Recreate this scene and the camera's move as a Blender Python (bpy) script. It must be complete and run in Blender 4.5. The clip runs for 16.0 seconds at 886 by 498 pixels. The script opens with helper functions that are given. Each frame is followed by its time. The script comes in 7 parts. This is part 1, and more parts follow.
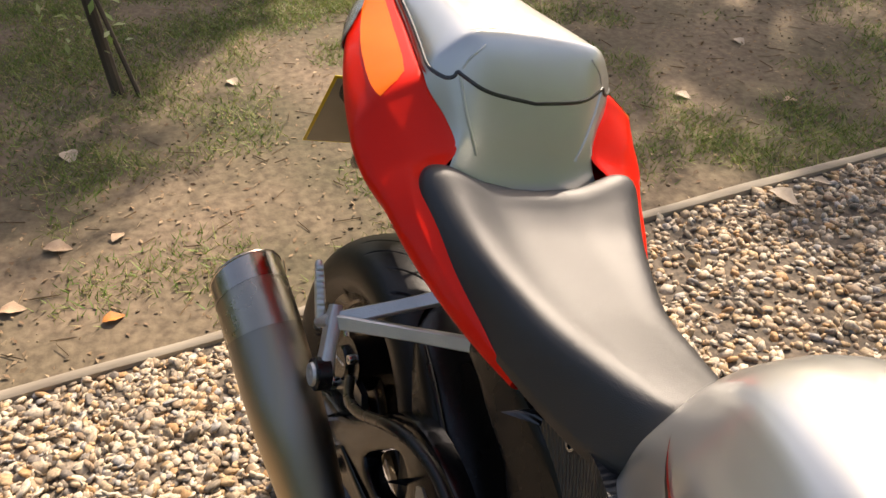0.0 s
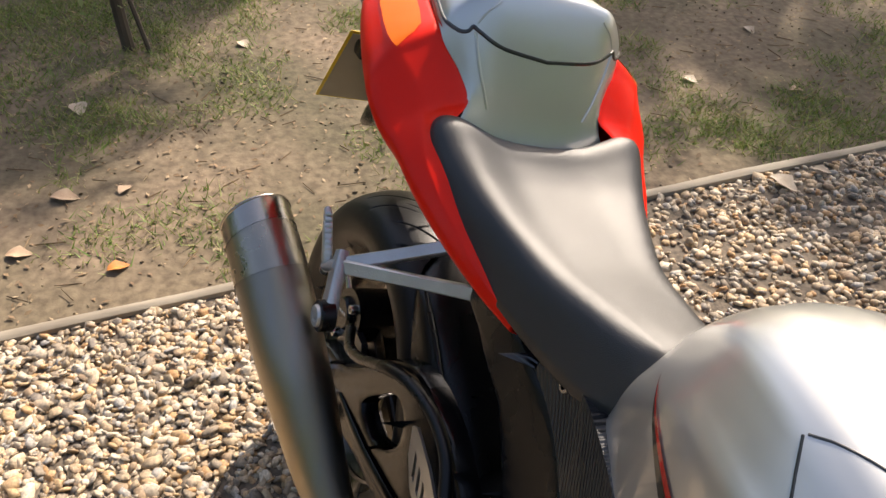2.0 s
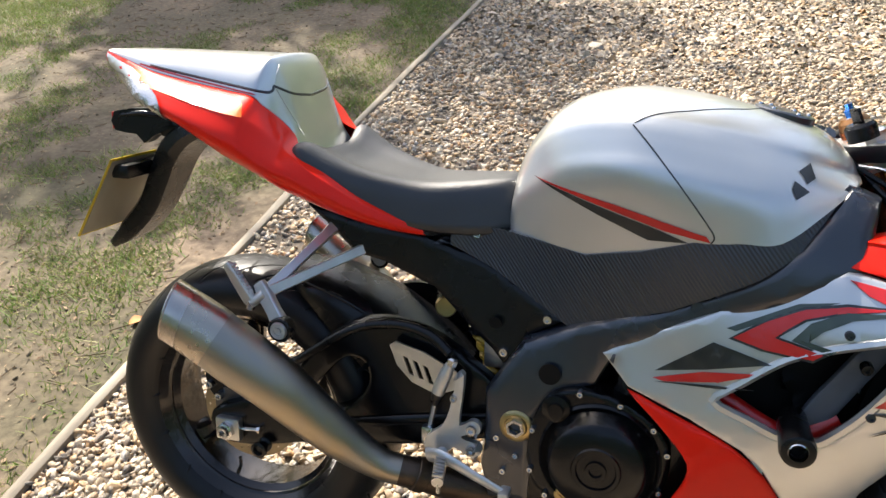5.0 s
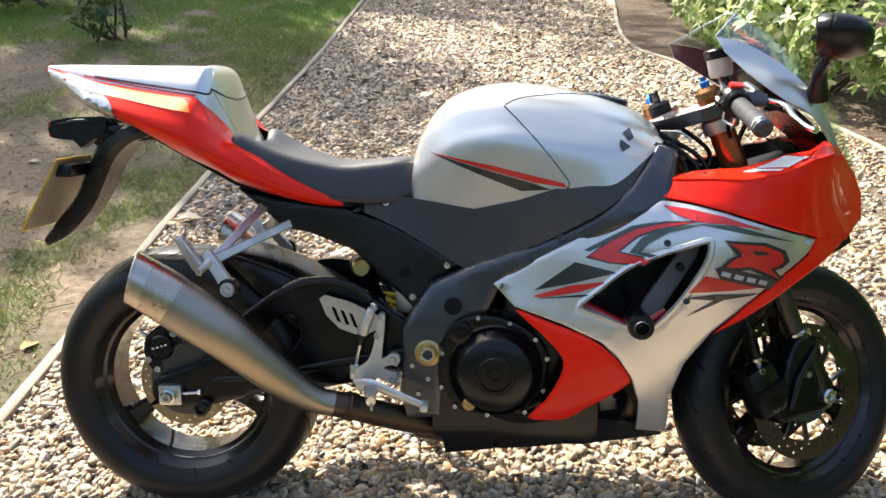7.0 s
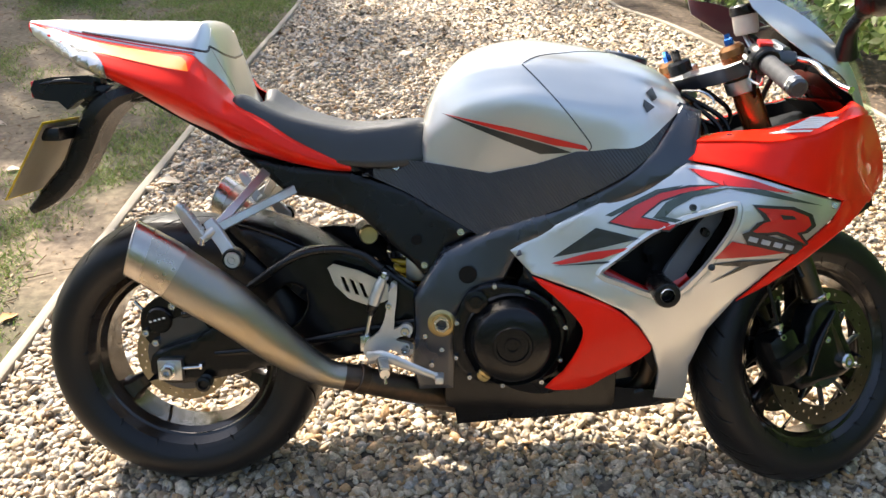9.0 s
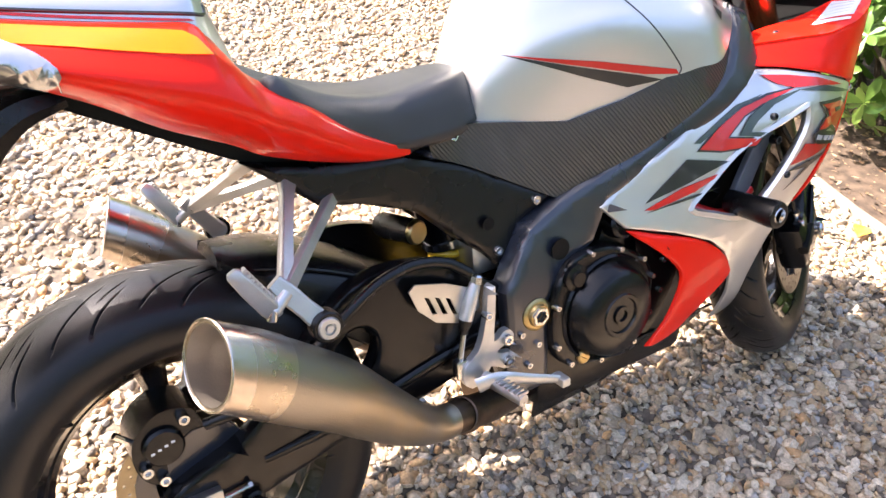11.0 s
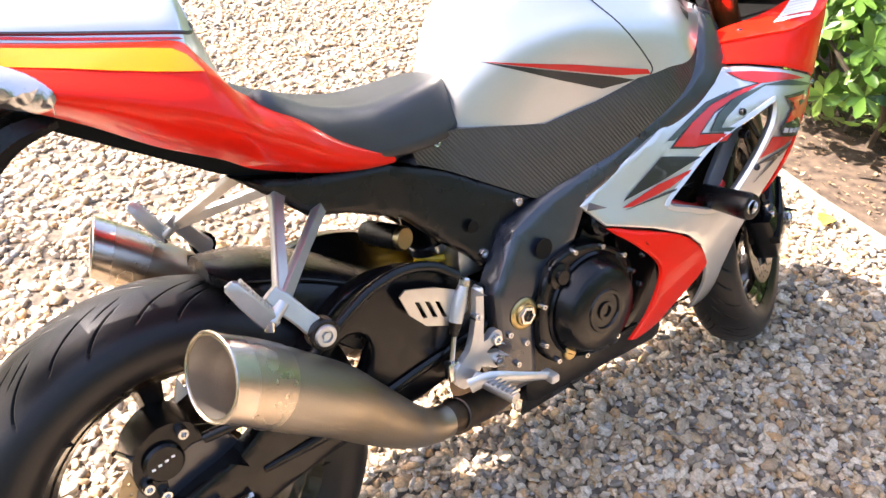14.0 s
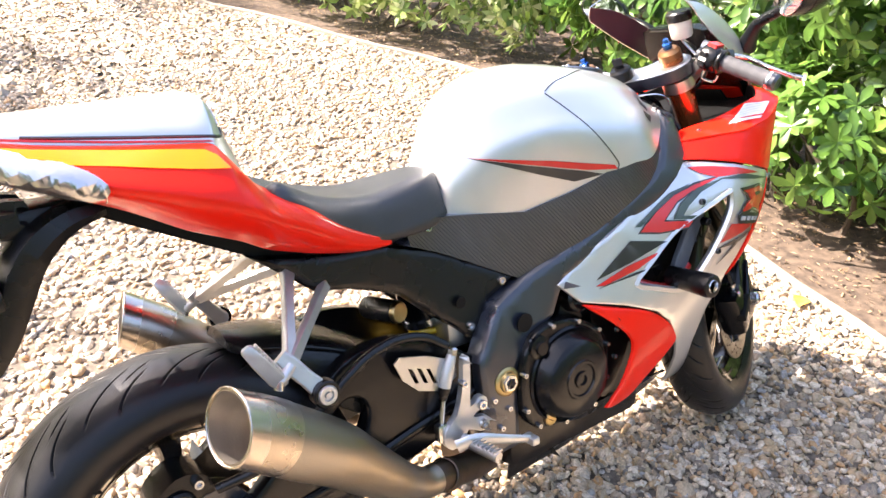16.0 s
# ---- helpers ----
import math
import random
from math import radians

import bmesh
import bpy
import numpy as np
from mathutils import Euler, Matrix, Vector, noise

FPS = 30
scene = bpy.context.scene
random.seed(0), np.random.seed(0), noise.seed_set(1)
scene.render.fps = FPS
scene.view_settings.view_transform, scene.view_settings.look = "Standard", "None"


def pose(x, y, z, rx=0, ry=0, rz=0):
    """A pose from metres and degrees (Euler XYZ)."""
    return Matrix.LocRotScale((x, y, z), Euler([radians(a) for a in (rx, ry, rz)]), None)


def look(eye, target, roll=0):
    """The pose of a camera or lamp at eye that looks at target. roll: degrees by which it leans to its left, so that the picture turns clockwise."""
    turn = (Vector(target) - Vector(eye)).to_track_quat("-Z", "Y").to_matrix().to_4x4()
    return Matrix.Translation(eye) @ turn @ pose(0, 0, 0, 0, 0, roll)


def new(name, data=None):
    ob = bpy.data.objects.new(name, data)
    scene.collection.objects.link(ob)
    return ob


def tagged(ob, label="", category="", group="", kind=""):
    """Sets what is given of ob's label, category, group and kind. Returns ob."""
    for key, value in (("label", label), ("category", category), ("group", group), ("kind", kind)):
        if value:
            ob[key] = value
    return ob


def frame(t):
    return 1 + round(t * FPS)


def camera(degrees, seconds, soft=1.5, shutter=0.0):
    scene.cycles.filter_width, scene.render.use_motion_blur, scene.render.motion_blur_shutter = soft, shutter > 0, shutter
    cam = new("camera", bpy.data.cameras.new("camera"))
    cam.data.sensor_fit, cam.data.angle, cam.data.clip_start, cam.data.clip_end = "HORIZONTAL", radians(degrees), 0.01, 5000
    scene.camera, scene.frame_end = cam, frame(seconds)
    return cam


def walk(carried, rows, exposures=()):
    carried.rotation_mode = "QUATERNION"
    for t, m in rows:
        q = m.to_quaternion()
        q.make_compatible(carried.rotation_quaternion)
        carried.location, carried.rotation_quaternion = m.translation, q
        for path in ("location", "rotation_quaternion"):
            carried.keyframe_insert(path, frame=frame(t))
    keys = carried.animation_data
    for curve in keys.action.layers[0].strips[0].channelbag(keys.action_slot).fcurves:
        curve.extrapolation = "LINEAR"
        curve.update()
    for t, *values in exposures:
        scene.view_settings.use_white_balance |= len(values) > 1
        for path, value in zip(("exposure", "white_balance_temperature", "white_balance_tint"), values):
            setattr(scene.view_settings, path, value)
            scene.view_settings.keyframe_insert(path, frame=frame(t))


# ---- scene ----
cam = camera(57.8, 16.0)
PATH = [
    (0, (0.955, -0.185, 1.391), (-0.541, 0.411, 0.205), -1.1),
    (0.5, (0.964, -0.208, 1.373), (-0.501, 0.41, 0.159), 2.4),
    (1, (0.992, -0.233, 1.386), (-0.472, 0.345, 0.152), 2.6),
    (1.5, (0.989, -0.217, 1.378), (-0.467, 0.375, 0.143), 1.7),
    (2, (0.998, -0.212, 1.378), (-0.47, 0.378, 0.155), 1.9),
    (2.5, (1.004, -0.209, 1.382), (-0.475, 0.322, 0.146), 1.0),
    (3, (0.99, -0.209, 1.374), (-0.484, 0.362, 0.148), 1.9),
    (3.5, (0.952, -0.268, 1.371), (-0.483, 0.489, 0.202), 2.7),
    (3.8, (0.912, -0.367, 1.347), (-0.36, 0.688, 0.221), 1.7),
    (4, (0.91, -0.466, 1.372), (-0.247, 0.711, 0.242), 0.1),
    (4.2, (0.902, -0.562, 1.38), (-0.186, 0.713, 0.289), -2.6),
    (4.5, (0.893, -0.732, 1.398), (0.048, 0.755, 0.361), -1.7),
    (4.8, (0.895, -0.924, 1.436), (0.196, 0.599, 0.344), -5.6),
    (5, (0.862, -1.039, 1.47), (0.279, 0.564, 0.425), -5.4),
    (5.2, (0.796, -1.153, 1.478), (0.352, 0.519, 0.474), -5.2),
    (7.3, (0.769, -1.485, 1.466), (0.613, 0.291, 0.561), -1.9),
    (7.5, (0.779, -1.486, 1.47), (0.607, 0.294, 0.574), -2.2),
    (8, (0.776, -1.486, 1.466), (0.597, 0.295, 0.574), -2.5),
    (8.5, (0.759, -1.469, 1.467), (0.595, 0.305, 0.557), -2.0),
    (9, (0.662, -1.421, 1.446), (0.592, 0.307, 0.442), -1.1),
    (9.2, (0.6, -1.385, 1.435), (0.581, 0.318, 0.386), -0.7),
    (11.3, (-0.181, -0.75, 1.367), (0.811, 0.5, 0.161), 5.7),
    (11.5, (-0.179, -0.753, 1.368), (0.823, 0.492, 0.165), 5.5),
    (12, (-0.184, -0.775, 1.375), (0.815, 0.48, 0.18), 4.9),
    (12.5, (-0.191, -0.788, 1.373), (0.812, 0.475, 0.191), 5.0),
    (13, (-0.19, -0.786, 1.378), (0.813, 0.475, 0.194), 5.1),
    (13.5, (-0.19, -0.78, 1.376), (0.812, 0.479, 0.188), 5.0),
    (14, (-0.189, -0.778, 1.378), (0.813, 0.481, 0.189), 4.7),
    (14.5, (-0.188, -0.777, 1.38), (0.813, 0.485, 0.195), 4.6),
    (15, (-0.191, -0.779, 1.394), (0.82, 0.502, 0.238), 4.2),
    (15.5, (-0.224, -0.808, 1.435), (0.823, 0.507, 0.351), 4.2),
    (16, (-0.259, -0.911, 1.462), (0.791, 0.457, 0.448), 4.4),
]
EXPOSURE = [(0, 0.86, 7800, 16), (1.6, 0.88, 7600, 16), (2.4, 0.89, 7000, 11), (3.6, 0.91, 6900, 9), (4.5, 1.04, 6700, 9), (5.2, 1.41, 6700, 9), (9.2, 1.73, 6800, 9), (11.3, 2.48, 6900, 20), (16, 2.55, 6900, 18)]
walk(cam, [(t, look(eye, target, roll)) for t, eye, target, roll in PATH], EXPOSURE)

# ---- light: a high summer sun from behind the tail, open sky, trees overhead ----
SUN = Vector((-0.47, 0.56, 0.69)).normalized()
world = bpy.data.worlds.new("sky")
scene.world = world
world.use_nodes = True
sky = world.node_tree.nodes.new("ShaderNodeTexSky")
sky.sky_type, sky.sun_disc = "NISHITA", False
sky.dust_density, sky.air_density, sky.ozone_density = 2.8, 0.9, 0.5
sky.sun_elevation = math.asin(SUN.z)
sky.sun_rotation = math.atan2(SUN.x, SUN.y)
back = world.node_tree.nodes["Background"]
back.inputs["Strength"].default_value = 0.15
world.node_tree.links.new(sky.outputs["Color"], back.inputs["Color"])
sun_data = bpy.data.lights.new("sun", "SUN")
sun_data.energy, sun_data.angle, sun_data.color = 4.3, radians(0.5), (1.0, 0.945, 0.86)
sun = new("sun", sun_data)
sun.rotation_euler = SUN.to_track_quat("Z", "Y").to_euler()


# ---- materials ----
def material(name, color, rough=0.5, metal=0.0, coat=0.0, vary=0.0, scale=8.0, fine=0.0, fine_scale=300.0,
             second=None, spec=0.5, per=None, spread_=0.0, stretch=(1, 1, 1), wear=0.0):
    """A principled surface with a broad colour change, fine relief, and roughness that wanders."""
    m = bpy.data.materials.new(name)
    m.use_nodes = True
    t = m.node_tree
    b = t.nodes["Principled BSDF"]
    b.inputs["Roughness"].default_value = rough
    b.inputs["Metallic"].default_value = metal
    b.inputs["Coat Weight"].default_value = coat
    b.inputs["Coat Roughness"].default_value = 0.04
    b.inputs["Specular IOR Level"].default_value = spec
    co = t.nodes.new("ShaderNodeTexCoord")
    mp = t.nodes.new("ShaderNodeMapping")
    mp.inputs["Scale"].default_value = stretch
    t.links.new(co.outputs["Object"], mp.inputs["Vector"])
    n = t.nodes.new("ShaderNodeTexNoise")
    n.inputs["Scale"].default_value, n.inputs["Detail"].default_value = scale, 6.0
    t.links.new(mp.outputs["Vector"], n.inputs["Vector"])
    mix = t.nodes.new("ShaderNodeMix")
    mix.data_type = "RGBA"
    other = second if second else [c * (1 - vary) for c in color]
    mix.inputs[6].default_value, mix.inputs[7].default_value = (*color, 1), (*other, 1)
    ramp = t.nodes.new("ShaderNodeMapRange")
    ramp.inputs[1].default_value, ramp.inputs[2].default_value = 0.35, 0.65
    t.links.new(n.outputs["Fac"], ramp.inputs[0])
    t.links.new(ramp.outputs[0], mix.inputs[0])
    out = mix.outputs[2]
    if per:
        src = t.nodes.new("ShaderNodeNewGeometry" if per == "island" else "ShaderNodeObjectInfo")
        hsv = t.nodes.new("ShaderNodeHueSaturation")
        rng = t.nodes.new("ShaderNodeMapRange")
        rng.inputs[3].default_value, rng.inputs[4].default_value = 1 - spread_, 1 + spread_
        t.links.new(src.outputs["Random Per Island" if per == "island" else "Random"], rng.inputs[0])
        t.links.new(rng.outputs[0], hsv.inputs["Value"])
        t.links.new(out, hsv.inputs["Color"])
        out = hsv.outputs[0]
    t.links.new(out, b.inputs["Base Color"])
    if wear:
        rr = t.nodes.new("ShaderNodeMapRange")
        rr.inputs[3].default_value, rr.inputs[4].default_value = max(rough - wear, 0.02), rough + wear
        t.links.new(n.outputs["Fac"], rr.inputs[0])
        t.links.new(rr.outputs[0], b.inputs["Roughness"])
    if fine:
        f = t.nodes.new("ShaderNodeTexNoise")
        f.inputs["Scale"].default_value, f.inputs["Detail"].default_value = fine_scale, 3.0
        t.links.new(mp.outputs["Vector"], f.inputs["Vector"])
        bump = t.nodes.new("ShaderNodeBump")
        bump.inputs["Strength"].default_value, bump.inputs["Distance"].default_value = fine, 0.002
        t.links.new(f.outputs["Fac"], bump.inputs["Height"])
        t.links.new(bump.outputs["Normal"], b.inputs["Normal"])
    return m


RED = material("red_paint", (0.86, 0.017, 0.006), 0.40, 0.0, 0.35, 0.08, 5, wear=0.05, spec=0.06)
SILVER = material("silver_paint", (0.64, 0.645, 0.625), 0.30, 0.72, 0.8, 0.05, 6, wear=0.04)
SEAT = material("seat_vinyl", (0.0125, 0.0125, 0.0140), 0.46, 0, 0, 0.25, 9, 0.3, 900, wear=0.05, spec=0.85)
PLASTIC = material("black_plastic", (0.0048, 0.0048, 0.0054), 0.27, 0, 0, 0.3, 12, 0.2, 700, wear=0.1, spec=0.36)
SATIN = material("satin_black_frame", (0.011, 0.015, 0.025), 0.29, 0.0, 0.2, 0.25, 8, 0.06, 500, wear=0.08, spec=0.95)
ENGINE = material("black_engine_paint", (0.0045, 0.0045, 0.0052), 0.20, 0.0, 0.1, 0.4, 14, 0.15, 400, wear=0.12, spec=0.28)
# near-black with shade put into the colour, for gaps, grooves, liners and holes
DARK = material("shade_black", (0.003, 0.003, 0.003), 0.6, 0, 0, 0.4, 15, 0.2, 300, spec=0.2)
RUBBER = material("tyre_rubber", (0.0065, 0.0065, 0.0078), 0.38, 0, 0, 0.0, 5, 0.2, 500, second=(0.011, 0.0105, 0.011), wear=0.1, spec=0.32)
FIN = material("grey_duct_plastic", (0.10, 0.11, 0.125), 0.4, 0, 0, 0.2, 10, 0.2, 500)
RIM = material("black_rim", (0.010, 0.008, 0.007), 0.17, 0.3, 0.3, 0.3, 6, second=(0.026, 0.018, 0.013), wear=0.05)
ALLOY = material("bare_alloy", (0.60, 0.60, 0.60), 0.34, 1.0, 0, 0.15, 20, 0.2, 500, wear=0.1)
STEEL = material("bright_steel", (0.66, 0.66, 0.65), 0.20, 1.0, 0, 0.15, 30, wear=0.08)
TITAN = material("brushed_titanium", (0.37, 0.31, 0.225), 0.34, 1.0, 0, 0.0, 6, 0.25, 260, second=(0.33, 0.30, 0.26), stretch=(1, 6, 1), wear=0.08)
TITAN_MID = material("satin_titanium", (0.48, 0.42, 0.345), 0.28, 1.0, 0, 0.1, 14, 0.2, 260, wear=0.06)
TITAN_END = material("polished_titanium", (0.56, 0.50, 0.44), 0.24, 1.0, 0, 0.1, 20, 0.1, 260, wear=0.05)
# sleeve tone carries the bounce light and shade inside the hollow mouth
SLEEVE = material("hollow_tone_sleeve", (0.50, 0.45, 0.39), 0.36, 0.75, 0, 0.2, 16, 0.2, 260, wear=0.08)
BURNT = material("heat_stained_pipe", (0.16, 0.11, 0.075), 0.45, 1.0, 0, 0, 14, 0.3, 300, second=(0.07, 0.055, 0.045), wear=0.1)
GOLD = material("gold_anodised", (0.58, 0.43, 0.20), 0.33, 1.0, 0, 0.2, 20, wear=0.08)
DISC = material("brake_disc_steel", (0.30, 0.25, 0.17), 0.36, 1.0, 0, 0.2, 30, 0.3, 400, wear=0.08)
COPPER = material("copper_fork_tube", (0.42, 0.115, 0.035), 0.26, 0.8, 0.3, 0.2, 18, wear=0.06)
CAPS = material("brown_anodised", (0.34, 0.17, 0.075), 0.32, 0.9, 0, 0.2, 18, wear=0.08)
CAST = material("cast_alloy", (0.64, 0.635, 0.615), 0.34, 0.75, 0, 0.15, 25, 0.35, 420, wear=0.1)
DISC_DARK = material("dark_disc_steel", (0.10, 0.088, 0.07), 0.36, 1.0, 0, 0.2, 30, 0.3, 400, wear=0.08)
YELLOW = material("yellow_spring_paint", (0.72, 0.46, 0.02), 0.4, 0, 0.3, 0.2, 20)
BLUE = material("blue_anodised", (0.02, 0.12, 0.42), 0.25, 0.9, 0.2, 0.1, 20)
WHITE = material("white_vinyl", (0.80, 0.80, 0.78), 0.4, 0, 0.3, 0.06, 30)
INK = material("black_vinyl", (0.016, 0.018, 0.018), 0.35, 0, 0.6, 0.2, 20)
GREENISH = material("dark_green_vinyl", (0.05, 0.075, 0.06), 0.35, 0.2, 0.6, 0.2, 20)
ORANGE = material("amber_reflex_vinyl", (0.93, 0.150, 0.004), 0.42, 0, 0.12, 0.12, 10, spec=0.15)
REDV = material("red_vinyl", (0.60, 0.012, 0.01), 0.32, 0, 0.7, 0.1, 20)
PLATE = material("yellow_plate", (0.72, 0.52, 0.02), 0.4, 0, 0.3, 0.08, 20)
PLATE_BACK = material("plate_back", (0.34, 0.31, 0.23), 0.5, 0, 0, 0.15, 12)
PAPER = material("white_label", (0.82, 0.82, 0.84), 0.45, 0, 0.2, 0.05, 40)
GREY = material("label_grey", (0.45, 0.46, 0.48), 0.5, 0, 0, 0.1, 40)
CLOUDY = material("cloudy_reservoir", (0.62, 0.58, 0.50), 0.35, 0, 0.2, 0.15, 30)
MAROON = material("maroon_inner_panel", (0.10, 0.030, 0.035), 0.28, 0, 0.6, 0.2, 8)
GRIP = material("grip_rubber", (0.055, 0.055, 0.060), 0.7, 0, 0, 0.2, 20, 0.6, 500)
LAMP = material("lamp_reflector", (0.30, 0.30, 0.31), 0.42, 0.6, 0, 0.2, 40, 0.3, 300)
MIRROR = material("mirror_glass", (0.9, 0.9, 0.9), 0.02, 1.0)


def carbon():
    m = material("carbon_weave", (0.010, 0.0115, 0.0155), 0.29, 0, 0.15, spec=0.85)
    t = m.node_tree
    co = t.nodes.new("ShaderNodeTexCoord")
    mp = t.nodes.new("ShaderNodeMapping")
    mp.inputs["Rotation"].default_value = (0, radians(38), 0)
    w = t.nodes.new("ShaderNodeTexWave")
    w.inputs["Scale"].default_value = 55
    bump = t.nodes.new("ShaderNodeBump")
    bump.inputs["Strength"].default_value, bump.inputs["Distance"].default_value = 0.55, 0.0018
    t.links.new(co.outputs["Object"], mp.inputs["Vector"])
    t.links.new(mp.outputs["Vector"], w.inputs["Vector"])
    t.links.new(w.outputs["Fac"], bump.inputs["Height"])
    t.links.new(bump.outputs["Normal"], t.nodes["Principled BSDF"].inputs["Normal"])
    return m


CARBON = carbon()


def clear(name, color, rough=0.03, thin=0.75):
    m = bpy.data.materials.new(name)
    m.use_nodes = True
    t = m.node_tree
    t.nodes.clear()
    out = t.nodes.new("ShaderNodeOutputMaterial")
    g, tr, mx = t.nodes.new("ShaderNodeBsdfGlossy"), t.nodes.new("ShaderNodeBsdfTransparent"), t.nodes.new("ShaderNodeMixShader")
    g.inputs["Roughness"].default_value = rough
    g.inputs["Color"].default_value = (0.9, 0.9, 0.9, 1)
    tr.inputs["Color"].default_value = (*color, 1)
    mx.inputs[0].default_value = 1 - thin
    t.links.new(tr.outputs[0], mx.inputs[1])
    t.links.new(g.outputs[0], mx.inputs[2])
    t.links.new(mx.outputs[0], out.inputs[0])
    return m


SCREEN = clear("clear_screen", (0.90, 0.95, 0.90), 0.05, 0.90)
LENS = clear("clear_lens", (0.9, 0.9, 0.92), 0.12, 0.55)


# ---- shape helpers ----
def part(name, bm, mat, parent, label="", angle=38):
    """Links a bmesh as one mesh object under a thing or under a part."""
    bmesh.ops.recalc_face_normals(bm, faces=bm.faces)
    me = bpy.data.meshes.new(name)
    bm.to_mesh(me)
    bm.free()
    return mesh_part(name, me, mat, parent, label, angle)


def mesh_part(name, me, mat, parent, label="", angle=38):
    me.polygons.foreach_set("use_smooth", [True] * len(me.polygons))
    me.set_sharp_from_angle(angle=radians(angle))
    me.materials.append(mat)
    ob = new(name, me)
    ob.parent = parent
    return tagged(ob, label)


def catmull(points, n, closed=False):
    p = [np.array(q, float) for q in points]
    k = len(p)
    out = []
    for i in range(k if closed else k - 1):
        if closed:
            a, b, c, d = p[i - 1], p[i], p[(i + 1) % k], p[(i + 2) % k]
        else:
            b, c = p[i], p[i + 1]
            a = p[i - 1] if i else 2 * b - c
            d = p[i + 2] if i + 2 < k else 2 * c - b
        for j in range(n):
            u = j / n
            out.append(0.5 * (2 * b + (c - a) * u + (2 * a - 5 * b + 4 * c - d) * u * u + (3 * b - a - 3 * c + d) * u ** 3))
    if not closed:
        out.append(p[-1])
    return out


def loft(rings, closed=True, caps=True):
    bm = bmesh.new()
    vs = [[bm.verts.new(Vector(q)) for q in r] for r in rings]
    n = len(rings[0])
    for a, b in zip(vs, vs[1:]):
        for i in range(n if closed else n - 1):
            j = (i + 1) % n
            try:
                bm.faces.new((a[i], a[j], b[j], b[i]))
            except ValueError:
                pass
    if caps and closed:
        bm.faces.new(vs[0])
        bm.faces.new(vs[-1])
    bmesh.ops.remove_doubles(bm, verts=bm.verts, dist=1e-5)
    return bm


def sweep(path, radii, seg=12, n=6, flat=1.0, up=(0, 0, 1)):
    """A tube along a smooth path; radii one number or one for each point; flat squeezes it."""
    if not hasattr(radii, "__len__"):
        radii = [radii] * len(path)
    rows = catmull([(*p, r) for p, r in zip(path, radii)], n) if n > 1 else [np.array((*p, r)) for p, r in zip(path, radii)]
    rings, u = [], None
    for i, q in enumerate(rows):
        a, b = rows[max(i - 1, 0)][:3], rows[min(i + 1, len(rows) - 1)][:3]
        t = Vector(b - a).normalized()
        if u is None:
            u = t.cross(Vector(up))
            u = (u if u.length > 0.05 else t.cross(Vector((1, 0, 0)))).normalized()
        u = (u - t * u.dot(t)).normalized()
        v = t.cross(u)
        rings.append([Vector(q[:3]) + float(q[3]) * (math.cos(w) * u + flat * math.sin(w) * v) for w in (2 * math.pi * k / seg for k in range(seg))])
    return loft(rings)


def turn(profile, centre, axis, seg=48, closed=False):
    """A body of revolution: rows of (radius, distance along the axis)."""
    axis = Vector(axis).normalized()
    u = axis.cross(Vector((0.31, 0.2, 0.93))).normalized()
    v = axis.cross(u)
    rings = [[Vector(centre) + axis * float(d) + float(r) * (math.cos(w) * u + math.sin(w) * v) for w in (2 * math.pi * k / seg for k in range(seg))]
             for r, d in (profile + profile[:1] if closed else profile)]
    return loft(rings, caps=not closed)


def block(a, b, bevel=0.004, m=None):
    """A bevelled box between two corners."""
    bm = bmesh.new()
    bmesh.ops.create_cube(bm, size=1)
    a, b = Vector(a), Vector(b)
    for w in bm.verts:
        w.co = Vector(((a[i] + b[i]) / 2 + w.co[i] * abs(b[i] - a[i])) for i in range(3))
    bmesh.ops.bevel(bm, geom=bm.edges[:], offset=bevel, segments=2, affect="EDGES", profile=0.6)
    if m:
        bmesh.ops.transform(bm, matrix=m, verts=bm.verts)
    return bm


def beam(p, q, w, h, bevel=0.004, up=(0, 0, 1)):
    """A bevelled bar from p to q."""
    p, q = Vector(p), Vector(q)
    t = (q - p).normalized()
    s = t.cross(Vector(up)).normalized()
    m = Matrix((t, s, s.cross(t))).transposed().to_4x4()
    m.translation = (p + q) / 2
    l = (q - p).length
    return block((-l / 2, -w / 2, -h / 2), (l / 2, w / 2, h / 2), min(bevel, w * 0.4, h * 0.4), m)


def strap(path, half, flat=0.5, up=(0, 1, 0)):
    """A cast bar with flat faces and rounded edges, its half width given along a straight or bent path; up is the thin way."""
    path, rings = [Vector(p) for p in path], []
    for i, (p, w) in enumerate(zip(path, half)):
        t = (path[min(i + 1, len(path) - 1)] - path[max(i - 1, 0)]).normalized()
        s = t.cross(Vector(up)).normalized()
        n = s.cross(t)
        rings.append([p + s * (w * a) + n * (w * flat * b) for a, b in ((1, 0.35), (0.94, 0.75), (0.78, 1), (-0.78, 1), (-0.94, 0.75), (-1, 0.35), (-1, -0.35), (-0.94, -0.75), (-0.78, -1), (0.78, -1), (0.94, -0.75), (1, -0.35))])
    return loft(rings)


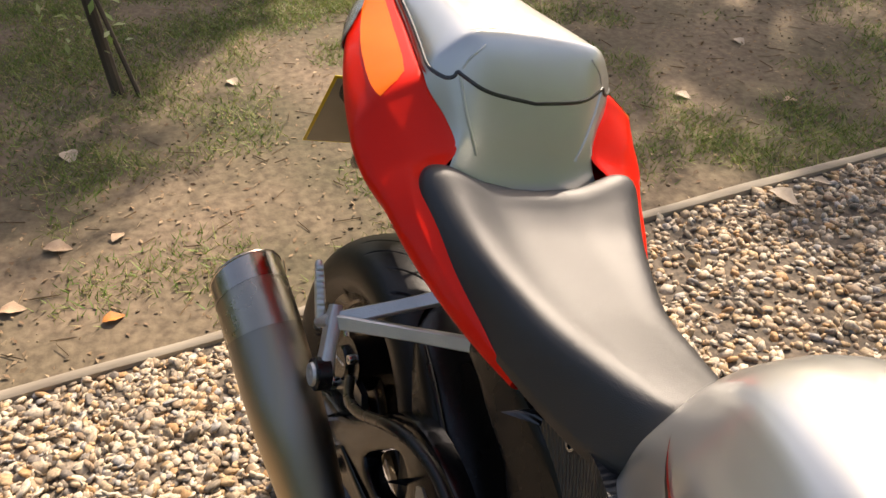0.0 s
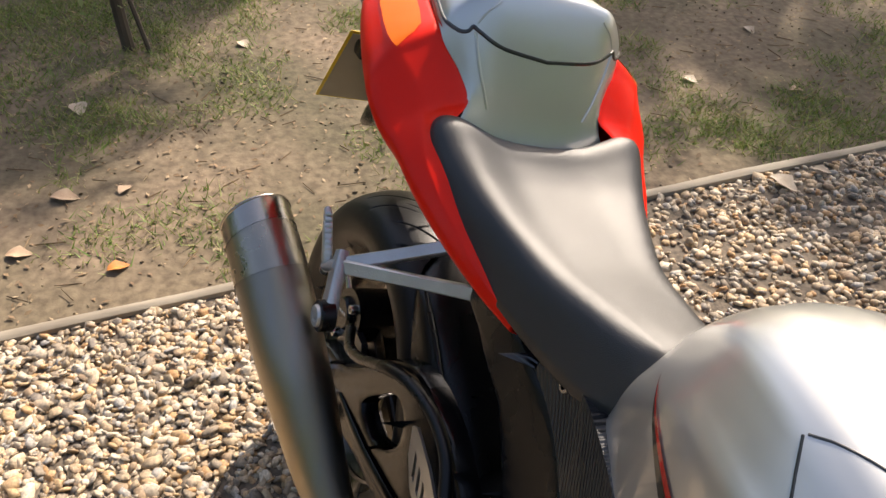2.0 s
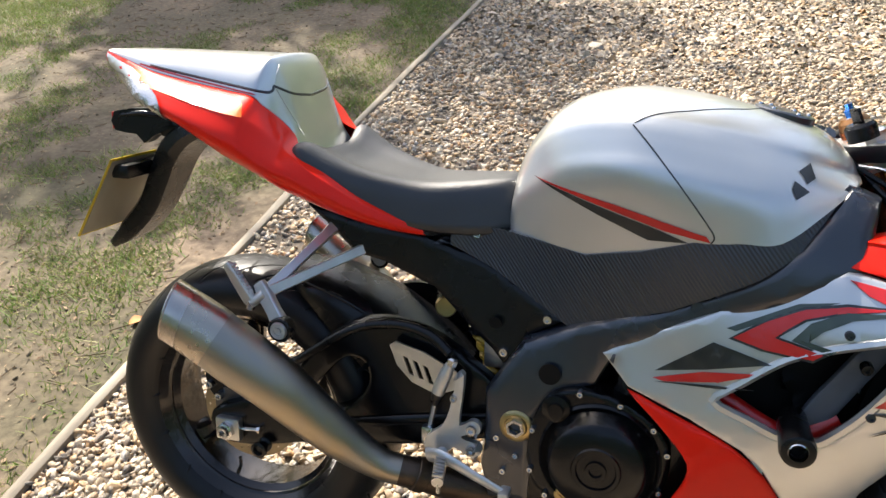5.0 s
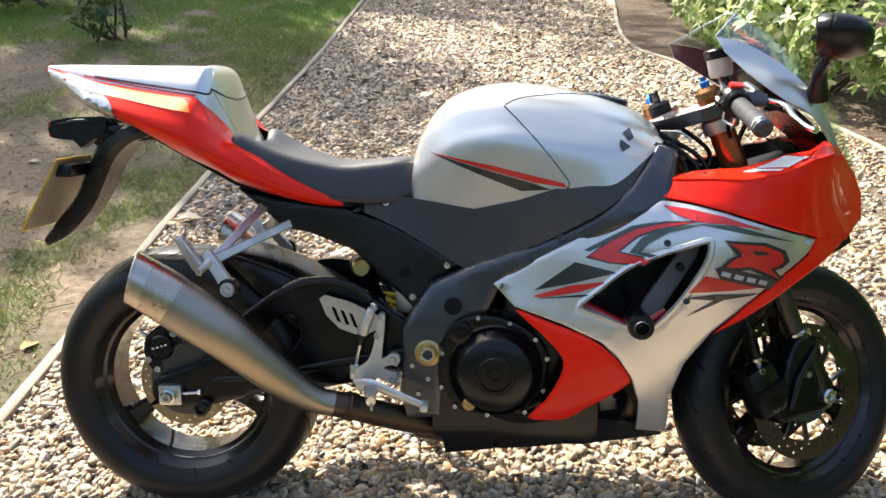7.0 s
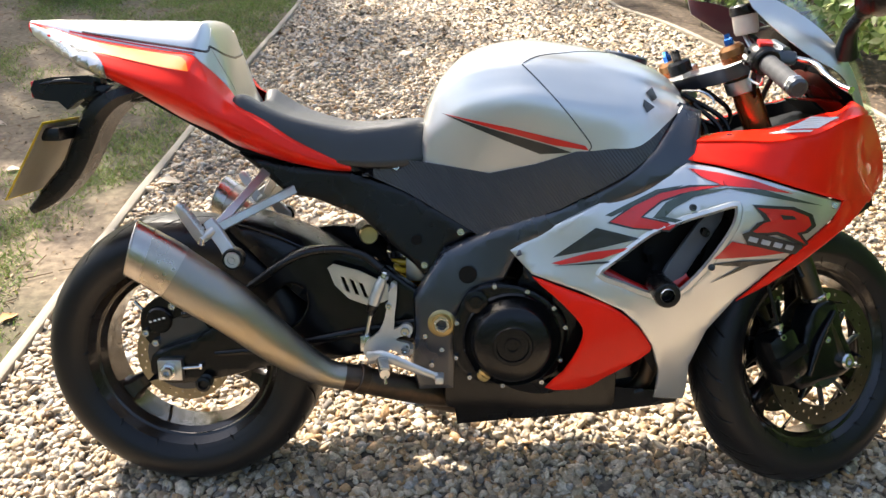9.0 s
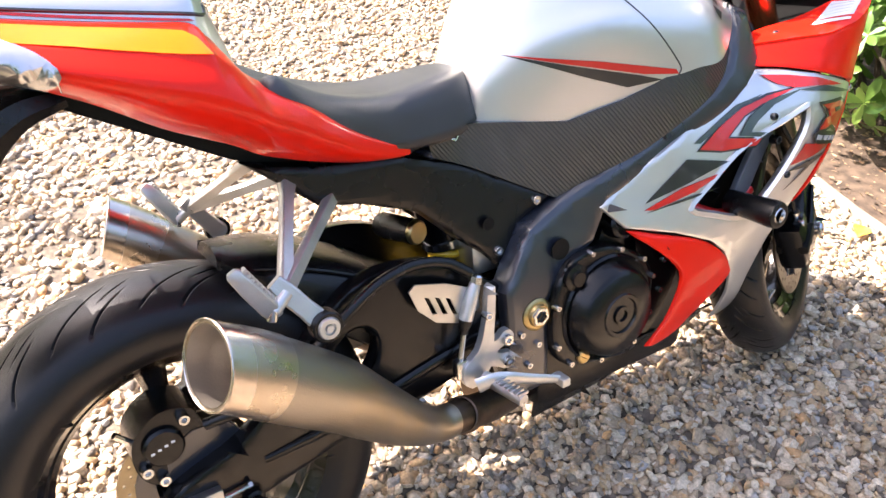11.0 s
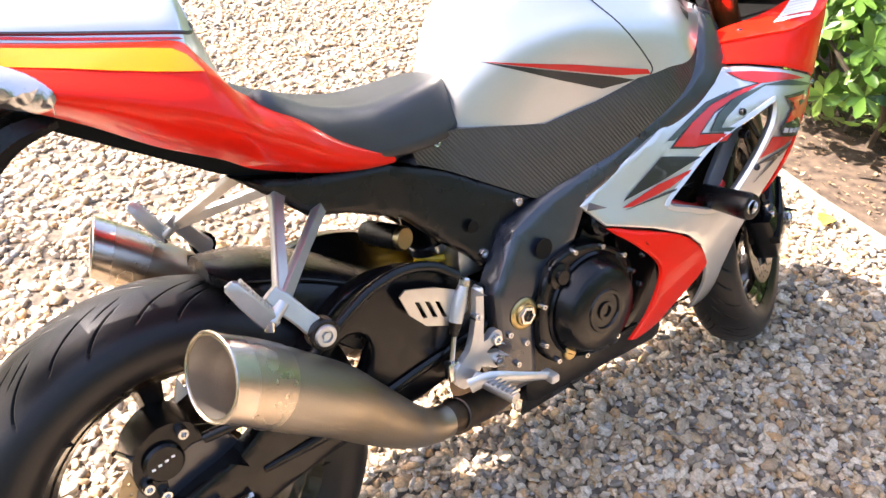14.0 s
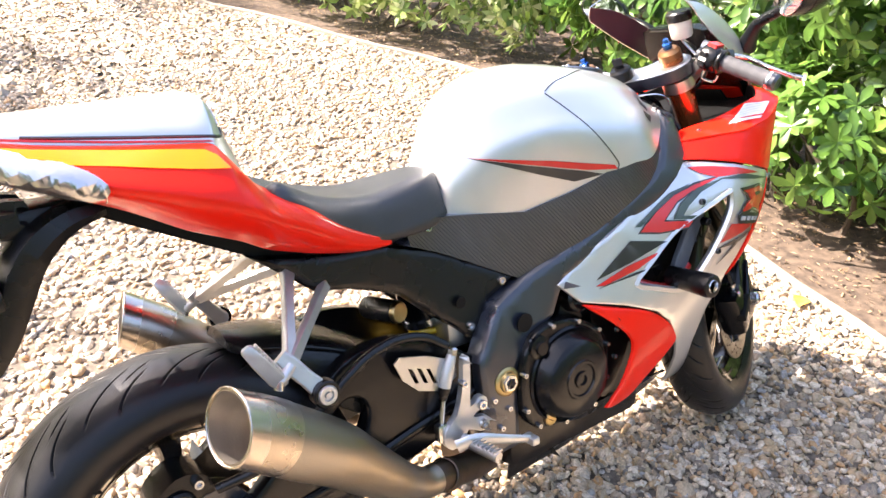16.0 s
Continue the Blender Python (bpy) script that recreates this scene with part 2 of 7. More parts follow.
def sheet(outline, holes=(), step=0.02, smooth=0, rim=0.0):
    """A flat, finely cut polygon in the side view (x, z); rim adds two loops along its border."""
    bm = bmesh.new()
    for k, o in enumerate((outline, *holes)):
        if smooth:
            o = [tuple(q) for q in catmull(o, smooth, True)]
        vs = [bm.verts.new((x, 0, z)) for x, z in o]
        for i in range(len(vs)):
            bm.edges.new((vs[i - 1], vs[i]))
    bmesh.ops.triangle_fill(bm, edges=bm.edges[:], use_beauty=True)
    if rim:
        for t in (0.3 * rim, 0.7 * rim):
            bmesh.ops.inset_region(bm, faces=bm.faces[:] if t < 0.5 * rim else inner, thickness=t, use_boundary=True, use_even_offset=True)
            inner = [f for f in bm.faces if not any(e.is_boundary for e in f.edges)] if t < 0.5 * rim else []
    xs, zs = [v.co.x for v in bm.verts], [v.co.z for v in bm.verts]
    for lo, hi, ax in ((min(xs), max(xs), 0), (min(zs), max(zs), 2)):
        c = lo + step
        while c < hi - step * 0.3:
            co = Vector((0, 0, 0))
            co[ax] = c
            no = Vector((0, 0, 0))
            no[ax] = 1
            bmesh.ops.bisect_plane(bm, geom=bm.verts[:] + bm.edges[:] + bm.faces[:], plane_co=co, plane_no=no)
            c += step
    return bm


def panel(outline, f, thick=0.006, holes=(), step=0.02, smooth=0, hand=-1, lift=0.0, rim=0.0):
    """A shell of a given thickness whose outer face stands f(x, z) from the middle plane, its rim rounded off."""
    bm = sheet(outline, holes, step, smooth, rim)
    drop = {}
    if rim:
        loops = []
        for o in (outline, *holes):
            o = np.array([tuple(q) for q in catmull(o, smooth, True)] if smooth else o, float)
            loops.append((o, np.roll(o, -1, 0)))
        a = np.concatenate([l[0] for l in loops])
        b = np.concatenate([l[1] for l in loops])
        ab = b - a
        for v in bm.verts:
            w = np.array((v.co.x, v.co.z)) - a
            u = np.clip((w * ab).sum(1) / ((ab * ab).sum(1) + 1e-12), 0, 1)
            d = float(np.sqrt(((w - ab * u[:, None]) ** 2).sum(1)).min())
            k = 1 - min(d / rim, 1)
            drop[v] = rim * (1 - math.sqrt(max(1 - k * k, 0)))
    deep = {v: drop.get(v, 0.0) for v in bm.verts}
    for v in bm.verts:
        v.co.y = hand * (f(v.co.x, v.co.z) + lift - thick)
    base = list(bm.verts)
    made = bmesh.ops.extrude_face_region(bm, geom=bm.faces[:], use_keep_orig=True)
    fresh = {(round(v.co.x, 6), round(v.co.z, 6)): v for v in made["geom"] if isinstance(v, bmesh.types.BMVert)}
    for v in base:
        w = fresh.get((round(v.co.x, 6), round(v.co.z, 6)))
        if w:
            w.co.y += hand * max(thick - deep[v], 0.0012)
    return bm


def decal(outline, tree, lift=0.0012, step=0.012, smooth=0, axis=1, start=-1.0):
    """A thin film laid on a body, seen along one axis."""
    bm = sheet(outline, (), step, smooth)
    gone = []
    for v in bm.verts:
        if axis == 1:
            o, d = Vector((v.co.x, start, v.co.z)), Vector((0, -math.copysign(1, start), 0))
        else:
            o, d = Vector((v.co.x, v.co.z, 2.0)), Vector((0, 0, -1))
        hit, nor, _, _ = tree.ray_cast(o, d)
        if hit is None:
            gone.append(v)
        else:
            v.co = hit + (nor if nor.dot(d) < 0 else -nor) * lift
    bmesh.ops.delete(bm, geom=gone, context="VERTS")
    return bm


def flip(bm):
    """The same body on the other side of the middle plane."""
    c = bm.copy()
    for v in c.verts:
        v.co.y *= -1
    return c


def bolt(p, axis, r, mat, parent, h=0.006, label=""):
    p, axis = Vector(p), Vector(axis).normalized()
    bm = turn([(r, -0.01), (r, h * 0.6), (r * 0.86, h), (r * 0.5, h), (r * 0.46, h * 0.35), (0.0005, h * 0.35)], p, axis, 14)
    return part("bolt", bm, mat, parent, label)


def spread(rows):
    """A smooth half-width over the side view, drawn through a few stations of (x, z, width)."""
    a = np.array(rows, float)

    def phi(d):
        return d * d * np.log(d + 1e-9)
    n = len(a)
    q = np.c_[np.ones(n), a[:, :2]]
    d = np.hypot(a[:, None, 0] - a[None, :, 0], a[:, None, 1] - a[None, :, 1])
    w = np.linalg.solve(np.block([[phi(d) + np.eye(n) * 1e-3, q], [q.T, np.zeros((3, 3))]]), np.r_[a[:, 2], 0, 0, 0])

    def f(x, z):
        return float(phi(np.hypot(a[:, 0] - x, a[:, 1] - z)) @ w[:n] + w[n] + w[n + 1] * x + w[n + 2] * z)
    return f


def level(v):
    return lambda x, z: v


fairing_width = spread([(.755, .584, .165), (.825, .306, .205), (1.033, .416, .215), (1.092, .797, .165), (1.114, .816, .170), (1.174, .817, .203), (1.234, .818, .226), (1.313, .832, .234), (1.357, .853, .224), (1.413, .861, .188), (1.08, .774, .200),
                        (1.16, .69, .255), (1.147, .21, .09), (1.52, .72, .06), (1.50, .82, .075),
                        (1.45, .64, .14), (1.35, .59, .19), (1.25, .52, .215), (1.13, .385, .195), (1.127, .27, .15),
                        (1.08, .55, .235), (.93, .55, .21), (.80, .615, .168), (.88, .672, .187), (.98, .722, .192), (1.3, .75, .235), (.64, .17, .13), (.9, .2, .13)])
frame_width = spread([(.54, .53, .145), (.60, .43, .152), (.65, .30, .15), (.66, .62, .132), (.88, .69, .172), (1.07, .77, .192),
                      (1.10, .88, .13), (1.0, .80, .185), (.76, .65, .155)])
cover_width = spread([(.40, .75, .098), (.503, .751, .082), (.64, .617, .115), (.70, .735, .132), (.87, .79, .186), (.98, .797, .195),
                      (1.08, .89, .125), (.85, .71, .18), (.25, .72, .088), (.17, .776, .085), (.562, .543, .107), (.43, .62, .10)])

# ---- the ground: lawn, gravel drive between two timber edgings, leaf-strewn bed ----
def ground_material():
    m = material("bare_earth_and_turf", (0.195, 0.148, 0.104), 0.95, 0, 0, 0, 1.3, 0.9, 60, second=(0.088, 0.078, 0.046))
    t = m.node_tree
    b = t.nodes["Principled BSDF"]
    co = t.nodes.new("ShaderNodeTexCoord")
    n = t.nodes.new("ShaderNodeTexNoise")
    n.inputs["Scale"].default_value, n.inputs["Detail"].default_value = 30, 12
    mx = t.nodes.new("ShaderNodeMix")
    mx.data_type, mx.blend_type = "RGBA", "MULTIPLY"
    mx.inputs[0].default_value = 0.8
    rp = t.nodes.new("ShaderNodeValToRGB")
    rp.color_ramp.elements[0].position, rp.color_ramp.elements[0].color = 0.34, (0.58, 0.54, 0.49, 1)
    rp.color_ramp.elements[1].position, rp.color_ramp.elements[1].color = 0.66, (1.38, 1.34, 1.26, 1)
    t.links.new(co.outputs["Object"], n.inputs["Vector"])
    t.links.new(n.outputs["Fac"], rp.inputs[0])
    old = b.inputs["Base Color"].links[0].from_socket
    t.links.new(old, mx.inputs[6])
    t.links.new(rp.outputs[0], mx.inputs[7])
    t.links.new(mx.outputs[2], b.inputs["Base Color"])
    return m


EARTH = ground_material()
GRAVEL_BASE = material("gravel_bedding", (0.17, 0.135, 0.10), 0.95, 0, 0, 0, 60, 1.0, 90, second=(0.08, 0.065, 0.05))
MULCH = material("leaf_mulch", (0.125, 0.088, 0.060), 0.95, 0, 0, 0, 25, 1.0, 60, second=(0.055, 0.038, 0.027))
TIMBER = material("weathered_edging", (0.40, 0.35, 0.27), 0.85, 0, 0, 0, 14, 0.6, 120, second=(0.25, 0.21, 0.16), stretch=(1, 0.2, 1))


def flat(name, outline, z, mat):
    bm = bmesh.new()
    bm.faces.new([bm.verts.new((x, y, z)) for x, y in outline])
    ob = part(name, bm, mat, None)
    return tagged(ob, kind="structure")


def edge_left(y):
    return -0.665 - 0.03 * math.exp(-((y - 2.2) / 1.4) ** 2) - 0.01 * math.sin(y * 1.1)


BAY = np.array(catmull([(-6, 1.25), (-3, 1.62), (-1, 1.97), (-0.07, 2.15), (0.4, 2.22), (1.2, 2.48), (1.9, 2.68), (2.5, 2.62), (3.1, 2.36), (3.5, 2.18), (4.1, 1.98), (4.6, 1.72), (5.3, 1.68), (6.8, 1.77), (9, 1.65), (12.5, 1.3)], 8))


def edge_right(y):
    return float(np.interp(y, BAY[:, 0], BAY[:, 1]))


ys = [-6 + 0.25 * k for k in range(73)]
tagged(flat("ground", [(-90, -90), (90, -90), (90, 90), (-90, 90)], 0, EARTH), "bare brown earth with thin patchy lawn", "ground")
tagged(flat("gravel_drive", [(edge_left(y), y) for y in ys] + [(edge_right(y), y) for y in reversed(ys)], 0.004, GRAVEL_BASE),
       "pale gravel drive between timber edgings", "drive")
tagged(flat("mulch_bed", [(edge_right(y), y) for y in ys] + [(9, 12), (9, -6)], 0.005, MULCH), "brown leaf mulch under the shrubs", "flower bed")

for side, wide in ((edge_left, 0.034), (edge_right, 0.030)):
    rings = []
    for k, y in enumerate(ys):
        x, top = side(y), 0.026 + 0.004 * math.sin(y * 2.3) + 0.002 * math.sin(y * 9)
        w = wide / 2 * (1 + 0.1 * math.sin(y * 5))
        rings.append([(x - w, y, -0.02), (x - w, y, top - 0.006), (x - w * 0.5, y, top), (x + w * 0.5, y, top), (x + w, y, top - 0.006), (x + w, y, -0.02)])
    tagged(part("path_edging", loft(rings), TIMBER, None), "weathered pale timber edging along the gravel", "edging", kind="structure")

rng = np.random.default_rng(7)


def ico(level_):
    bm = bmesh.new()
    bmesh.ops.create_icosphere(bm, subdivisions=level_, radius=1)
    v = np.array([w.co[:] for w in bm.verts])
    f = np.array([[w.index for w in q.verts] for q in bm.faces])
    bm.free()
    return v, f


def rounded_cube():
    """A cheap stone: a cube cut once on each side and half drawn out to a ball."""
    bm = bmesh.new()
    bmesh.ops.create_cube(bm, size=2)
    bmesh.ops.subdivide_edges(bm, edges=bm.edges[:], cuts=1, use_grid_fill=True)
    v = np.array([w.co[:] for w in bm.verts])
    v = 0.25 * v + 0.80 * v / np.linalg.norm(v, axis=1, keepdims=True)
    f = np.array([[w.index for w in q.verts] for q in bm.faces])
    bm.free()
    return v, f


def scatter(name, places, base, size, mat, tilt=0.5, squash=0.6, rough=0.22):
    """One joined mesh of many small stones or leaves, each turned, stretched and dented in its own way."""
    v, f = base
    n = len(places)
    yaw, a, b = rng.uniform(0, 2 * np.pi, n), rng.normal(0, tilt, n), rng.normal(0, tilt, n)
    s = size * rng.lognormal(0, 0.28, n)
    dims = np.stack([s * rng.uniform(0.85, 1.45, n), s * rng.uniform(0.7, 1.1, n), s * rng.uniform(squash * 0.7, squash * 1.2, n)], 1)
    pts = v[None] * dims[:, None]
    pts = pts * (1 + rough * rng.normal(0, 1, (n, len(v), 1)).clip(-1.5, 1.5) * 0.5)
    cy, sy, ca, sa, cb, sb = np.cos(yaw), np.sin(yaw), np.cos(a), np.sin(a), np.cos(b), np.sin(b)
    x, y, z = pts[..., 0], pts[..., 1], pts[..., 2]
    y, z = y * ca[:, None] - z * sa[:, None], y * sa[:, None] + z * ca[:, None]
    x, z = x * cb[:, None] + z * sb[:, None], z * cb[:, None] - x * sb[:, None]
    x, y = x * cy[:, None] - y * sy[:, None], x * sy[:, None] + y * cy[:, None]
    pts = np.stack([x, y, z], -1) + places[:, None]
    return joined(name, pts.reshape(-1, 3), (f[None] + (np.arange(n) * len(v))[:, None, None]).reshape(-1, f.shape[1]), mat)


def joined(name, verts, faces, mat, smooth=True):
    me = bpy.data.meshes.new(name)
    k = faces.shape[1]
    me.vertices.add(len(verts))
    me.vertices.foreach_set("co", verts.astype(np.float32).ravel())
    me.loops.add(faces.size)
    me.loops.foreach_set("vertex_index", faces.astype(np.int32).ravel())
    me.polygons.add(len(faces))
    me.polygons.foreach_set("loop_start", np.arange(0, faces.size, k, dtype=np.int32))
    me.polygons.foreach_set("loop_total", np.full(len(faces), k, dtype=np.int32))
    me.polygons.foreach_set("use_smooth", np.full(len(faces), smooth))
    me.update()
    me.validate()
    me.materials.append(mat)
    return new(name, me)


def pebble_material():
    m = material("mixed_pebbles", (0.4, 0.35, 0.28), 0.62, 0, 0, 0, 90, 0.4, 500)
    t = m.node_tree
    b = t.nodes["Principled BSDF"]
    g = t.nodes.new("ShaderNodeNewGeometry")
    rp = t.nodes.new("ShaderNodeValToRGB")
    rp.color_ramp.interpolation = "CONSTANT"
    tones = [(0.0, (0.415, 0.315, 0.205)), (0.14, (0.545, 0.432, 0.305)), (0.30, (0.260, 0.207, 0.150)), (0.42, (0.448, 0.303, 0.165)),
             (0.54, (0.600, 0.508, 0.385)), (0.66, (0.338, 0.238, 0.150)), (0.76, (0.482, 0.404, 0.308)), (0.84, (0.195, 0.163, 0.132)), (0.90, (0.350, 0.325, 0.295)), (0.96, (0.430, 0.250, 0.115))]
    while len(rp.color_ramp.elements) < len(tones):
        rp.color_ramp.elements.new(0.5)
    for e, (p, c) in zip(rp.color_ramp.elements, tones):
        e.position, e.color = p, (*c, 1)
    mx = t.nodes.new("ShaderNodeMix")
    mx.data_type, mx.blend_type = "RGBA", "MULTIPLY"
    mx.inputs[0].default_value = 0.75
    n = t.nodes.new("ShaderNodeTexNoise")
    n.inputs["Scale"].default_value = 160
    nr = t.nodes.new("ShaderNodeMapRange")
    nr.inputs[1].default_value, nr.inputs[2].default_value, nr.inputs[3].default_value, nr.inputs[4].default_value = 0.3, 0.7, 0.6, 1.3
    co = t.nodes.new("ShaderNodeTexCoord")
    t.links.new(co.outputs["Object"], n.inputs["Vector"])
    t.links.new(n.outputs["Fac"], nr.inputs[0])
    t.links.new(g.outputs["Random Per Island"], rp.inputs[0])
    t.links.new(rp.outputs[0], mx.inputs[6])
    t.links.new(nr.outputs[0], mx.inputs[7])
    t.links.new(mx.outputs[2], b.inputs["Base Color"])
    return m


PEBBLE = pebble_material()


def strewn(x0, x1, y0, y1, per_m2, keep, z=0.006, dz=0.004):
    n = int((x1 - x0) * (y1 - y0) * per_m2)
    p = np.stack([rng.uniform(x0, x1, n), rng.uniform(y0, y1, n), z + rng.uniform(-dz, dz, n)], 1)
    return p[np.array([keep(x, y) for x, y, _ in p])] if keep else p


on_drive = lambda x, y: edge_left(y) + 0.022 < x < edge_right(y) - 0.02
tagged(scatter("gravel", np.concatenate([strewn(-0.66, 2.3, -0.95, 0.95, 4900, on_drive, 0.0082, 0.004)]), rounded_cube(), 0.0092, PEBBLE, squash=0.42, rough=0.30),
       "loose rounded tan and grey pebbles", "gravel", kind="stuff")
tagged(scatter("gravel_bed", strewn(-0.66, 2.5, -0.95, 0.95, 2600, on_drive, 0.003, 0.002), ico(1), 0.0105, PEBBLE, squash=0.5, rough=0.1),
       "packed lower layer of small tan and grey pebbles", "gravel", kind="stuff")
tagged(scatter("gravel_beyond", strewn(-0.7, 3.0, 0.95, 3.2, 2900, on_drive), ico(1), 0.0116, PEBBLE, squash=0.5, rough=0.1),
       "loose rounded tan and grey pebbles", "gravel", kind="stuff")
diamond = (np.array([(1, 0, 0), (0, 1, 0), (-1, 0, 0), (0, -1, 0), (0, 0, 1.0)]), np.array([(0, 1, 4), (1, 2, 4), (2, 3, 4), (3, 0, 4)]))
tagged(scatter("gravel_far", strewn(-0.7, 3.0, 3.2, 9.0, 2600, on_drive), diamond, 0.0135, PEBBLE, squash=0.6, rough=0.1),
       "loose tan and grey pebbles far along the drive", "gravel", kind="stuff")
tagged(scatter("gravel_behind", strewn(-0.7, 2.9, -6.0, -0.95, 2300, on_drive), diamond, 0.0135, PEBBLE, squash=0.6, rough=0.1),
       "loose tan and grey pebbles along the drive", "gravel", kind="stuff")

# ---- the motorcycle, built upright and leant on its side stand ----
from mathutils.bvhtree import BVHTree

LEAN = 16.57
bike = new("motorcycle")
bike.matrix_basis = pose(0, 0, 0, -LEAN, 0, 0)
tagged(bike, "red and silver sports motorcycle leaning on its side stand on gravel", "motorcycle")


def tyre_mesh(name, R, half, rim_r, seg, rows, period, parent, centre=(0, 0, 0), m=None):
    """A tyre with its tread grooves cut into the crown, their shade painted near-black."""
    d = R - rim_r
    prof = [(rim_r - 0.004, -half * 0.78), (rim_r + 0.006, -half * 0.87), (rim_r + d * 0.25, -half * 0.98), (rim_r + d * 0.5, -half),
            (R - d * 0.27, -half * 0.88), (R - d * 0.11, -half * 0.62), (R - d * 0.025, -half * 0.3), (R, 0)]
    prof += [(r, -y) for r, y in reversed(prof[:-1])]
    fine = np.array(catmull(prof, max(rows // (len(prof) - 1), 2)))
    r, y = fine[:, 0], fine[:, 1]
    th = np.linspace(0, 2 * np.pi, seg, endpoint=False)
    C, Y = np.meshgrid(np.arange(seg), y, indexing="ij")
    u = np.abs(Y) / half
    T = 2 * np.pi * C / seg + half * (2.0 * u - 0.6 * u * u) / R
    Rr = np.broadcast_to(r, T.shape).copy()
    plain = Rr.copy()
    lap = round(period * seg / (2 * np.pi))
    for start, end, off in ((0.05, 0.74, 0.0), (0.34, 0.88, 0.5), (0.10, 0.36, 0.30)):
        col = (C + np.where(Y > 0, lap // 2, 0) + int(off * lap)) % lap
        inside = np.clip((u - start) * 16, 0, 1) * np.clip((end - u) * 16, 0, 1)
        Rr -= np.where((col >= 1) & (col <= 2), 0.0055, 0) * inside
    pts = np.stack([Rr * np.cos(T), np.broadcast_to(Y, T.shape), Rr * np.sin(T)], -1).reshape(-1, 3)
    k = len(y)
    i, j = np.meshgrid(np.arange(seg), np.arange(k - 1), indexing="ij")
    i2 = (i + 1) % seg
    f = np.stack([i * k + j, i * k + j + 1, i2 * k + j + 1, i2 * k + j], -1).reshape(-1, 4)
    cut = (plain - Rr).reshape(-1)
    # deep groove faces take the near-black, painting in the groove's shade
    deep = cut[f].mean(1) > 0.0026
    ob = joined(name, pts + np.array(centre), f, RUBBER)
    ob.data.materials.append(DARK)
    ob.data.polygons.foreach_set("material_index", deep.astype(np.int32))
    ob.parent = parent
    if m is not None:
        ob.data.transform(m)
    return ob


def drilled_disc(R, r, y, seg=120, rows=8, thick=0.004):
    """A brake disc: a flat ring with rows of holes."""
    bm = bmesh.new()
    rad = [r + (R - r) * k / rows for k in range(rows + 1)]
    skip = {(k, (6 * n + 3 * (k // 2)) % seg) for n in range(seg // 6) for k in (1, 3, 5)}
    top = [[bm.verts.new((q * math.cos(2 * math.pi * s / seg), y, q * math.sin(2 * math.pi * s / seg))) for s in range(seg)] for q in rad]
    for k in range(rows):
        for s in range(seg):
            if (k, s) not in skip:
                bm.faces.new((top[k][s], top[k][(s + 1) % seg], top[k + 1][(s + 1) % seg], top[k + 1][s]))
    made = bmesh.ops.extrude_face_region(bm, geom=bm.faces[:], use_keep_orig=True)
    for v in made["geom"]:
        if isinstance(v, bmesh.types.BMVert):
            v.co.y -= thick
    return bm


def placed(bm, m):
    bmesh.ops.transform(bm, matrix=m, verts=bm.verts)
    return bm


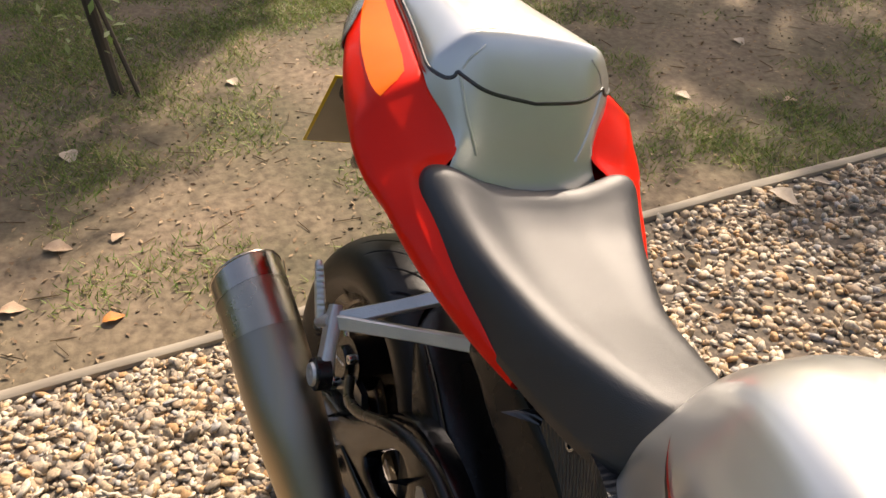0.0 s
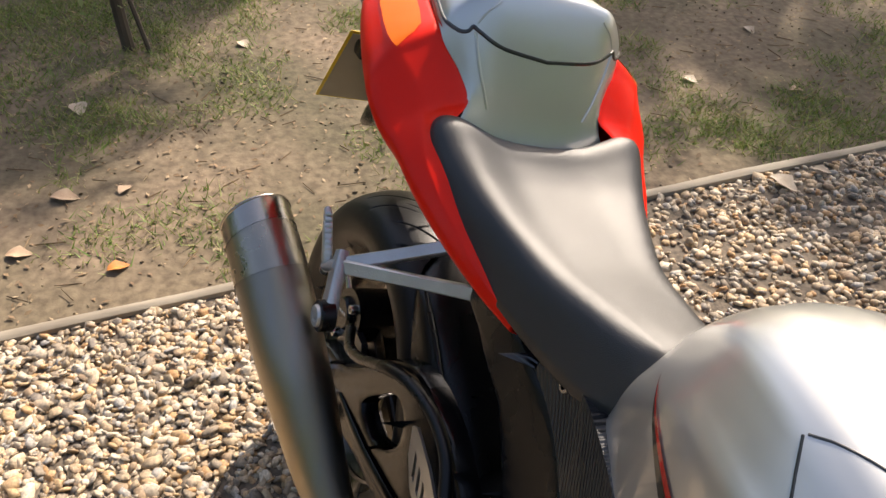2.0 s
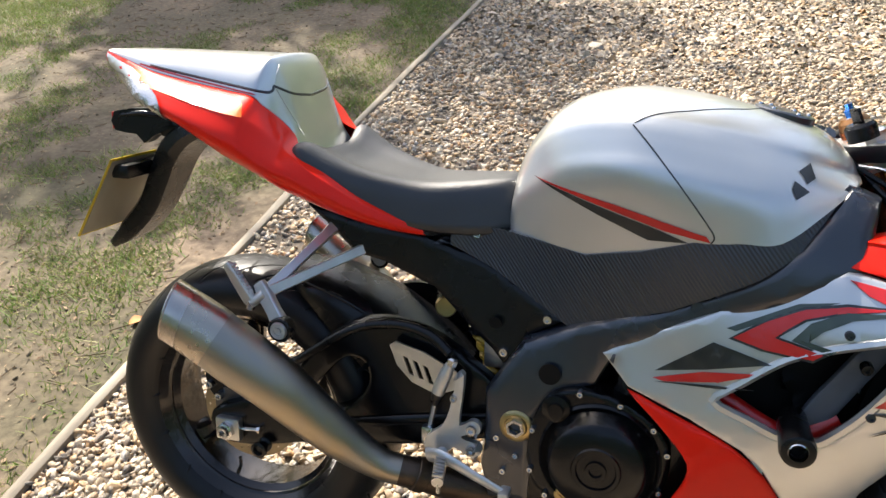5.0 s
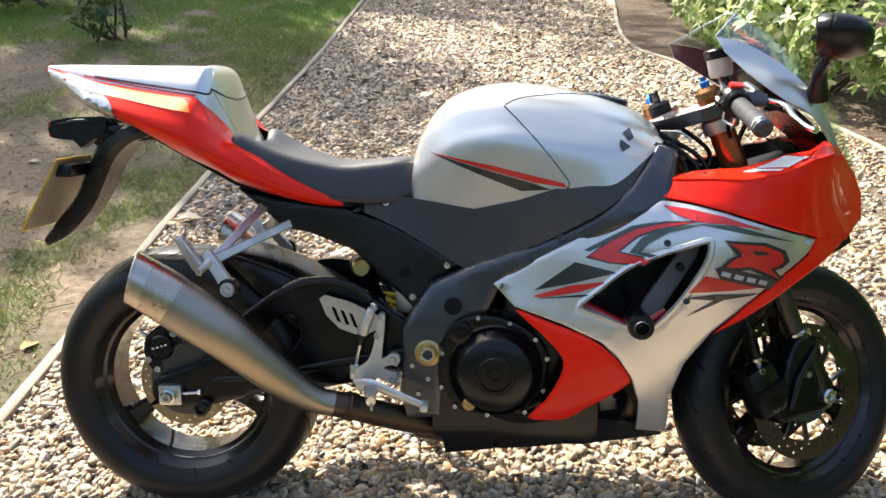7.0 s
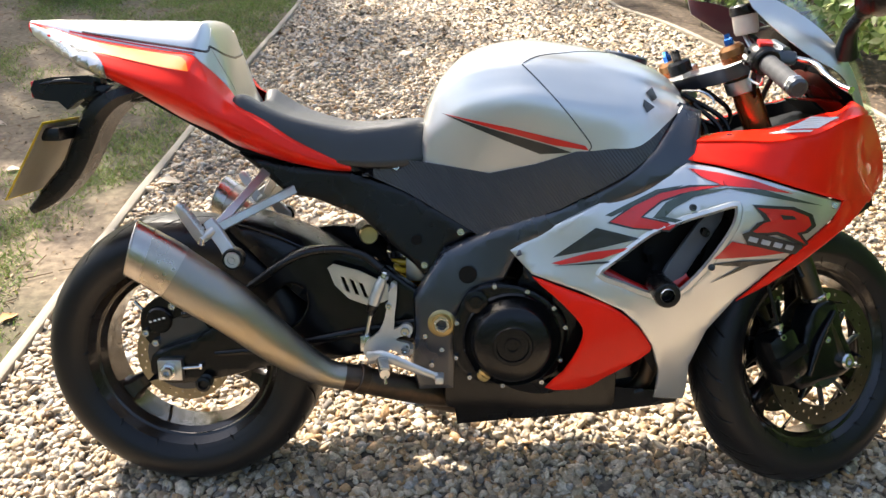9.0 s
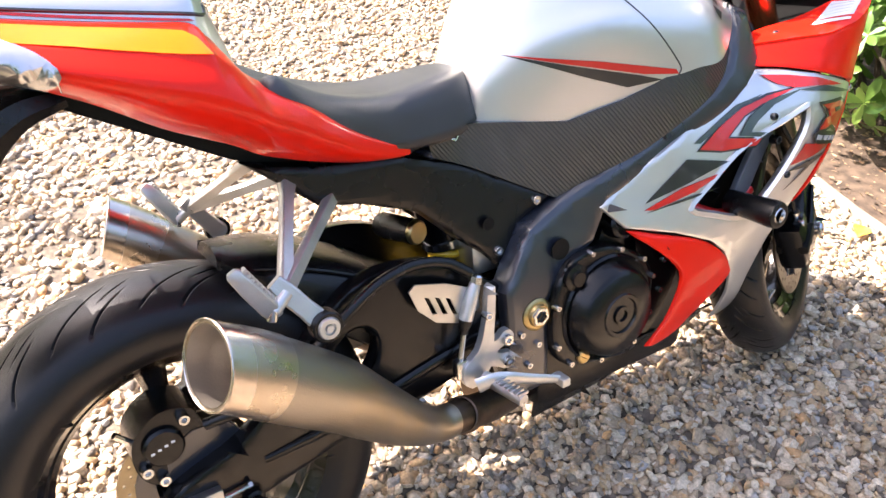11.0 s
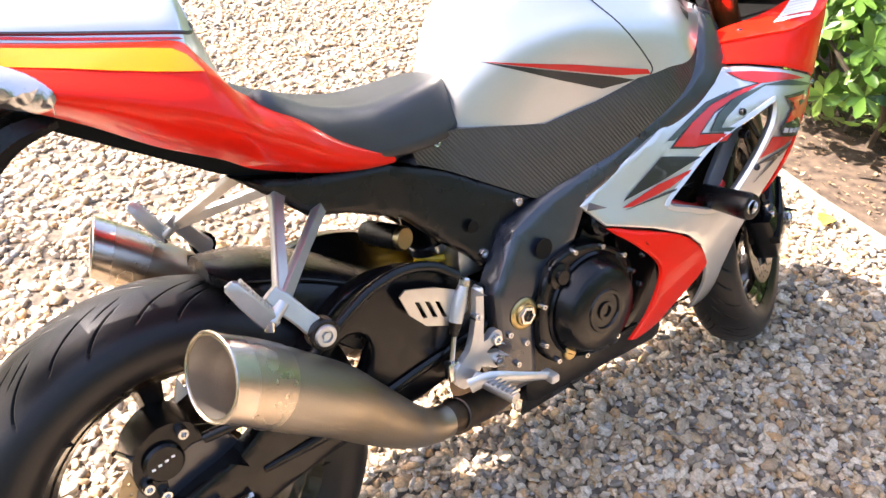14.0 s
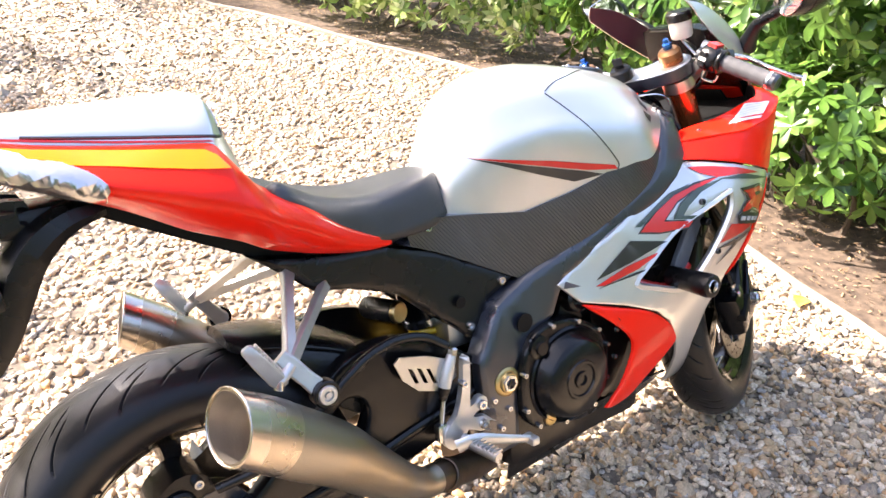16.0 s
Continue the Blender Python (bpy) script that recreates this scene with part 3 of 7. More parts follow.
def wheel(name, m, R, half, rim_r, period, seg, hub, discs):
    """A three-spoked wheel with tyre, hub, discs and valve; m sets its axle into the frame of the bike."""
    w = half * 0.80
    rim = turn([(rim_r, -w), (rim_r + 0.008, -w * 1.02), (rim_r + 0.010, -w * 0.95), (rim_r - 0.004, -w * 0.86), (rim_r - 0.022, -w * 0.7),
                (rim_r - 0.030, -w * 0.3), (rim_r - 0.030, w * 0.3), (rim_r - 0.022, w * 0.7), (rim_r - 0.004, w * 0.86), (rim_r + 0.010, w * 0.95),
                (rim_r + 0.008, w * 1.02), (rim_r, w), (rim_r - 0.006, w * 0.9), (rim_r - 0.034, w * 0.5), (rim_r - 0.036, 0), (rim_r - 0.034, -w * 0.5), (rim_r - 0.006, -w * 0.9)],
               (0, 0, 0), (0, 1, 0), 96, closed=True)
    top = part(name, placed(rim, m), RIM, bike, "glossy black alloy wheel rim")
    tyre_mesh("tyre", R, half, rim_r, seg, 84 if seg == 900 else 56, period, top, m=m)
    part("hub", placed(turn([(0.0005, -hub), (0.03, -hub), (0.034, -hub + 0.008), (0.05, -hub * 0.4), (0.05, hub * 0.4), (0.034, hub - 0.008), (0.03, hub), (0.0005, hub)], (0, 0, 0), (0, 1, 0), 40), m), RIM, top)
    for k in range(3):
        a = radians(95 + 120 * k)
        c, s = math.cos(a), math.sin(a)
        rings = []
        for r, tw, ty in ((0.035, 0.030, 0.032), (0.08, 0.022, 0.026), (0.14, 0.018, 0.022), (rim_r - 0.045, 0.024, 0.026), (rim_r - 0.026, 0.042, 0.034)):
            rings.append([(r * c - q * s, y, r * s + q * c) for q, y in ((-tw, -ty * 0.5), (-tw * 0.6, -ty), (tw * 0.6, -ty), (tw, -ty * 0.5), (tw, ty * 0.5), (tw * 0.6, ty), (-tw * 0.6, ty), (-tw, ty * 0.5))])
        part("spoke", placed(loft(rings), m), RIM, top)
    for R2, r2, y2 in discs:
        d = part("brake_disc", placed(drilled_disc(R2, r2, y2), m), DISC if R2 < 0.13 else DISC_DARK, top, "drilled pale bronze brake disc" if R2 < 0.13 else "drilled dark steel brake disc")
        if R2 > 0.13:
            part("disc_carrier", placed(turn([(0.072, y2 - 0.004), (0.072, y2 + 0.004), (0.045, y2 + math.copysign(0.012, -y2)), (0.043, y2 + math.copysign(0.006, -y2))], (0, 0, 0), (0, 1, 0), 40, True), m), SATIN, top)
            for k in range(10):
                a = radians(36 * k + 12)
                c, q = math.cos(a), math.sin(a)
                part("carrier_arm", placed(beam((0.066 * c, y2, 0.066 * q), ((r2 + 0.006) * math.cos(a + 0.12), y2, (r2 + 0.006) * math.sin(a + 0.12)), 0.006, 0.013, 0.002, (0, 1, 0)), m), SATIN, top)
                part("disc_button", placed(turn([(0.008, -0.005), (0.008, 0.003), (0.005, 0.004), (0.0005, 0.004)], ((r2 + 0.004) * math.cos(a + 0.12), y2, (r2 + 0.004) * math.sin(a + 0.12)), (0, math.copysign(1, y2), 0), 10), m), STEEL, top)
            continue
        part("disc_carrier", placed(turn([(r2 + 0.006, y2 - 0.006), (r2 + 0.006, y2 + 0.002), (r2 - 0.022, y2 + 0.004), (0.05, y2 + math.copysign(0.012, -y2)), (0.045, y2 + math.copysign(0.014, -y2)), (r2 - 0.024, y2 - 0.006)], (0, 0, 0), (0, 1, 0), 48, True), m), SATIN, top)
    part("valve", placed(sweep([(-(rim_r - 0.034) * 0.35, -0.01, -(rim_r - 0.034) * 0.93), (-(rim_r - 0.07) * 0.35, -0.03, -(rim_r - 0.07) * 0.93)], 0.004, 8, 1), m), STEEL, top, "metal tyre valve")
    return top


RA = Matrix.Translation((0.004, 0, 0.316))
wheel("rear_wheel", RA, 0.322, 0.097, 0.222, 2 * math.pi / 15, 900, 0.085, [(0.110, 0.078, -0.055)])

# steering head, turned to the left lock
RAKE, STEER = radians(22.5), radians(26.5)
axis = Vector((-math.sin(RAKE), 0, math.cos(RAKE)))
FAX = Vector((1.43, 0, 0.305))
HEAD = FAX + axis * 0.68 - Vector((math.cos(RAKE), 0, math.sin(RAKE))) * 0.033
HT = Matrix.Translation(HEAD) @ Matrix.Rotation(STEER, 4, axis) @ Matrix.Translation(-HEAD)
wheel("front_wheel", HT @ Matrix.Translation(FAX), 0.300, 0.061, 0.217, 2 * math.pi / 18, 864, 0.05, [(0.155, 0.112, -0.062), (0.155, 0.112, 0.066)])


def fork(y):
    top = FAX + axis * 0.735
    a, b = FAX + Vector((0, y, 0)), top + Vector((0, y, 0))
    lower = a + axis * 0.34
    part("fork_slider", placed(turn([(0.0005, -0.02), (0.020, -0.02), (0.028, 0.0), (0.026, 0.10), (0.022, 0.16), (0.0215, 0.40), (0.0005, 0.40)], a, axis, 28), HT), DISC_DARK, bike, "dark polished fork leg")
    part("fork_tube", placed(turn([(0.0005, 0.36), (0.0265, 0.36), (0.0275, 0.38), (0.0275, 0.64), (0.026, 0.71), (0.0005, 0.712)], a, axis, 28), HT), COPPER, bike, "copper-brown fork tube")
    cap = part("fork_cap", placed(turn([(0.0005, 0.69), (0.0255, 0.69), (0.0255, 0.724), (0.019, 0.732), (0.0005, 0.732)], a, axis, 24), HT), CAPS, bike, "brown anodised fork cap")
    part("adjuster", placed(turn([(0.010, 0.73), (0.0105, 0.744), (0.007, 0.747), (0.0065, 0.755), (0.0005, 0.755)], a, axis, 6), HT), BLUE, cap, "blue anodised fork adjuster")
    hand = math.copysign(1, y)
    foot = [(0.024, -0.018), (0.026, 0.022), (0.004, 0.060), (-0.020, 0.130), (-0.078, 0.130), (-0.104, 0.085), (-0.120, 0.030), (-0.140, -0.028), (-0.118, -0.052), (-0.062, -0.040), (-0.010, -0.036)]
    clamp = part("axle_clamp", placed(panel([(FAX.x + x, FAX.z + z) for x, z in foot], level(abs(y) + 0.026), 0.046, smooth=3, hand=hand, rim=0.010), HT), ENGINE, bike, "black cast fork foot", 40)
    part("clamp_rib", placed(sweep([a + Vector((-0.030, hand * 0.028, 0.112)), a + Vector((-0.078, hand * 0.030, 0.050)), a + Vector((-0.105, hand * 0.028, -0.020))], [0.005, 0.008, 0.005], 10, 4), HT), ENGINE, clamp)
    bolt(HT @ (a + Vector((-0.052, hand * 0.026, 0.052))), HT.to_3x3() @ Vector((0, hand, 0)), 0.008, STEEL, clamp, 0.006)
    part("seal_ring", placed(turn([(0.0235, 0.150), (0.0255, 0.152), (0.0255, 0.158), (0.0235, 0.160)], a, axis, 28, True), HT), STEEL, bike)
    part("axle_bolt", placed(turn([(0.017, 0), (0.017, 0.012), (0.013, 0.016), (0.008, 0.016), (0.0075, 0.011), (0.0005, 0.011)], a + Vector((0, hand * 0.024, 0)), (0, hand, 0), 24), HT), STEEL, bike)
    cal = a + Vector((-0.168, hand * 0.010, 0.030))
    body = part("front_caliper", placed(beam(cal - axis * 0.060, cal + axis * 0.055, 0.062, 0.078, 0.020, (1, 0, 0)), HT), ENGINE, bike, "black radial brake caliper")
    part("caliper_waist", placed(beam(cal - axis * 0.010 + Vector((0.004, hand * 0.004, 0)), cal + axis * 0.010 + Vector((0.004, hand * 0.004, 0)), 0.066, 0.082, 0.004, (1, 0, 0)), HT), DARK, body)
    part("hose_union", placed(turn([(0.007, 0), (0.007, 0.016), (0.011, 0.017), (0.011, 0.023), (0.0005, 0.024)], cal + axis * 0.052 + Vector((0.010, hand * 0.012, 0)), axis, 14), HT), STEEL, body)
    part("brake_line", placed(sweep([cal + axis * 0.072 + Vector((0.010, hand * 0.012, 0)), cal + axis * 0.15 + Vector((0.022, hand * 0.010, 0)), cal + axis * 0.26 + Vector((0.030, 0, 0))], 0.0045, 8, 5), HT), PLASTIC, body)
    for k in (-1, 1):
        bolt(HT @ (cal + axis * 0.045 * k + Vector((0, math.copysign(0.024, y), 0))), HT.to_3x3() @ Vector((0, math.copysign(1, y), 0)), 0.008, STEEL, body)
    part("reflector_bolt", placed(turn([(0.007, 0), (0.007, 0.005), (0.0005, 0.005)], a + axis * 0.16 + Vector((0.01, math.copysign(0.026, y), 0)), (0, math.copysign(1, y), 0), 12), HT), STEEL, bike)


fork(-0.098)
fork(0.098)
# mudguard round the front tyre
rings = []
for k in range(15):
    a = radians(88 + 42 * k / 14)
    w = 0.072
    rings.append([(FAX.x + r * math.cos(a), y, FAX.z + r * math.sin(a)) for y, r in ((-w, 0.285), (-w, 0.300), (-w * 0.75, 0.318), (0, 0.325), (w * 0.75, 0.318), (w, 0.300), (w, 0.285), (w * 0.75, 0.314), (0, 0.321), (-w * 0.75, 0.314))])
part("front_mudguard", placed(loft(rings), HT), PLASTIC, bike)
TOPC = FAX + axis * 0.682
bm = bmesh.new()
yoke = [(-0.052, 0.0), (-0.052, 0.05), (-0.046, 0.085), (-0.038, 0.115), (-0.014, 0.137), (0.018, 0.137), (0.038, 0.115), (0.038, 0.08), (0.014, 0.045), (0.008, 0.0), (0.014, -0.045), (0.038, -0.08), (0.038, -0.115), (0.018, -0.137), (-0.014, -0.137), (-0.038, -0.115), (-0.046, -0.085), (-0.052, -0.05)]
fwd = Vector((math.cos(RAKE), 0, math.sin(RAKE)))
part("top_yoke", placed(loft([[TOPC + fwd * (x * g) + Vector((0, y * g, 0)) + axis * d for x, y in catmull(yoke, 3, True)] for d, g in ((-0.015, 0.97), (-0.013, 1.0), (0.014, 1.0))]), HT), SATIN, bike, "black top yoke with bare alloy face")
part("yoke_face", placed(loft([[TOPC + fwd * (x * g) + Vector((0, y * g, 0)) + axis * d for x, y in catmull(yoke, 3, True)] for d, g in ((0.014, 0.985), (0.0165, 0.96))]), HT), ALLOY, bike, "bare alloy upper face")
part("lower_yoke", placed(beam(FAX + axis * 0.50 + Vector((-0.01, -0.135, 0)), FAX + axis * 0.50 + Vector((-0.01, 0.135, 0)), 0.07, 0.035, 0.008), HT), ENGINE, bike)
part("yoke_nut", placed(turn([(0.02, 0), (0.02, 0.02), (0.012, 0.024), (0.0005, 0.024)], TOPC + Vector((-0.035, 0, 0)), axis, 6), HT), STEEL, bike)
part("ignition_lock", placed(turn([(0.024, 0), (0.024, 0.022), (0.02, 0.027), (0.0005, 0.027)], TOPC + Vector((-0.06, 0.0, 0)) + axis * 0.004, axis, 20), HT), PLASTIC, bike)
part("ignition_key", placed(beam(TOPC + Vector((-0.06, 0, 0)) + axis * 0.03, TOPC + Vector((-0.06, 0, 0)) + axis * 0.055, 0.022, 0.006, 0.002), HT), PLASTIC, bike)


BACK = HT.inverted()


def held(q, hand):
    """A point by the turned right bar, carried over to either bar before it is turned."""
    p = BACK @ Vector(q)
    return Vector((p.x, -hand * p.y, p.z))


def bar(hand):
    """Clip-on bar: clamp, switch box, grip, bar end, lever and its perch."""
    o = held((1.2175, -0.140, 0.980), hand)
    out = (held((1.242, -0.308, 0.917), hand) - o).normalized()
    fw = (held((1.335, -0.305, 0.915), hand) - held((1.241, -0.301, 0.920), hand)).normalized()
    upw = fw.cross(out) if fw.cross(out).z > 0 else out.cross(fw)
    q = FAX + axis * 0.648 + Vector((0, hand * 0.098, 0))
    part("bar_clamp", placed(turn([(0.028, -0.016), (0.036, -0.013), (0.036, 0.013), (0.028, 0.016)], q, axis, 28, True), HT), ALLOY, bike, "bare alloy bar clamp")
    part("clamp_lug", placed(beam(q + Vector((0.02, hand * 0.02, 0)), o + out * 0.012, 0.024, 0.024, 0.006), HT), ALLOY, bike)
    part("handlebar", placed(sweep([o - out * 0.01, o + out * 0.18], 0.011, 14, 1), HT), SATIN, bike)
    sw = part("switch_box", placed(sweep([o + out * 0.002, o + out * 0.010, o + out * 0.038, o + out * 0.046], [0.020, 0.028, 0.028, 0.022], 18, 2), HT), PLASTIC, bike)
    c = o + out * 0.024
    part("switch", placed(beam(c + upw * 0.028 - fw * 0.012, c + upw * 0.028 + fw * 0.014, 0.024, 0.012, 0.003, upw), HT), REDV if hand < 0 else PLASTIC, sw, "red kill switch" if hand < 0 else "")
    for k in range(3):
        d = c - fw * 0.029 + upw * (0.012 - 0.012 * k)
        part("switch", placed(beam(d - out * 0.008, d + out * 0.008, 0.006, 0.007, 0.001, upw), HT), WHITE if k == 1 else PLASTIC, sw)
    flange = part("grip_flange", placed(turn([(0.012, 0.046), (0.026, 0.046), (0.027, 0.050), (0.024, 0.054), (0.012, 0.054)], o, out, 26, True), HT), PLASTIC, bike)
    rows = [o + out * (0.054 + 0.0115 * k) for k in range(10)]
    part("grip", placed(sweep(rows, [0.0180 if k % 2 else 0.0170 for k in range(10)], 18, 2), HT), GRIP, bike, "grey rubber handlebar grip")
    part("bar_end", placed(turn([(0.012, 0.157), (0.0185, 0.158), (0.0185, 0.176), (0.014, 0.181), (0.008, 0.181), (0.0075, 0.172), (0.0005, 0.172)], o, out, 22), HT), SATIN, bike, "black bar end weight")
    part("end_ring", placed(turn([(0.0192, 0.160), (0.0192, 0.166), (0.017, 0.166), (0.017, 0.160)], o, out, 24, True), HT), STEEL, bike)
    part("lever_perch", placed(beam(o + out * 0.012 + fw * 0.015, o + out * 0.022 + fw * 0.066, 0.028, 0.026, 0.006), HT), SATIN, bike)
    part("master_cylinder", placed(sweep([o + out * 0.01 + fw * 0.05 + upw * 0.006, o - out * 0.035 + fw * 0.045 + upw * 0.006], [0.013, 0.013], 14, 1), HT), ALLOY if hand < 0 else SATIN, bike)
    part("lever", placed(sweep([o + out * 0.015 + fw * 0.066, o + out * 0.045 + fw * 0.092, o + out * 0.10 + fw * 0.085, o + out * 0.15 + fw * 0.086, o + out * 0.172 + fw * 0.094], [0.008, 0.0085, 0.0075, 0.0075, 0.0095], 12, 4, 0.7), HT), STEEL, bike, "polished alloy lever")
    part("throttle_cable" if hand < 0 else "clutch_cable", placed(sweep([c - fw * 0.006 - upw * 0.026, c - upw * 0.06 + fw * 0.004 - out * 0.01, FAX + axis * 0.55 + Vector((0.05, hand * 0.04, 0)), FAX + axis * 0.47 + Vector((0.02, hand * 0.02, 0))], 0.0045, 8, 6), HT), PLASTIC, bike)
    part("steel_clip", placed(sweep([c - upw * 0.027 - fw * 0.012, c - upw * 0.045 - fw * 0.010, c - upw * 0.047 + out * 0.02, c - upw * 0.030 + out * 0.026], 0.003, 8, 4), HT), STEEL, bike)


bar(-1)
bar(1)
res, res_up = Vector((1.209, -0.090, 1.043)), Vector((-0.20, 0.02, 1)).normalized()
tank_r = part("brake_reservoir", turn([(0.0005, -0.026), (0.021, -0.026), (0.024, -0.020), (0.025, 0.014), (0.0005, 0.014)], res, res_up, 26), CLOUDY, bike, "cloudy brake fluid reservoir")
part("cap", turn([(0.027, 0.012), (0.0285, 0.016), (0.0285, 0.029), (0.025, 0.033), (0.0005, 0.033)], res, res_up, 26), PLASTIC, tank_r, "black screw cap")
part("reservoir_bracket", sweep([res + Vector((0.0, 0.0, -0.026)), (1.215, -0.102, 1.000), (1.224, -0.120, 0.978)], 0.006, 8, 2, 0.5), ALLOY, bike)
part("fluid_hose", sweep([res + Vector((0.01, 0, -0.024)), (1.238, -0.095, 1.0), (1.252, -0.105, 0.976)], 0.005, 8, 6), PLASTIC, bike)
part("brake_hose", sweep([(1.255, -0.10, 0.975), (1.285, -0.07, 0.95), (1.27, -0.04, 0.88), (1.27, -0.05, 0.80), (1.30, -0.08, 0.65), (1.36, -0.12, 0.52)], 0.0055, 8, 6), PLASTIC, bike)
for k, (a, b) in enumerate((((1.10, -0.05, 0.90), (1.20, -0.09, 0.80)), ((1.09, 0.02, 0.91), (1.17, -0.06, 0.76)), ((1.12, -0.08, 0.88), (1.16, -0.12, 0.78)), ((1.14, 0.0, 0.92), (1.22, 0.06, 0.80)))):
    part("cable", sweep([a, ((a[0] + b[0]) / 2 + 0.03, a[1] - 0.03, (a[2] + b[2]) / 2), b], 0.005, 8, 6), PLASTIC, bike)
part("steel_clip", sweep([(1.10, -0.06, 0.905), (1.13, -0.09, 0.905), (1.15, -0.10, 0.893), (1.155, -0.102, 0.880)], 0.0025, 6, 4), STEEL, bike)

# fuel tank
rows = [(0.553, 0.80, 0.03, 0.795, 0.055, 0.78, 0.062, 0.763), (0.565, 0.872, 0.045, 0.855, 0.072, 0.81, 0.076, 0.757), (0.60, 0.938, 0.068, 0.908, 0.092, 0.83, 0.092, 0.749), (0.66, 0.988, 0.100, 0.950, 0.125, 0.86, 0.116, 0.741),
        (0.76, 1.012, 0.135, 0.962, 0.165, 0.88, 0.146, 0.750), (0.86, 1.004, 0.148, 0.952, 0.186, 0.87, 0.182, 0.785), (0.93, 0.990, 0.146, 0.940, 0.192, 0.865, 0.194, 0.800),
        (0.99, 0.975, 0.138, 0.925, 0.186, 0.86, 0.197, 0.806), (1.05, 0.950, 0.110, 0.908, 0.155, 0.868, 0.165, 0.850), (1.09, 0.918, 0.08, 0.895, 0.115, 0.884, 0.12, 0.880), (1.103, 0.895, 0.05, 0.889, 0.08, 0.885, 0.085, 0.882)]
rings = []
for q in catmull(rows, 5):
    x, zt, y1, z1, y2, z2, y3, z3 = q
    top = catmull([(0, zt), (y1 * 0.5, zt - (zt - z1) * 0.16), (y1 * 0.86, zt - (zt - z1) * 0.60), (y1, z1)], 4)
    side = catmull([(y1, z1), (y1 + (y2 - y1) * 0.55, z1 + (z2 - z1) * 0.45), (y2, z2), (y3, z3)], 4)
    half = top[:-1] + side
    half = [(a, b) for a, b in half] + [(y3 - 0.012, z3 - 0.002)]
    rings.append([(x, -a, b) for a, b in half] + [(x, a, b) for a, b in reversed(half[1:])])
bm = loft(rings)
tank_tree = BVHTree.FromBMesh(bm)
tank = part("fuel_tank", bm, SILVER, bike, "silver painted fuel tank", 50)
for hand in (-1, 1):
    red = [(0.604, 0.863), (0.745, 0.838), (0.886, 0.806), (0.893, 0.797), (0.826, 0.806), (0.70, 0.838)]
    blk = [(0.600, 0.864), (0.70, 0.836), (0.82, 0.805), (0.862, 0.792), (0.80, 0.787), (0.723, 0.815)]
    part("stripe", decal(blk, tank_tree, 0.0010, start=hand), INK, tank, "black tank stripe")
    part("stripe", decal(red, tank_tree, 0.0016, start=hand), REDV, tank, "red tank stripe")
    seam = []
    for x, z in catmull([(0.763, 0.962), (0.80, 0.925), (0.845, 0.875), (0.885, 0.825), (0.897, 0.806), (0.893, 0.795)], 6):
        hit = tank_tree.ray_cast(Vector((x, hand, z)), Vector((0, -hand, 0)))[0]
        if hit:
            seam.append(hit)
    part("seam", sweep(seam, 0.0013, 6, 1), INK, tank, "dark cover seam")
    over = [tank_tree.ray_cast(Vector((x, y * hand, 1.3)), Vector((0, 0, -1)))[0] for x, y in catmull([(0.765, 0.134), (0.80, 0.125), (0.86, 0.105), (0.92, 0.07), (0.95, 0.03), (0.955, 0.0)], 5)]
    part("seam", sweep([p for p in over if p], 0.0012, 6, 1), INK, tank)
    for q in ([(1.005, 0.905), (1.022, 0.915), (1.030, 0.895), (1.018, 0.888), (1.012, 0.898)], [(1.000, 0.893), (1.012, 0.885), (1.022, 0.878), (1.004, 0.868), (0.997, 0.882)]):
        part("tank_badge", decal(q, tank_tree, 0.0015, 0.006, start=hand), INK, tank, "dark angular tank badge")
cap = part("filler_cap", turn([(0.048, -0.01), (0.048, 0.003), (0.044, 0.006), (0.03, 0.006), (0.0005, 0.006)], (0.99, 0, 0.974), (0.23, 0, 1), 36), SATIN, tank, "black filler cap")
for k in range(6):
    bolt(Vector((0.99, 0, 0.980)) + Vector((0.037 * math.cos(k * 1.047), 0.037 * math.sin(k * 1.047), -0.0085 * math.cos(k * 1.047))), (0.23, 0, 1), 0.004, STEEL, cap, 0.003)

# seat: flared rear corners, narrow nose
rows = [(0.180, 0.868, 0.116, 0.888, 0.140, 0.886, 0.148, 0.872), (0.188, 0.884, 0.121, 0.903, 0.150, 0.899, 0.158, 0.866), (0.206, 0.882, 0.124, 0.906, 0.155, 0.896, 0.163, 0.858), (0.235, 0.870, 0.121, 0.889, 0.150, 0.874, 0.158, 0.837), (0.28, 0.855, 0.112, 0.866, 0.136, 0.848, 0.146, 0.806),
        (0.34, 0.843, 0.097, 0.846, 0.116, 0.826, 0.126, 0.778), (0.40, 0.836, 0.078, 0.835, 0.097, 0.816, 0.111, 0.762), (0.47, 0.841, 0.062, 0.838, 0.080, 0.820, 0.097, 0.755),
        (0.53, 0.847, 0.050, 0.842, 0.066, 0.822, 0.085, 0.757), (0.56, 0.844, 0.040, 0.837, 0.055, 0.810, 0.070, 0.768), (0.574, 0.815, 0.028, 0.810, 0.04, 0.80, 0.05, 0.785)]
rings = []
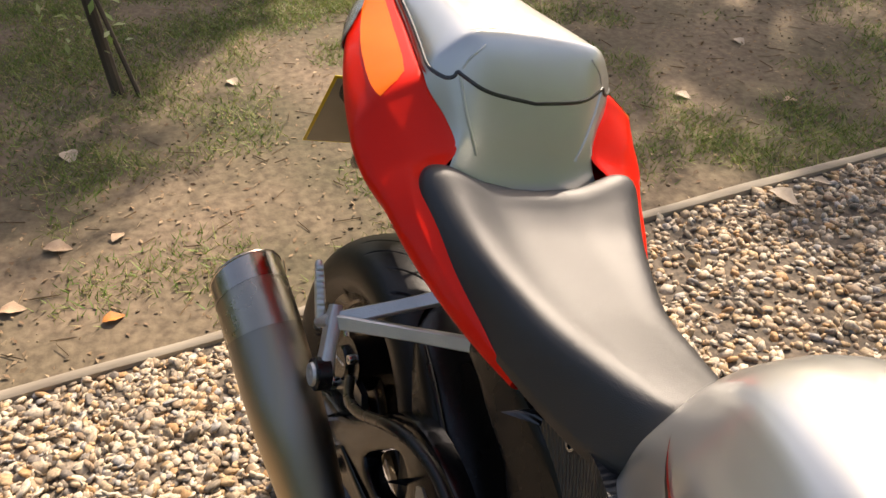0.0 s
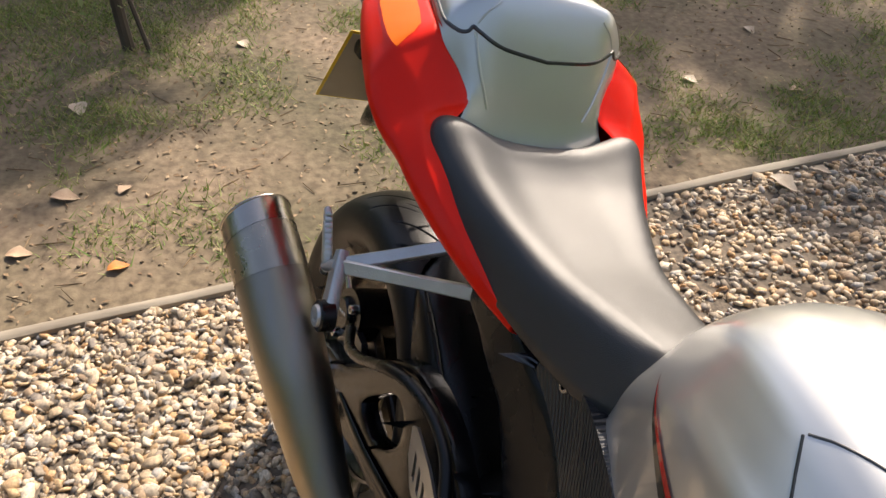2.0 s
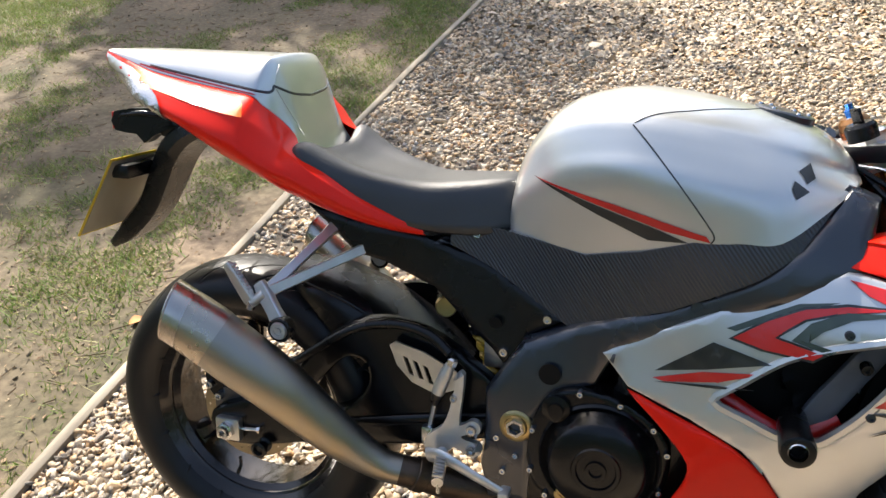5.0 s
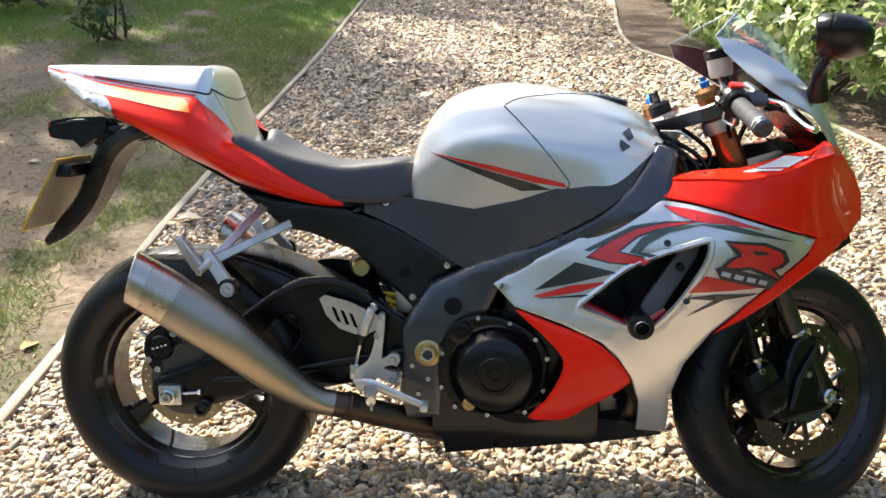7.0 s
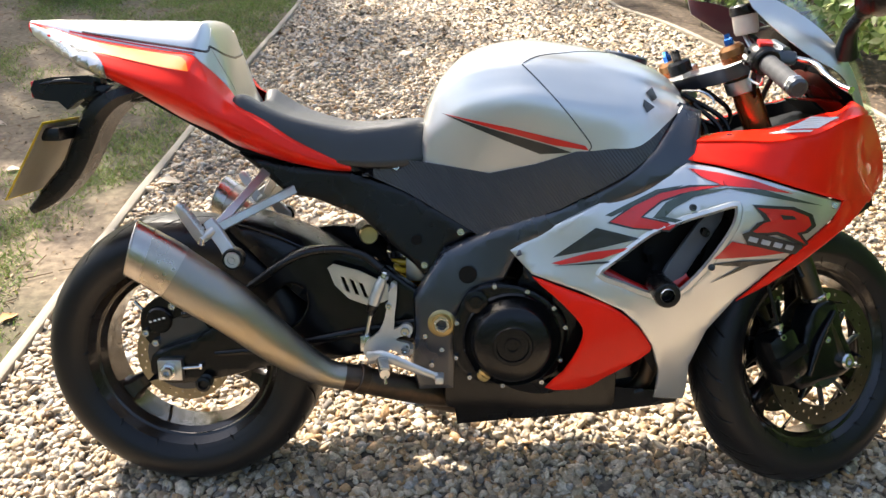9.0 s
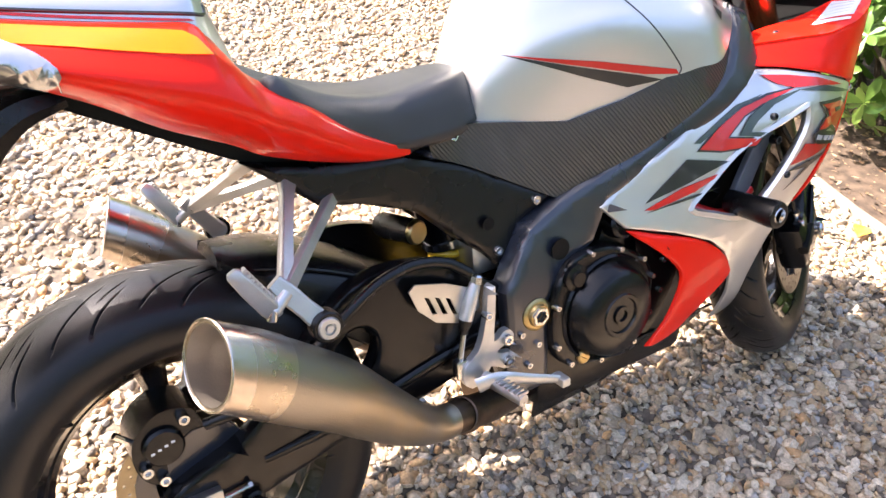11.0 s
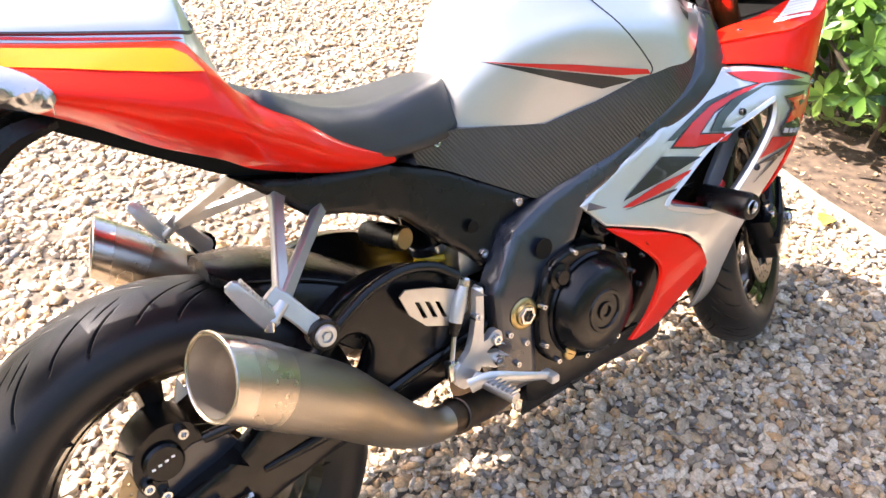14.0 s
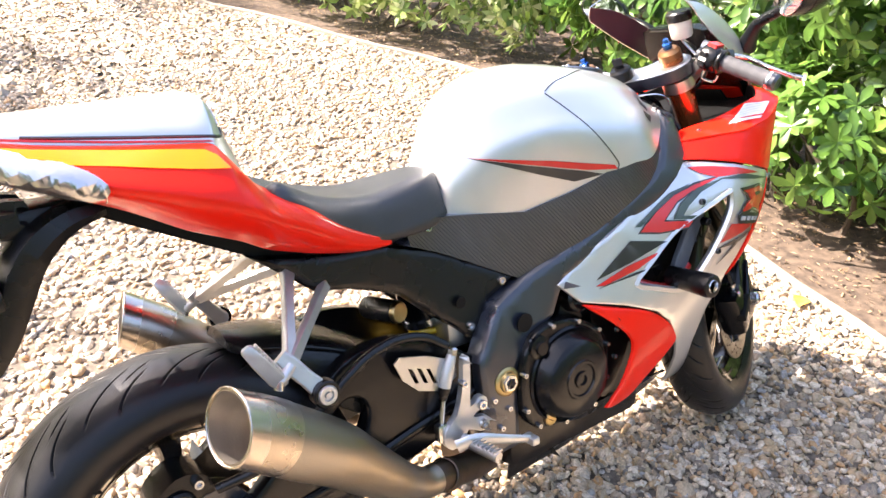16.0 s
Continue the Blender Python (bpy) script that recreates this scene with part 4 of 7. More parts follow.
for q in catmull(rows, 5):
    x, zt, y1, z1, y2, z2, y3, z3 = q
    half = catmull([(0, zt), (y1 * 0.5, zt + (z1 - zt) * 0.15), (y1, z1), (y2, z2), (y3, z3)], 5)
    half = [(a, b) for a, b in half] + [(y3 - 0.006, z3 - 0.006), (y3 - 0.02, z3 - 0.006)]
    push = 0.018 * min(max((0.27 - x) / 0.07, 0), 1) ** 1.5
    off = -0.0375 * max(0.55 - x, 0)
    rings.append([(x + push * (1 - min(a / 0.125, 1) ** 2), off - a, b) for a, b in half] + [(x + push * (1 - min(a / 0.125, 1) ** 2), off + a, b) for a, b in reversed(half[1:])])
part("seat", loft(rings), SEAT, bike, "black vinyl rider seat", 60)

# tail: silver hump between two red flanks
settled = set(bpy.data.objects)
rows = [(-0.292, 0.035, 1.005, 0.048, 1.012, 0.050, 1.018, 0.045, 1.027, 1.032), (-0.23, 0.055, 0.965, 0.085, 0.982, 0.086, 0.998, 0.070, 1.013, 1.033), (-0.15, 0.075, 0.930, 0.148, 0.952, 0.136, 0.972, 0.098, 0.994, 1.032), (-0.05, 0.094, 0.884, 0.188, 0.922, 0.170, 0.954, 0.114, 0.977, 1.030),
        (0.03, 0.106, 0.838, 0.208, 0.896, 0.188, 0.937, 0.130, 0.966, 1.029), (0.080, 0.110, 0.815, 0.215, 0.878, 0.191, 0.929, 0.140, 0.959, 1.027), (0.098, 0.111, 0.807, 0.216, 0.870, 0.184, 0.919, 0.135, 0.943, 1.025), (0.125, 0.111, 0.796, 0.214, 0.859, 0.172, 0.902, 0.116, 0.919, 0.976), (0.16, 0.110, 0.784, 0.206, 0.846, 0.160, 0.880, 0.106, 0.893, 0.908),
        (0.195, 0.109, 0.775, 0.194, 0.834, 0.168, 0.863, 0.134, 0.874, 0.878), (0.24, 0.107, 0.764, 0.179, 0.810, 0.167, 0.838, 0.146, 0.848, 0.856), (0.30, 0.103, 0.753, 0.154, 0.782, 0.147, 0.804, 0.130, 0.810, 0.83), (0.36, 0.100, 0.746, 0.130, 0.762, 0.126, 0.778, 0.112, 0.782, 0.79), (0.41, 0.097, 0.744, 0.110, 0.751, 0.108, 0.759, 0.100, 0.761, 0.765)]
fine = catmull(rows, 5)
trees = {}
for hand in (-1, 1):
    rings = []
    for x, yb, zb, yw, zw, yc, zc, ys_, zs, zt in fine:
        prof = catmull([(yb, zb), (yb + (yw - yb) * 0.66, zb + (zw - zb) * 0.42), (yw, zw), (yc, zc)], 6)[:-1] + catmull([(yc, zc), (yc + (ys_ - yc) * 0.5, zc + (zs - zc) * 0.56), (ys_, zs)], 4)
        inner = [(a - 0.005, b - 0.001) for a, b in reversed(prof)]
        rings.append([(x, hand * a, b) for a, b in prof + inner])
    bm = loft(rings)
    trees[hand] = BVHTree.FromBMesh(bm)
    flank = part("tail_fairing", bm, RED, bike, "glossy red tail fairing", 50)
    amber = [(-0.20, 0.9995), (-0.15, 0.989), (-0.05, 0.972), (0.03, 0.960), (0.066, 0.954), (0.078, 0.946), (0.088, 0.927), (0.080, 0.929), (0.03, 0.937), (-0.05, 0.954), (-0.15, 0.972), (-0.19, 0.985)]
    part("stripe", decal(amber, trees[hand], 0.0011, start=hand), ORANGE, flank, "amber stripe along the tail")
rings = []
for x, yb, zb, yw, zw, yc, zc, ys_, zs, zt in fine:
    if x > 0.205:
        break
    toe = max(x - 0.155, 0)     # the front face runs straight down behind the seat
    zt, zs, ys_ = zt - toe * 1.1, zs - toe * 1.1, min(ys_, 0.122) if toe else ys_
    zt2 = max(zt, zs + 0.002)
    prof = catmull([(ys_ - 0.003, zs + 0.001), (ys_ * 0.90, zs + (zt2 - zs) * 0.42), (ys_ * 0.70, zs + (zt2 - zs) * 0.86), (ys_ * 0.45, zs + (zt2 - zs) * 0.97), (0, zt2)], 5)
    half = [(a, b) for a, b in prof]
    rings.append([(x, -a, b) for a, b in half] + [(x, a, b) for a, b in reversed(half[:-1])] + [(x, ys_ - 0.01, zs - 0.012), (x, -ys_ + 0.01, zs - 0.012)])
bm = loft(rings)
hump_tree = BVHTree.FromBMesh(bm)
hump = part("seat_cowl", bm, SILVER, bike, "silver passenger seat cowl", 35)
for hand in (-1, 1):
    line = []
    for x, z in catmull([(-0.16, 1.005), (-0.05, 0.988), (0.03, 0.977), (0.080, 0.970), (0.098, 0.966)], 5):
        hit = hump_tree.ray_cast(Vector((x, hand, z)), Vector((0, -hand, 0)))[0]
        if hit:
            line.append(hit)
    for y, z in catmull([(0.120, 0.965), (0.116, 0.966), (0.111, 0.969), (0.107, 0.975), (0.100, 0.972), (0.066, 0.960), (0.0, 0.953)], 6):
        hit = hump_tree.ray_cast(Vector((1, hand * y, z)), Vector((-1, 0, 0)))[0]
        if hit:
            line.append(hit)
    part("shut_line", sweep(line, 0.0026, 6, 1), INK, hump, "dark joint round the cowl lid")
    pin = [(-0.19, 1.0085), (-0.05, 0.9835), (0.03, 0.9715), (0.082, 0.9640), (0.088, 0.9605), (0.03, 0.9682), (-0.05, 0.9802), (-0.19, 1.0050)]
    part("stripe", decal(pin, hump_tree, 0.0012, 0.01, start=hand), REDV, hump, "red pinstripe along the cowl")
    crease = [hump_tree.ray_cast(Vector((1, hand * y, z)), Vector((-1, 0, 0)))[0] for y, z in catmull([(0.104, 0.970), (0.092, 0.930), (0.074, 0.888)], 8)]
    part("crease", sweep([p for p in crease if p], 0.0022, 6, 1), SILVER, hump)
    rim_line = [hump_tree.ray_cast(Vector((1, hand * y, z)), Vector((-1, 0, 0)))[0] for y, z in catmull([(0.103, 0.980), (0.094, 0.995), (0.078, 1.010)], 6)]
    part("crease", sweep([p for p in rim_line if p], 0.0018, 6, 1), SILVER, hump)
    lens = [(-0.245, 0.994), (-0.19, 0.982), (-0.15, 0.975), (-0.112, 0.963), (-0.088, 0.945), (-0.078, 0.930), (-0.092, 0.917), (-0.115, 0.920), (-0.16, 0.940), (-0.21, 0.962)]
    shell_ = [(-0.288, 1.024), (-0.25, 1.012), (-0.20, 0.999), (-0.168, 0.987), (-0.150, 0.966), (-0.160, 0.944), (-0.205, 0.955), (-0.245, 0.974), (-0.282, 1.004)]
    part("lamp_housing", decal(shell_, trees[hand], 0.0022, 0.012, start=hand), SILVER, hump, "silver tail end round the lamp")
    light = part("tail_lamp", decal(lens, trees[hand], 0.004, 0.008, 2, start=hand), LAMP, bike, "clear ribbed tail lamp")
    part("lens", decal(lens, trees[hand], 0.006, 0.008, 2, start=hand), LENS, light)
    for k in range(9):
        x = -0.222 + 0.0165 * k
        rib = [trees[hand].ray_cast(Vector((x + u * 0.012, hand, 0.984 - 0.0056 * k - u * 0.034)), Vector((0, -hand, 0)))[0] for u in (0, 0.35, 0.7, 1)]
        part("rib", sweep([p + Vector((0, hand * 0.0045, 0)) for p in rib if p], 0.0013, 6, 2), LENS, light)
# under-tail, indicators, plate carrier and plate
rings = []
for x, yb, zb, *_ in fine[6:52]:
    rings.append([(x, -yb + 0.008, zb + 0.014), (x, -yb * 0.6, zb + 0.006), (x, yb * 0.6, zb + 0.006), (x, yb - 0.008, zb + 0.014), (x, yb - 0.01, zb + 0.03), (x, -yb + 0.01, zb + 0.03)])
part("undertail", loft(rings), PLASTIC, bike)


def eased(a, b, x):
    u = min(max((x - a) / (b - a), 0), 1)
    return u * u * (3 - 2 * u)


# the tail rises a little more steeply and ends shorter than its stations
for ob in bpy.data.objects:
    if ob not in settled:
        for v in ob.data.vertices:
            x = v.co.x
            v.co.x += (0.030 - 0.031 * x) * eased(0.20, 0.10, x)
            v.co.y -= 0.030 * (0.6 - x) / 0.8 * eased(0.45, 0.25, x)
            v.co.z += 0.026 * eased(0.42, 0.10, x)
arm = catmull([(-0.036, 0.915, 0.060, 0.014), (-0.096, 0.900, 0.058, 0.022), (-0.146, 0.860, 0.052, 0.027), (-0.180, 0.801, 0.046, 0.027), (-0.214, 0.742, 0.042, 0.025), (-0.268, 0.688, 0.038, 0.022), (-0.320, 0.650, 0.022, 0.010)], 6)
rings = []
for k, (x, z, w, d) in enumerate(arm):
    a, b = arm[max(k - 1, 0)], arm[min(k + 1, len(arm) - 1)]
    n = Vector((b[1] - a[1], 0, a[0] - b[0])).normalized()
    rings.append([Vector((x, s * w - 0.026, z)) + n * e for s, e in ((-1, -d * 0.3), (-0.82, -d), (0.82, -d), (1, -d * 0.3), (0.9, d * 0.6), (0.55, d), (-0.55, d), (-0.9, d * 0.6))])
carrier = part("plate_carrier", loft(rings), PLASTIC, bike, "black plate carrier under the tail")
part("plate_carrier_neck", block((-0.176, -0.05, 0.884), (-0.046, 0.05, 0.927), 0.015), PLASTIC, bike)
for hand in (-1, 1):
    ind = part("rear_indicator", panel([(-0.274, 0.934), (-0.186, 0.943), (-0.131, 0.939), (-0.136, 0.912), (-0.186, 0.888), (-0.208, 0.872), (-0.226, 0.890), (-0.276, 0.896)], level(0.052), 0.030, smooth=2, hand=hand), PLASTIC, bike, "angular black rear indicator", 30)
    part("indicator_ridge", sweep([(-0.261, hand * 0.050, 0.927), (-0.201, hand * 0.053, 0.933), (-0.136, hand * 0.048, 0.925)], [0.003, 0.006, 0.003], 8, 4), PLASTIC, ind)
    part("indicator_lens", block((-0.283, hand * 0.024, 0.898), (-0.274, hand * 0.051, 0.933), 0.003), REDV, ind, "red lens")
PT, PB = Vector((-0.215, -0.028, 0.853)), Vector((-0.315, -0.028, 0.691))
m = Matrix(((PB - PT).normalized(), Vector((0, 1, 0)), (PB - PT).normalized().cross(Vector((0, 1, 0))))).transposed().to_4x4()
m.translation = (PT + PB) / 2
L = (PB - PT).length
plate = part("number_plate", block((-L / 2, -0.119, -0.001), (L / 2, 0.119, 0.001), 0.0008, m), PLATE, bike, "yellow number plate edge-on")
part("plate_backing", block((-L / 2 + 0.005, -0.114, 0.0015), (L / 2 - 0.005, 0.114, 0.0030), 0.0006, m), PLATE_BACK, plate)
part("plate_bracket", block((-0.232, -0.13, 0.812), (-0.192, 0.08, 0.840), 0.006), PLASTIC, bike)
for k, x0 in enumerate((-0.092, -0.055, -0.018, 0.03, 0.066)):
    part("plate_mark", block((-0.05, x0, -0.0035), (0.05, x0 + 0.024, -0.0015), 0.0005, m), INK, plate)

# dark covers under tank and tail, frame spars
SIDE = [(0.395, 0.748), (0.494, 0.766), (0.547, 0.764), (0.70, 0.744), (0.79, 0.766), (0.87, 0.795), (0.90, 0.806), (0.981, 0.806), (1.03, 0.842), (1.080, 0.886), (1.10, 0.875), (1.060, 0.83), (1.018, 0.790), (0.967, 0.750), (0.841, 0.678), (0.68, 0.611), (0.53, 0.695), (0.435, 0.739)]
SUB = [(0.162, 0.782), (0.28, 0.757), (0.40, 0.745), (0.53, 0.699), (0.672, 0.618), (0.61, 0.58), (0.585, 0.525), (0.560, 0.516), (0.538, 0.54), (0.495, 0.576), (0.423, 0.646), (0.327, 0.683), (0.267, 0.693), (0.22, 0.734)]
SPAR = [(0.539, 0.483), (0.603, 0.58), (0.685, 0.619), (0.838, 0.683), (0.967, 0.755), (1.018, 0.798), (1.082, 0.885), (1.125, 0.868), (1.112, 0.768), (1.01, 0.715), (0.882, 0.645), (0.764, 0.590), (0.733, 0.524), (0.676, 0.495), (0.635, 0.443), (0.627, 0.274), (0.547, 0.27), (0.532, 0.335), (0.54, 0.414)]
for hand in (-1, 1):
    cov = part("side_cover", panel(SIDE, cover_width, 0.02, hand=hand), CARBON, bike, "black weave-textured side cover", 30)
    sub = part("subframe_cover", panel(SUB, cover_width, 0.03, hand=hand, lift=-0.002, rim=0.012), PLASTIC, bike, "matt black subframe cover", 30)
    spar = part("frame_spar", panel(SPAR, frame_width, 0.045, hand=hand, lift=0.006, rim=0.016), SATIN, bike, "satin black alloy frame spar", 30)
    bolt((0.503, hand * 0.083, 0.751), (0, hand, 0.1), 0.008, STEEL, cov)
    bolt((0.640, hand * 0.113, 0.617), (0, hand, 0), 0.0085, STEEL, sub)
    bolt((0.562, hand * 0.106, 0.543), (0, hand, 0), 0.0085, STEEL, sub)
    # a flat near-black disc paints the shade of a hole, nothing is cut
    part("hole", turn([(0.011, 0), (0.011, 0.001), (0.0005, 0.001)], (0.545, hand * 0.107, 0.597), (0, hand, 0), 20), DARK, sub, "flat dark disc painted as a shaded round recess")
    bolt((0.883, hand * 0.177, 0.690), (0, hand, 0.1), 0.010, SATIN, spar)
    # this frame hole is likewise a disc with its shade in the colour
    part("hole", turn([(0.019, 0), (0.019, 0.0015), (0.0005, 0.0015)], (0.655, hand * 0.158, 0.535), (0, hand, 0), 24), DARK, spar, "flat dark disc painted as a shaded frame recess")
    nut = part("pivot_nut", turn([(0.030, -0.01), (0.030, 0.004), (0.026, 0.007), (0.021, 0.007), (0.019, 0.012), (0.012, 0.012), (0.010, 0.002), (0.0005, 0.002)], (0.600, hand * 0.155, 0.428), (0, hand, 0), 32), GOLD, bike, "gold swingarm pivot nut")
    part("pivot_ring", turn([(0.019, 0.008), (0.017, 0.016), (0.012, 0.016), (0.011, 0.006)], (0.600, hand * 0.155, 0.428), (0, hand, 0), 6, True), STEEL, nut)
# added near-black fillers give the gaps under tank and seat their shade
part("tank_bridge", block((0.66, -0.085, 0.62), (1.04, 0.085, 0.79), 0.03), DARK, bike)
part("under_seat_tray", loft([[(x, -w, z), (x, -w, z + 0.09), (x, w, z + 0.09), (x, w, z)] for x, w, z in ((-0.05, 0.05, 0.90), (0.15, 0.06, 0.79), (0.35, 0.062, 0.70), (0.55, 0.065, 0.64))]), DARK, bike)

# side fairing and its graphics
SILV = [(0.741, 0.588), (0.829, 0.643), (0.932, 0.701), (1.016, 0.742), (1.083, 0.774), (1.141, 0.766), (1.201, 0.752), (1.285, 0.726), (1.405, 0.690), (1.374, 0.657), (1.313, 0.612), (1.253, 0.564), (1.190, 0.505), (1.142, 0.432), (1.117, 0.347), (1.126, 0.246), (1.056, 0.258), (1.052, 0.338), (1.031, 0.400), (1.001, 0.446), (0.966, 0.477), (0.888, 0.511), (0.787, 0.541)]
SCOOP = [(0.918, 0.548), (0.959, 0.590), (1.016, 0.640), (1.071, 0.668), (1.127, 0.689), (1.165, 0.701), (1.176, 0.693), (1.172, 0.662), (1.155, 0.625), (1.124, 0.570), (1.090, 0.526), (1.066, 0.508), (1.022, 0.508), (0.970, 0.526)]
BAND = [(0.787, 0.537), (0.840, 0.521), (0.888, 0.506), (0.933, 0.490), (0.966, 0.472), (1.001, 0.442), (1.026, 0.407), (1.030, 0.386), (0.990, 0.354), (0.938, 0.321), (0.904, 0.297), (0.861, 0.294), (0.817, 0.302), (0.854, 0.344), (0.877, 0.384), (0.889, 0.413), (0.889, 0.438), (0.867, 0.467), (0.831, 0.500)]
UPPER = [(1.084, 0.777), (1.091, 0.797), (1.112, 0.815), (1.174, 0.817), (1.234, 0.818), (1.275, 0.825), (1.313, 0.833), (1.357, 0.853), (1.413, 0.864), (1.455, 0.858), (1.508, 0.814), (1.536, 0.769), (1.541, 0.716), (1.489, 0.676), (1.405, 0.692), (1.285, 0.729), (1.201, 0.755), (1.141, 0.769)]
BROW = [(1.106, 0.170, 0.8125, 1.112, 0.142, 0.818), (1.174, 0.205, 0.8165, 1.165, 0.130, 0.826), (1.234, 0.228, 0.8175, 1.240, 0.139, 0.833), (1.275, 0.234, 0.8245, 1.289, 0.154, 0.846), (1.313, 0.236, 0.8325, 1.337, 0.167, 0.863), (1.357, 0.226, 0.8525, 1.379, 0.163, 0.870), (1.413, 0.190, 0.8635, 1.415, 0.128, 0.886), (1.460, 0.110, 0.860, 1.450, 0.085, 0.880)]
STRIP = [(1.400, 0.703), (1.500, 0.690), (1.393, 0.622), (1.313, 0.569), (1.250, 0.531), (1.190, 0.499), (1.254, 0.562), (1.324, 0.617), (1.380, 0.659)]
BELLY = [(0.631, 0.165), (0.747, 0.185), (0.937, 0.195), (1.128, 0.212), (1.125, 0.245), (1.039, 0.265), (0.871, 0.293), (0.81, 0.299), (0.717, 0.275), (0.621, 0.258)]
ART = [("stripe", REDV, [(1.085, 0.764), (1.140, 0.757), (1.200, 0.745), (1.276, 0.719), (1.199, 0.731), (1.145, 0.735), (1.110, 0.747)], 1),
       ("stripe", GREENISH, [(1.148, 0.731), (1.215, 0.729), (1.346, 0.691), (1.259, 0.708), (1.199, 0.721)], 1),
       ("stripe", INK, [(0.932, 0.654), (0.980, 0.692), (1.030, 0.7195), (1.084, 0.7335), (1.150, 0.7365), (1.073, 0.716), (1.034, 0.700), (1.011, 0.680), (1.000, 0.670), (1.066, 0.659), (1.047, 0.643), (0.980, 0.6445)], 1),
       ("stripe", REDV, [(0.938, 0.657), (0.982, 0.689), (1.031, 0.716), (1.084, 0.730), (1.141, 0.734), (1.071, 0.719), (1.032, 0.703), (1.008, 0.682), (0.994, 0.668), (1.059, 0.658), (1.046, 0.647), (0.982, 0.648)], 2),
       ("stripe", GREENISH, [(1.017, 0.669), (1.040, 0.699), (1.081, 0.722), (1.156, 0.731), (1.091, 0.713), (1.055, 0.690), (1.039, 0.672), (1.075, 0.667), (1.067, 0.660)], 2),
       ("stripe", GREENISH, [(0.928, 0.669), (1.023, 0.722), (1.073, 0.733), (1.019, 0.710), (0.941, 0.667)], 1),
       ("panel_patch", INK, [(0.828, 0.579), (0.911, 0.644), (0.995, 0.627), (0.908, 0.600)], 1),
       ("stripe", REDV, [(0.825, 0.567), (0.900, 0.594), (0.987, 0.610), (0.921, 0.582), (0.843, 0.565)], 1),
       ("stripe", INK, [(0.830, 0.562), (0.917, 0.576), (0.975, 0.582), (0.922, 0.572)], 1),
       ("stripe", REDV, [(1.132, 0.593), (1.163, 0.629), (1.287, 0.601), (1.184, 0.596)], 1),
       ("stripe", INK, [(1.125, 0.581), (1.185, 0.589), (1.280, 0.587), (1.204, 0.578), (1.133, 0.542), (1.187, 0.577)], 1),
       ("side_emblem", INK, [(1.196, 0.701), (1.279, 0.694), (1.323, 0.676), (1.337, 0.651), (1.320, 0.638), (1.306, 0.636), (1.340, 0.601), (1.296, 0.620), (1.249, 0.640), (1.231, 0.639), (1.187, 0.642), (1.207, 0.665), (1.222, 0.670), (1.210, 0.685)], 1),
       ("side_emblem", REDV, [(1.204, 0.695), (1.276, 0.688), (1.314, 0.672), (1.324, 0.654), (1.311, 0.643), (1.293, 0.641), (1.320, 0.614), (1.271, 0.639), (1.250, 0.647), (1.231, 0.646), (1.198, 0.647), (1.219, 0.665), (1.234, 0.668), (1.222, 0.684)], 2),
       ("emblem_eye", INK, [(1.251, 0.680), (1.279, 0.676), (1.288, 0.669), (1.259, 0.670)], 3),
       ("emblem_bar", INK, [(1.179, 0.645), (1.196, 0.650), (1.307, 0.616), (1.314, 0.609), (1.298, 0.595), (1.192, 0.623)], 3),
       ]
for k in range(4):
    x0, z0 = 1.191 + 0.0265 * k, 0.6365 - 0.0071 * k
    ART.append(("emblem_bar", GREY, [(x0, z0 - 0.005), (x0 + 0.003, z0 + 0.004), (x0 + 0.021, z0 - 0.0015), (x0 + 0.018, z0 - 0.0105)], 4))
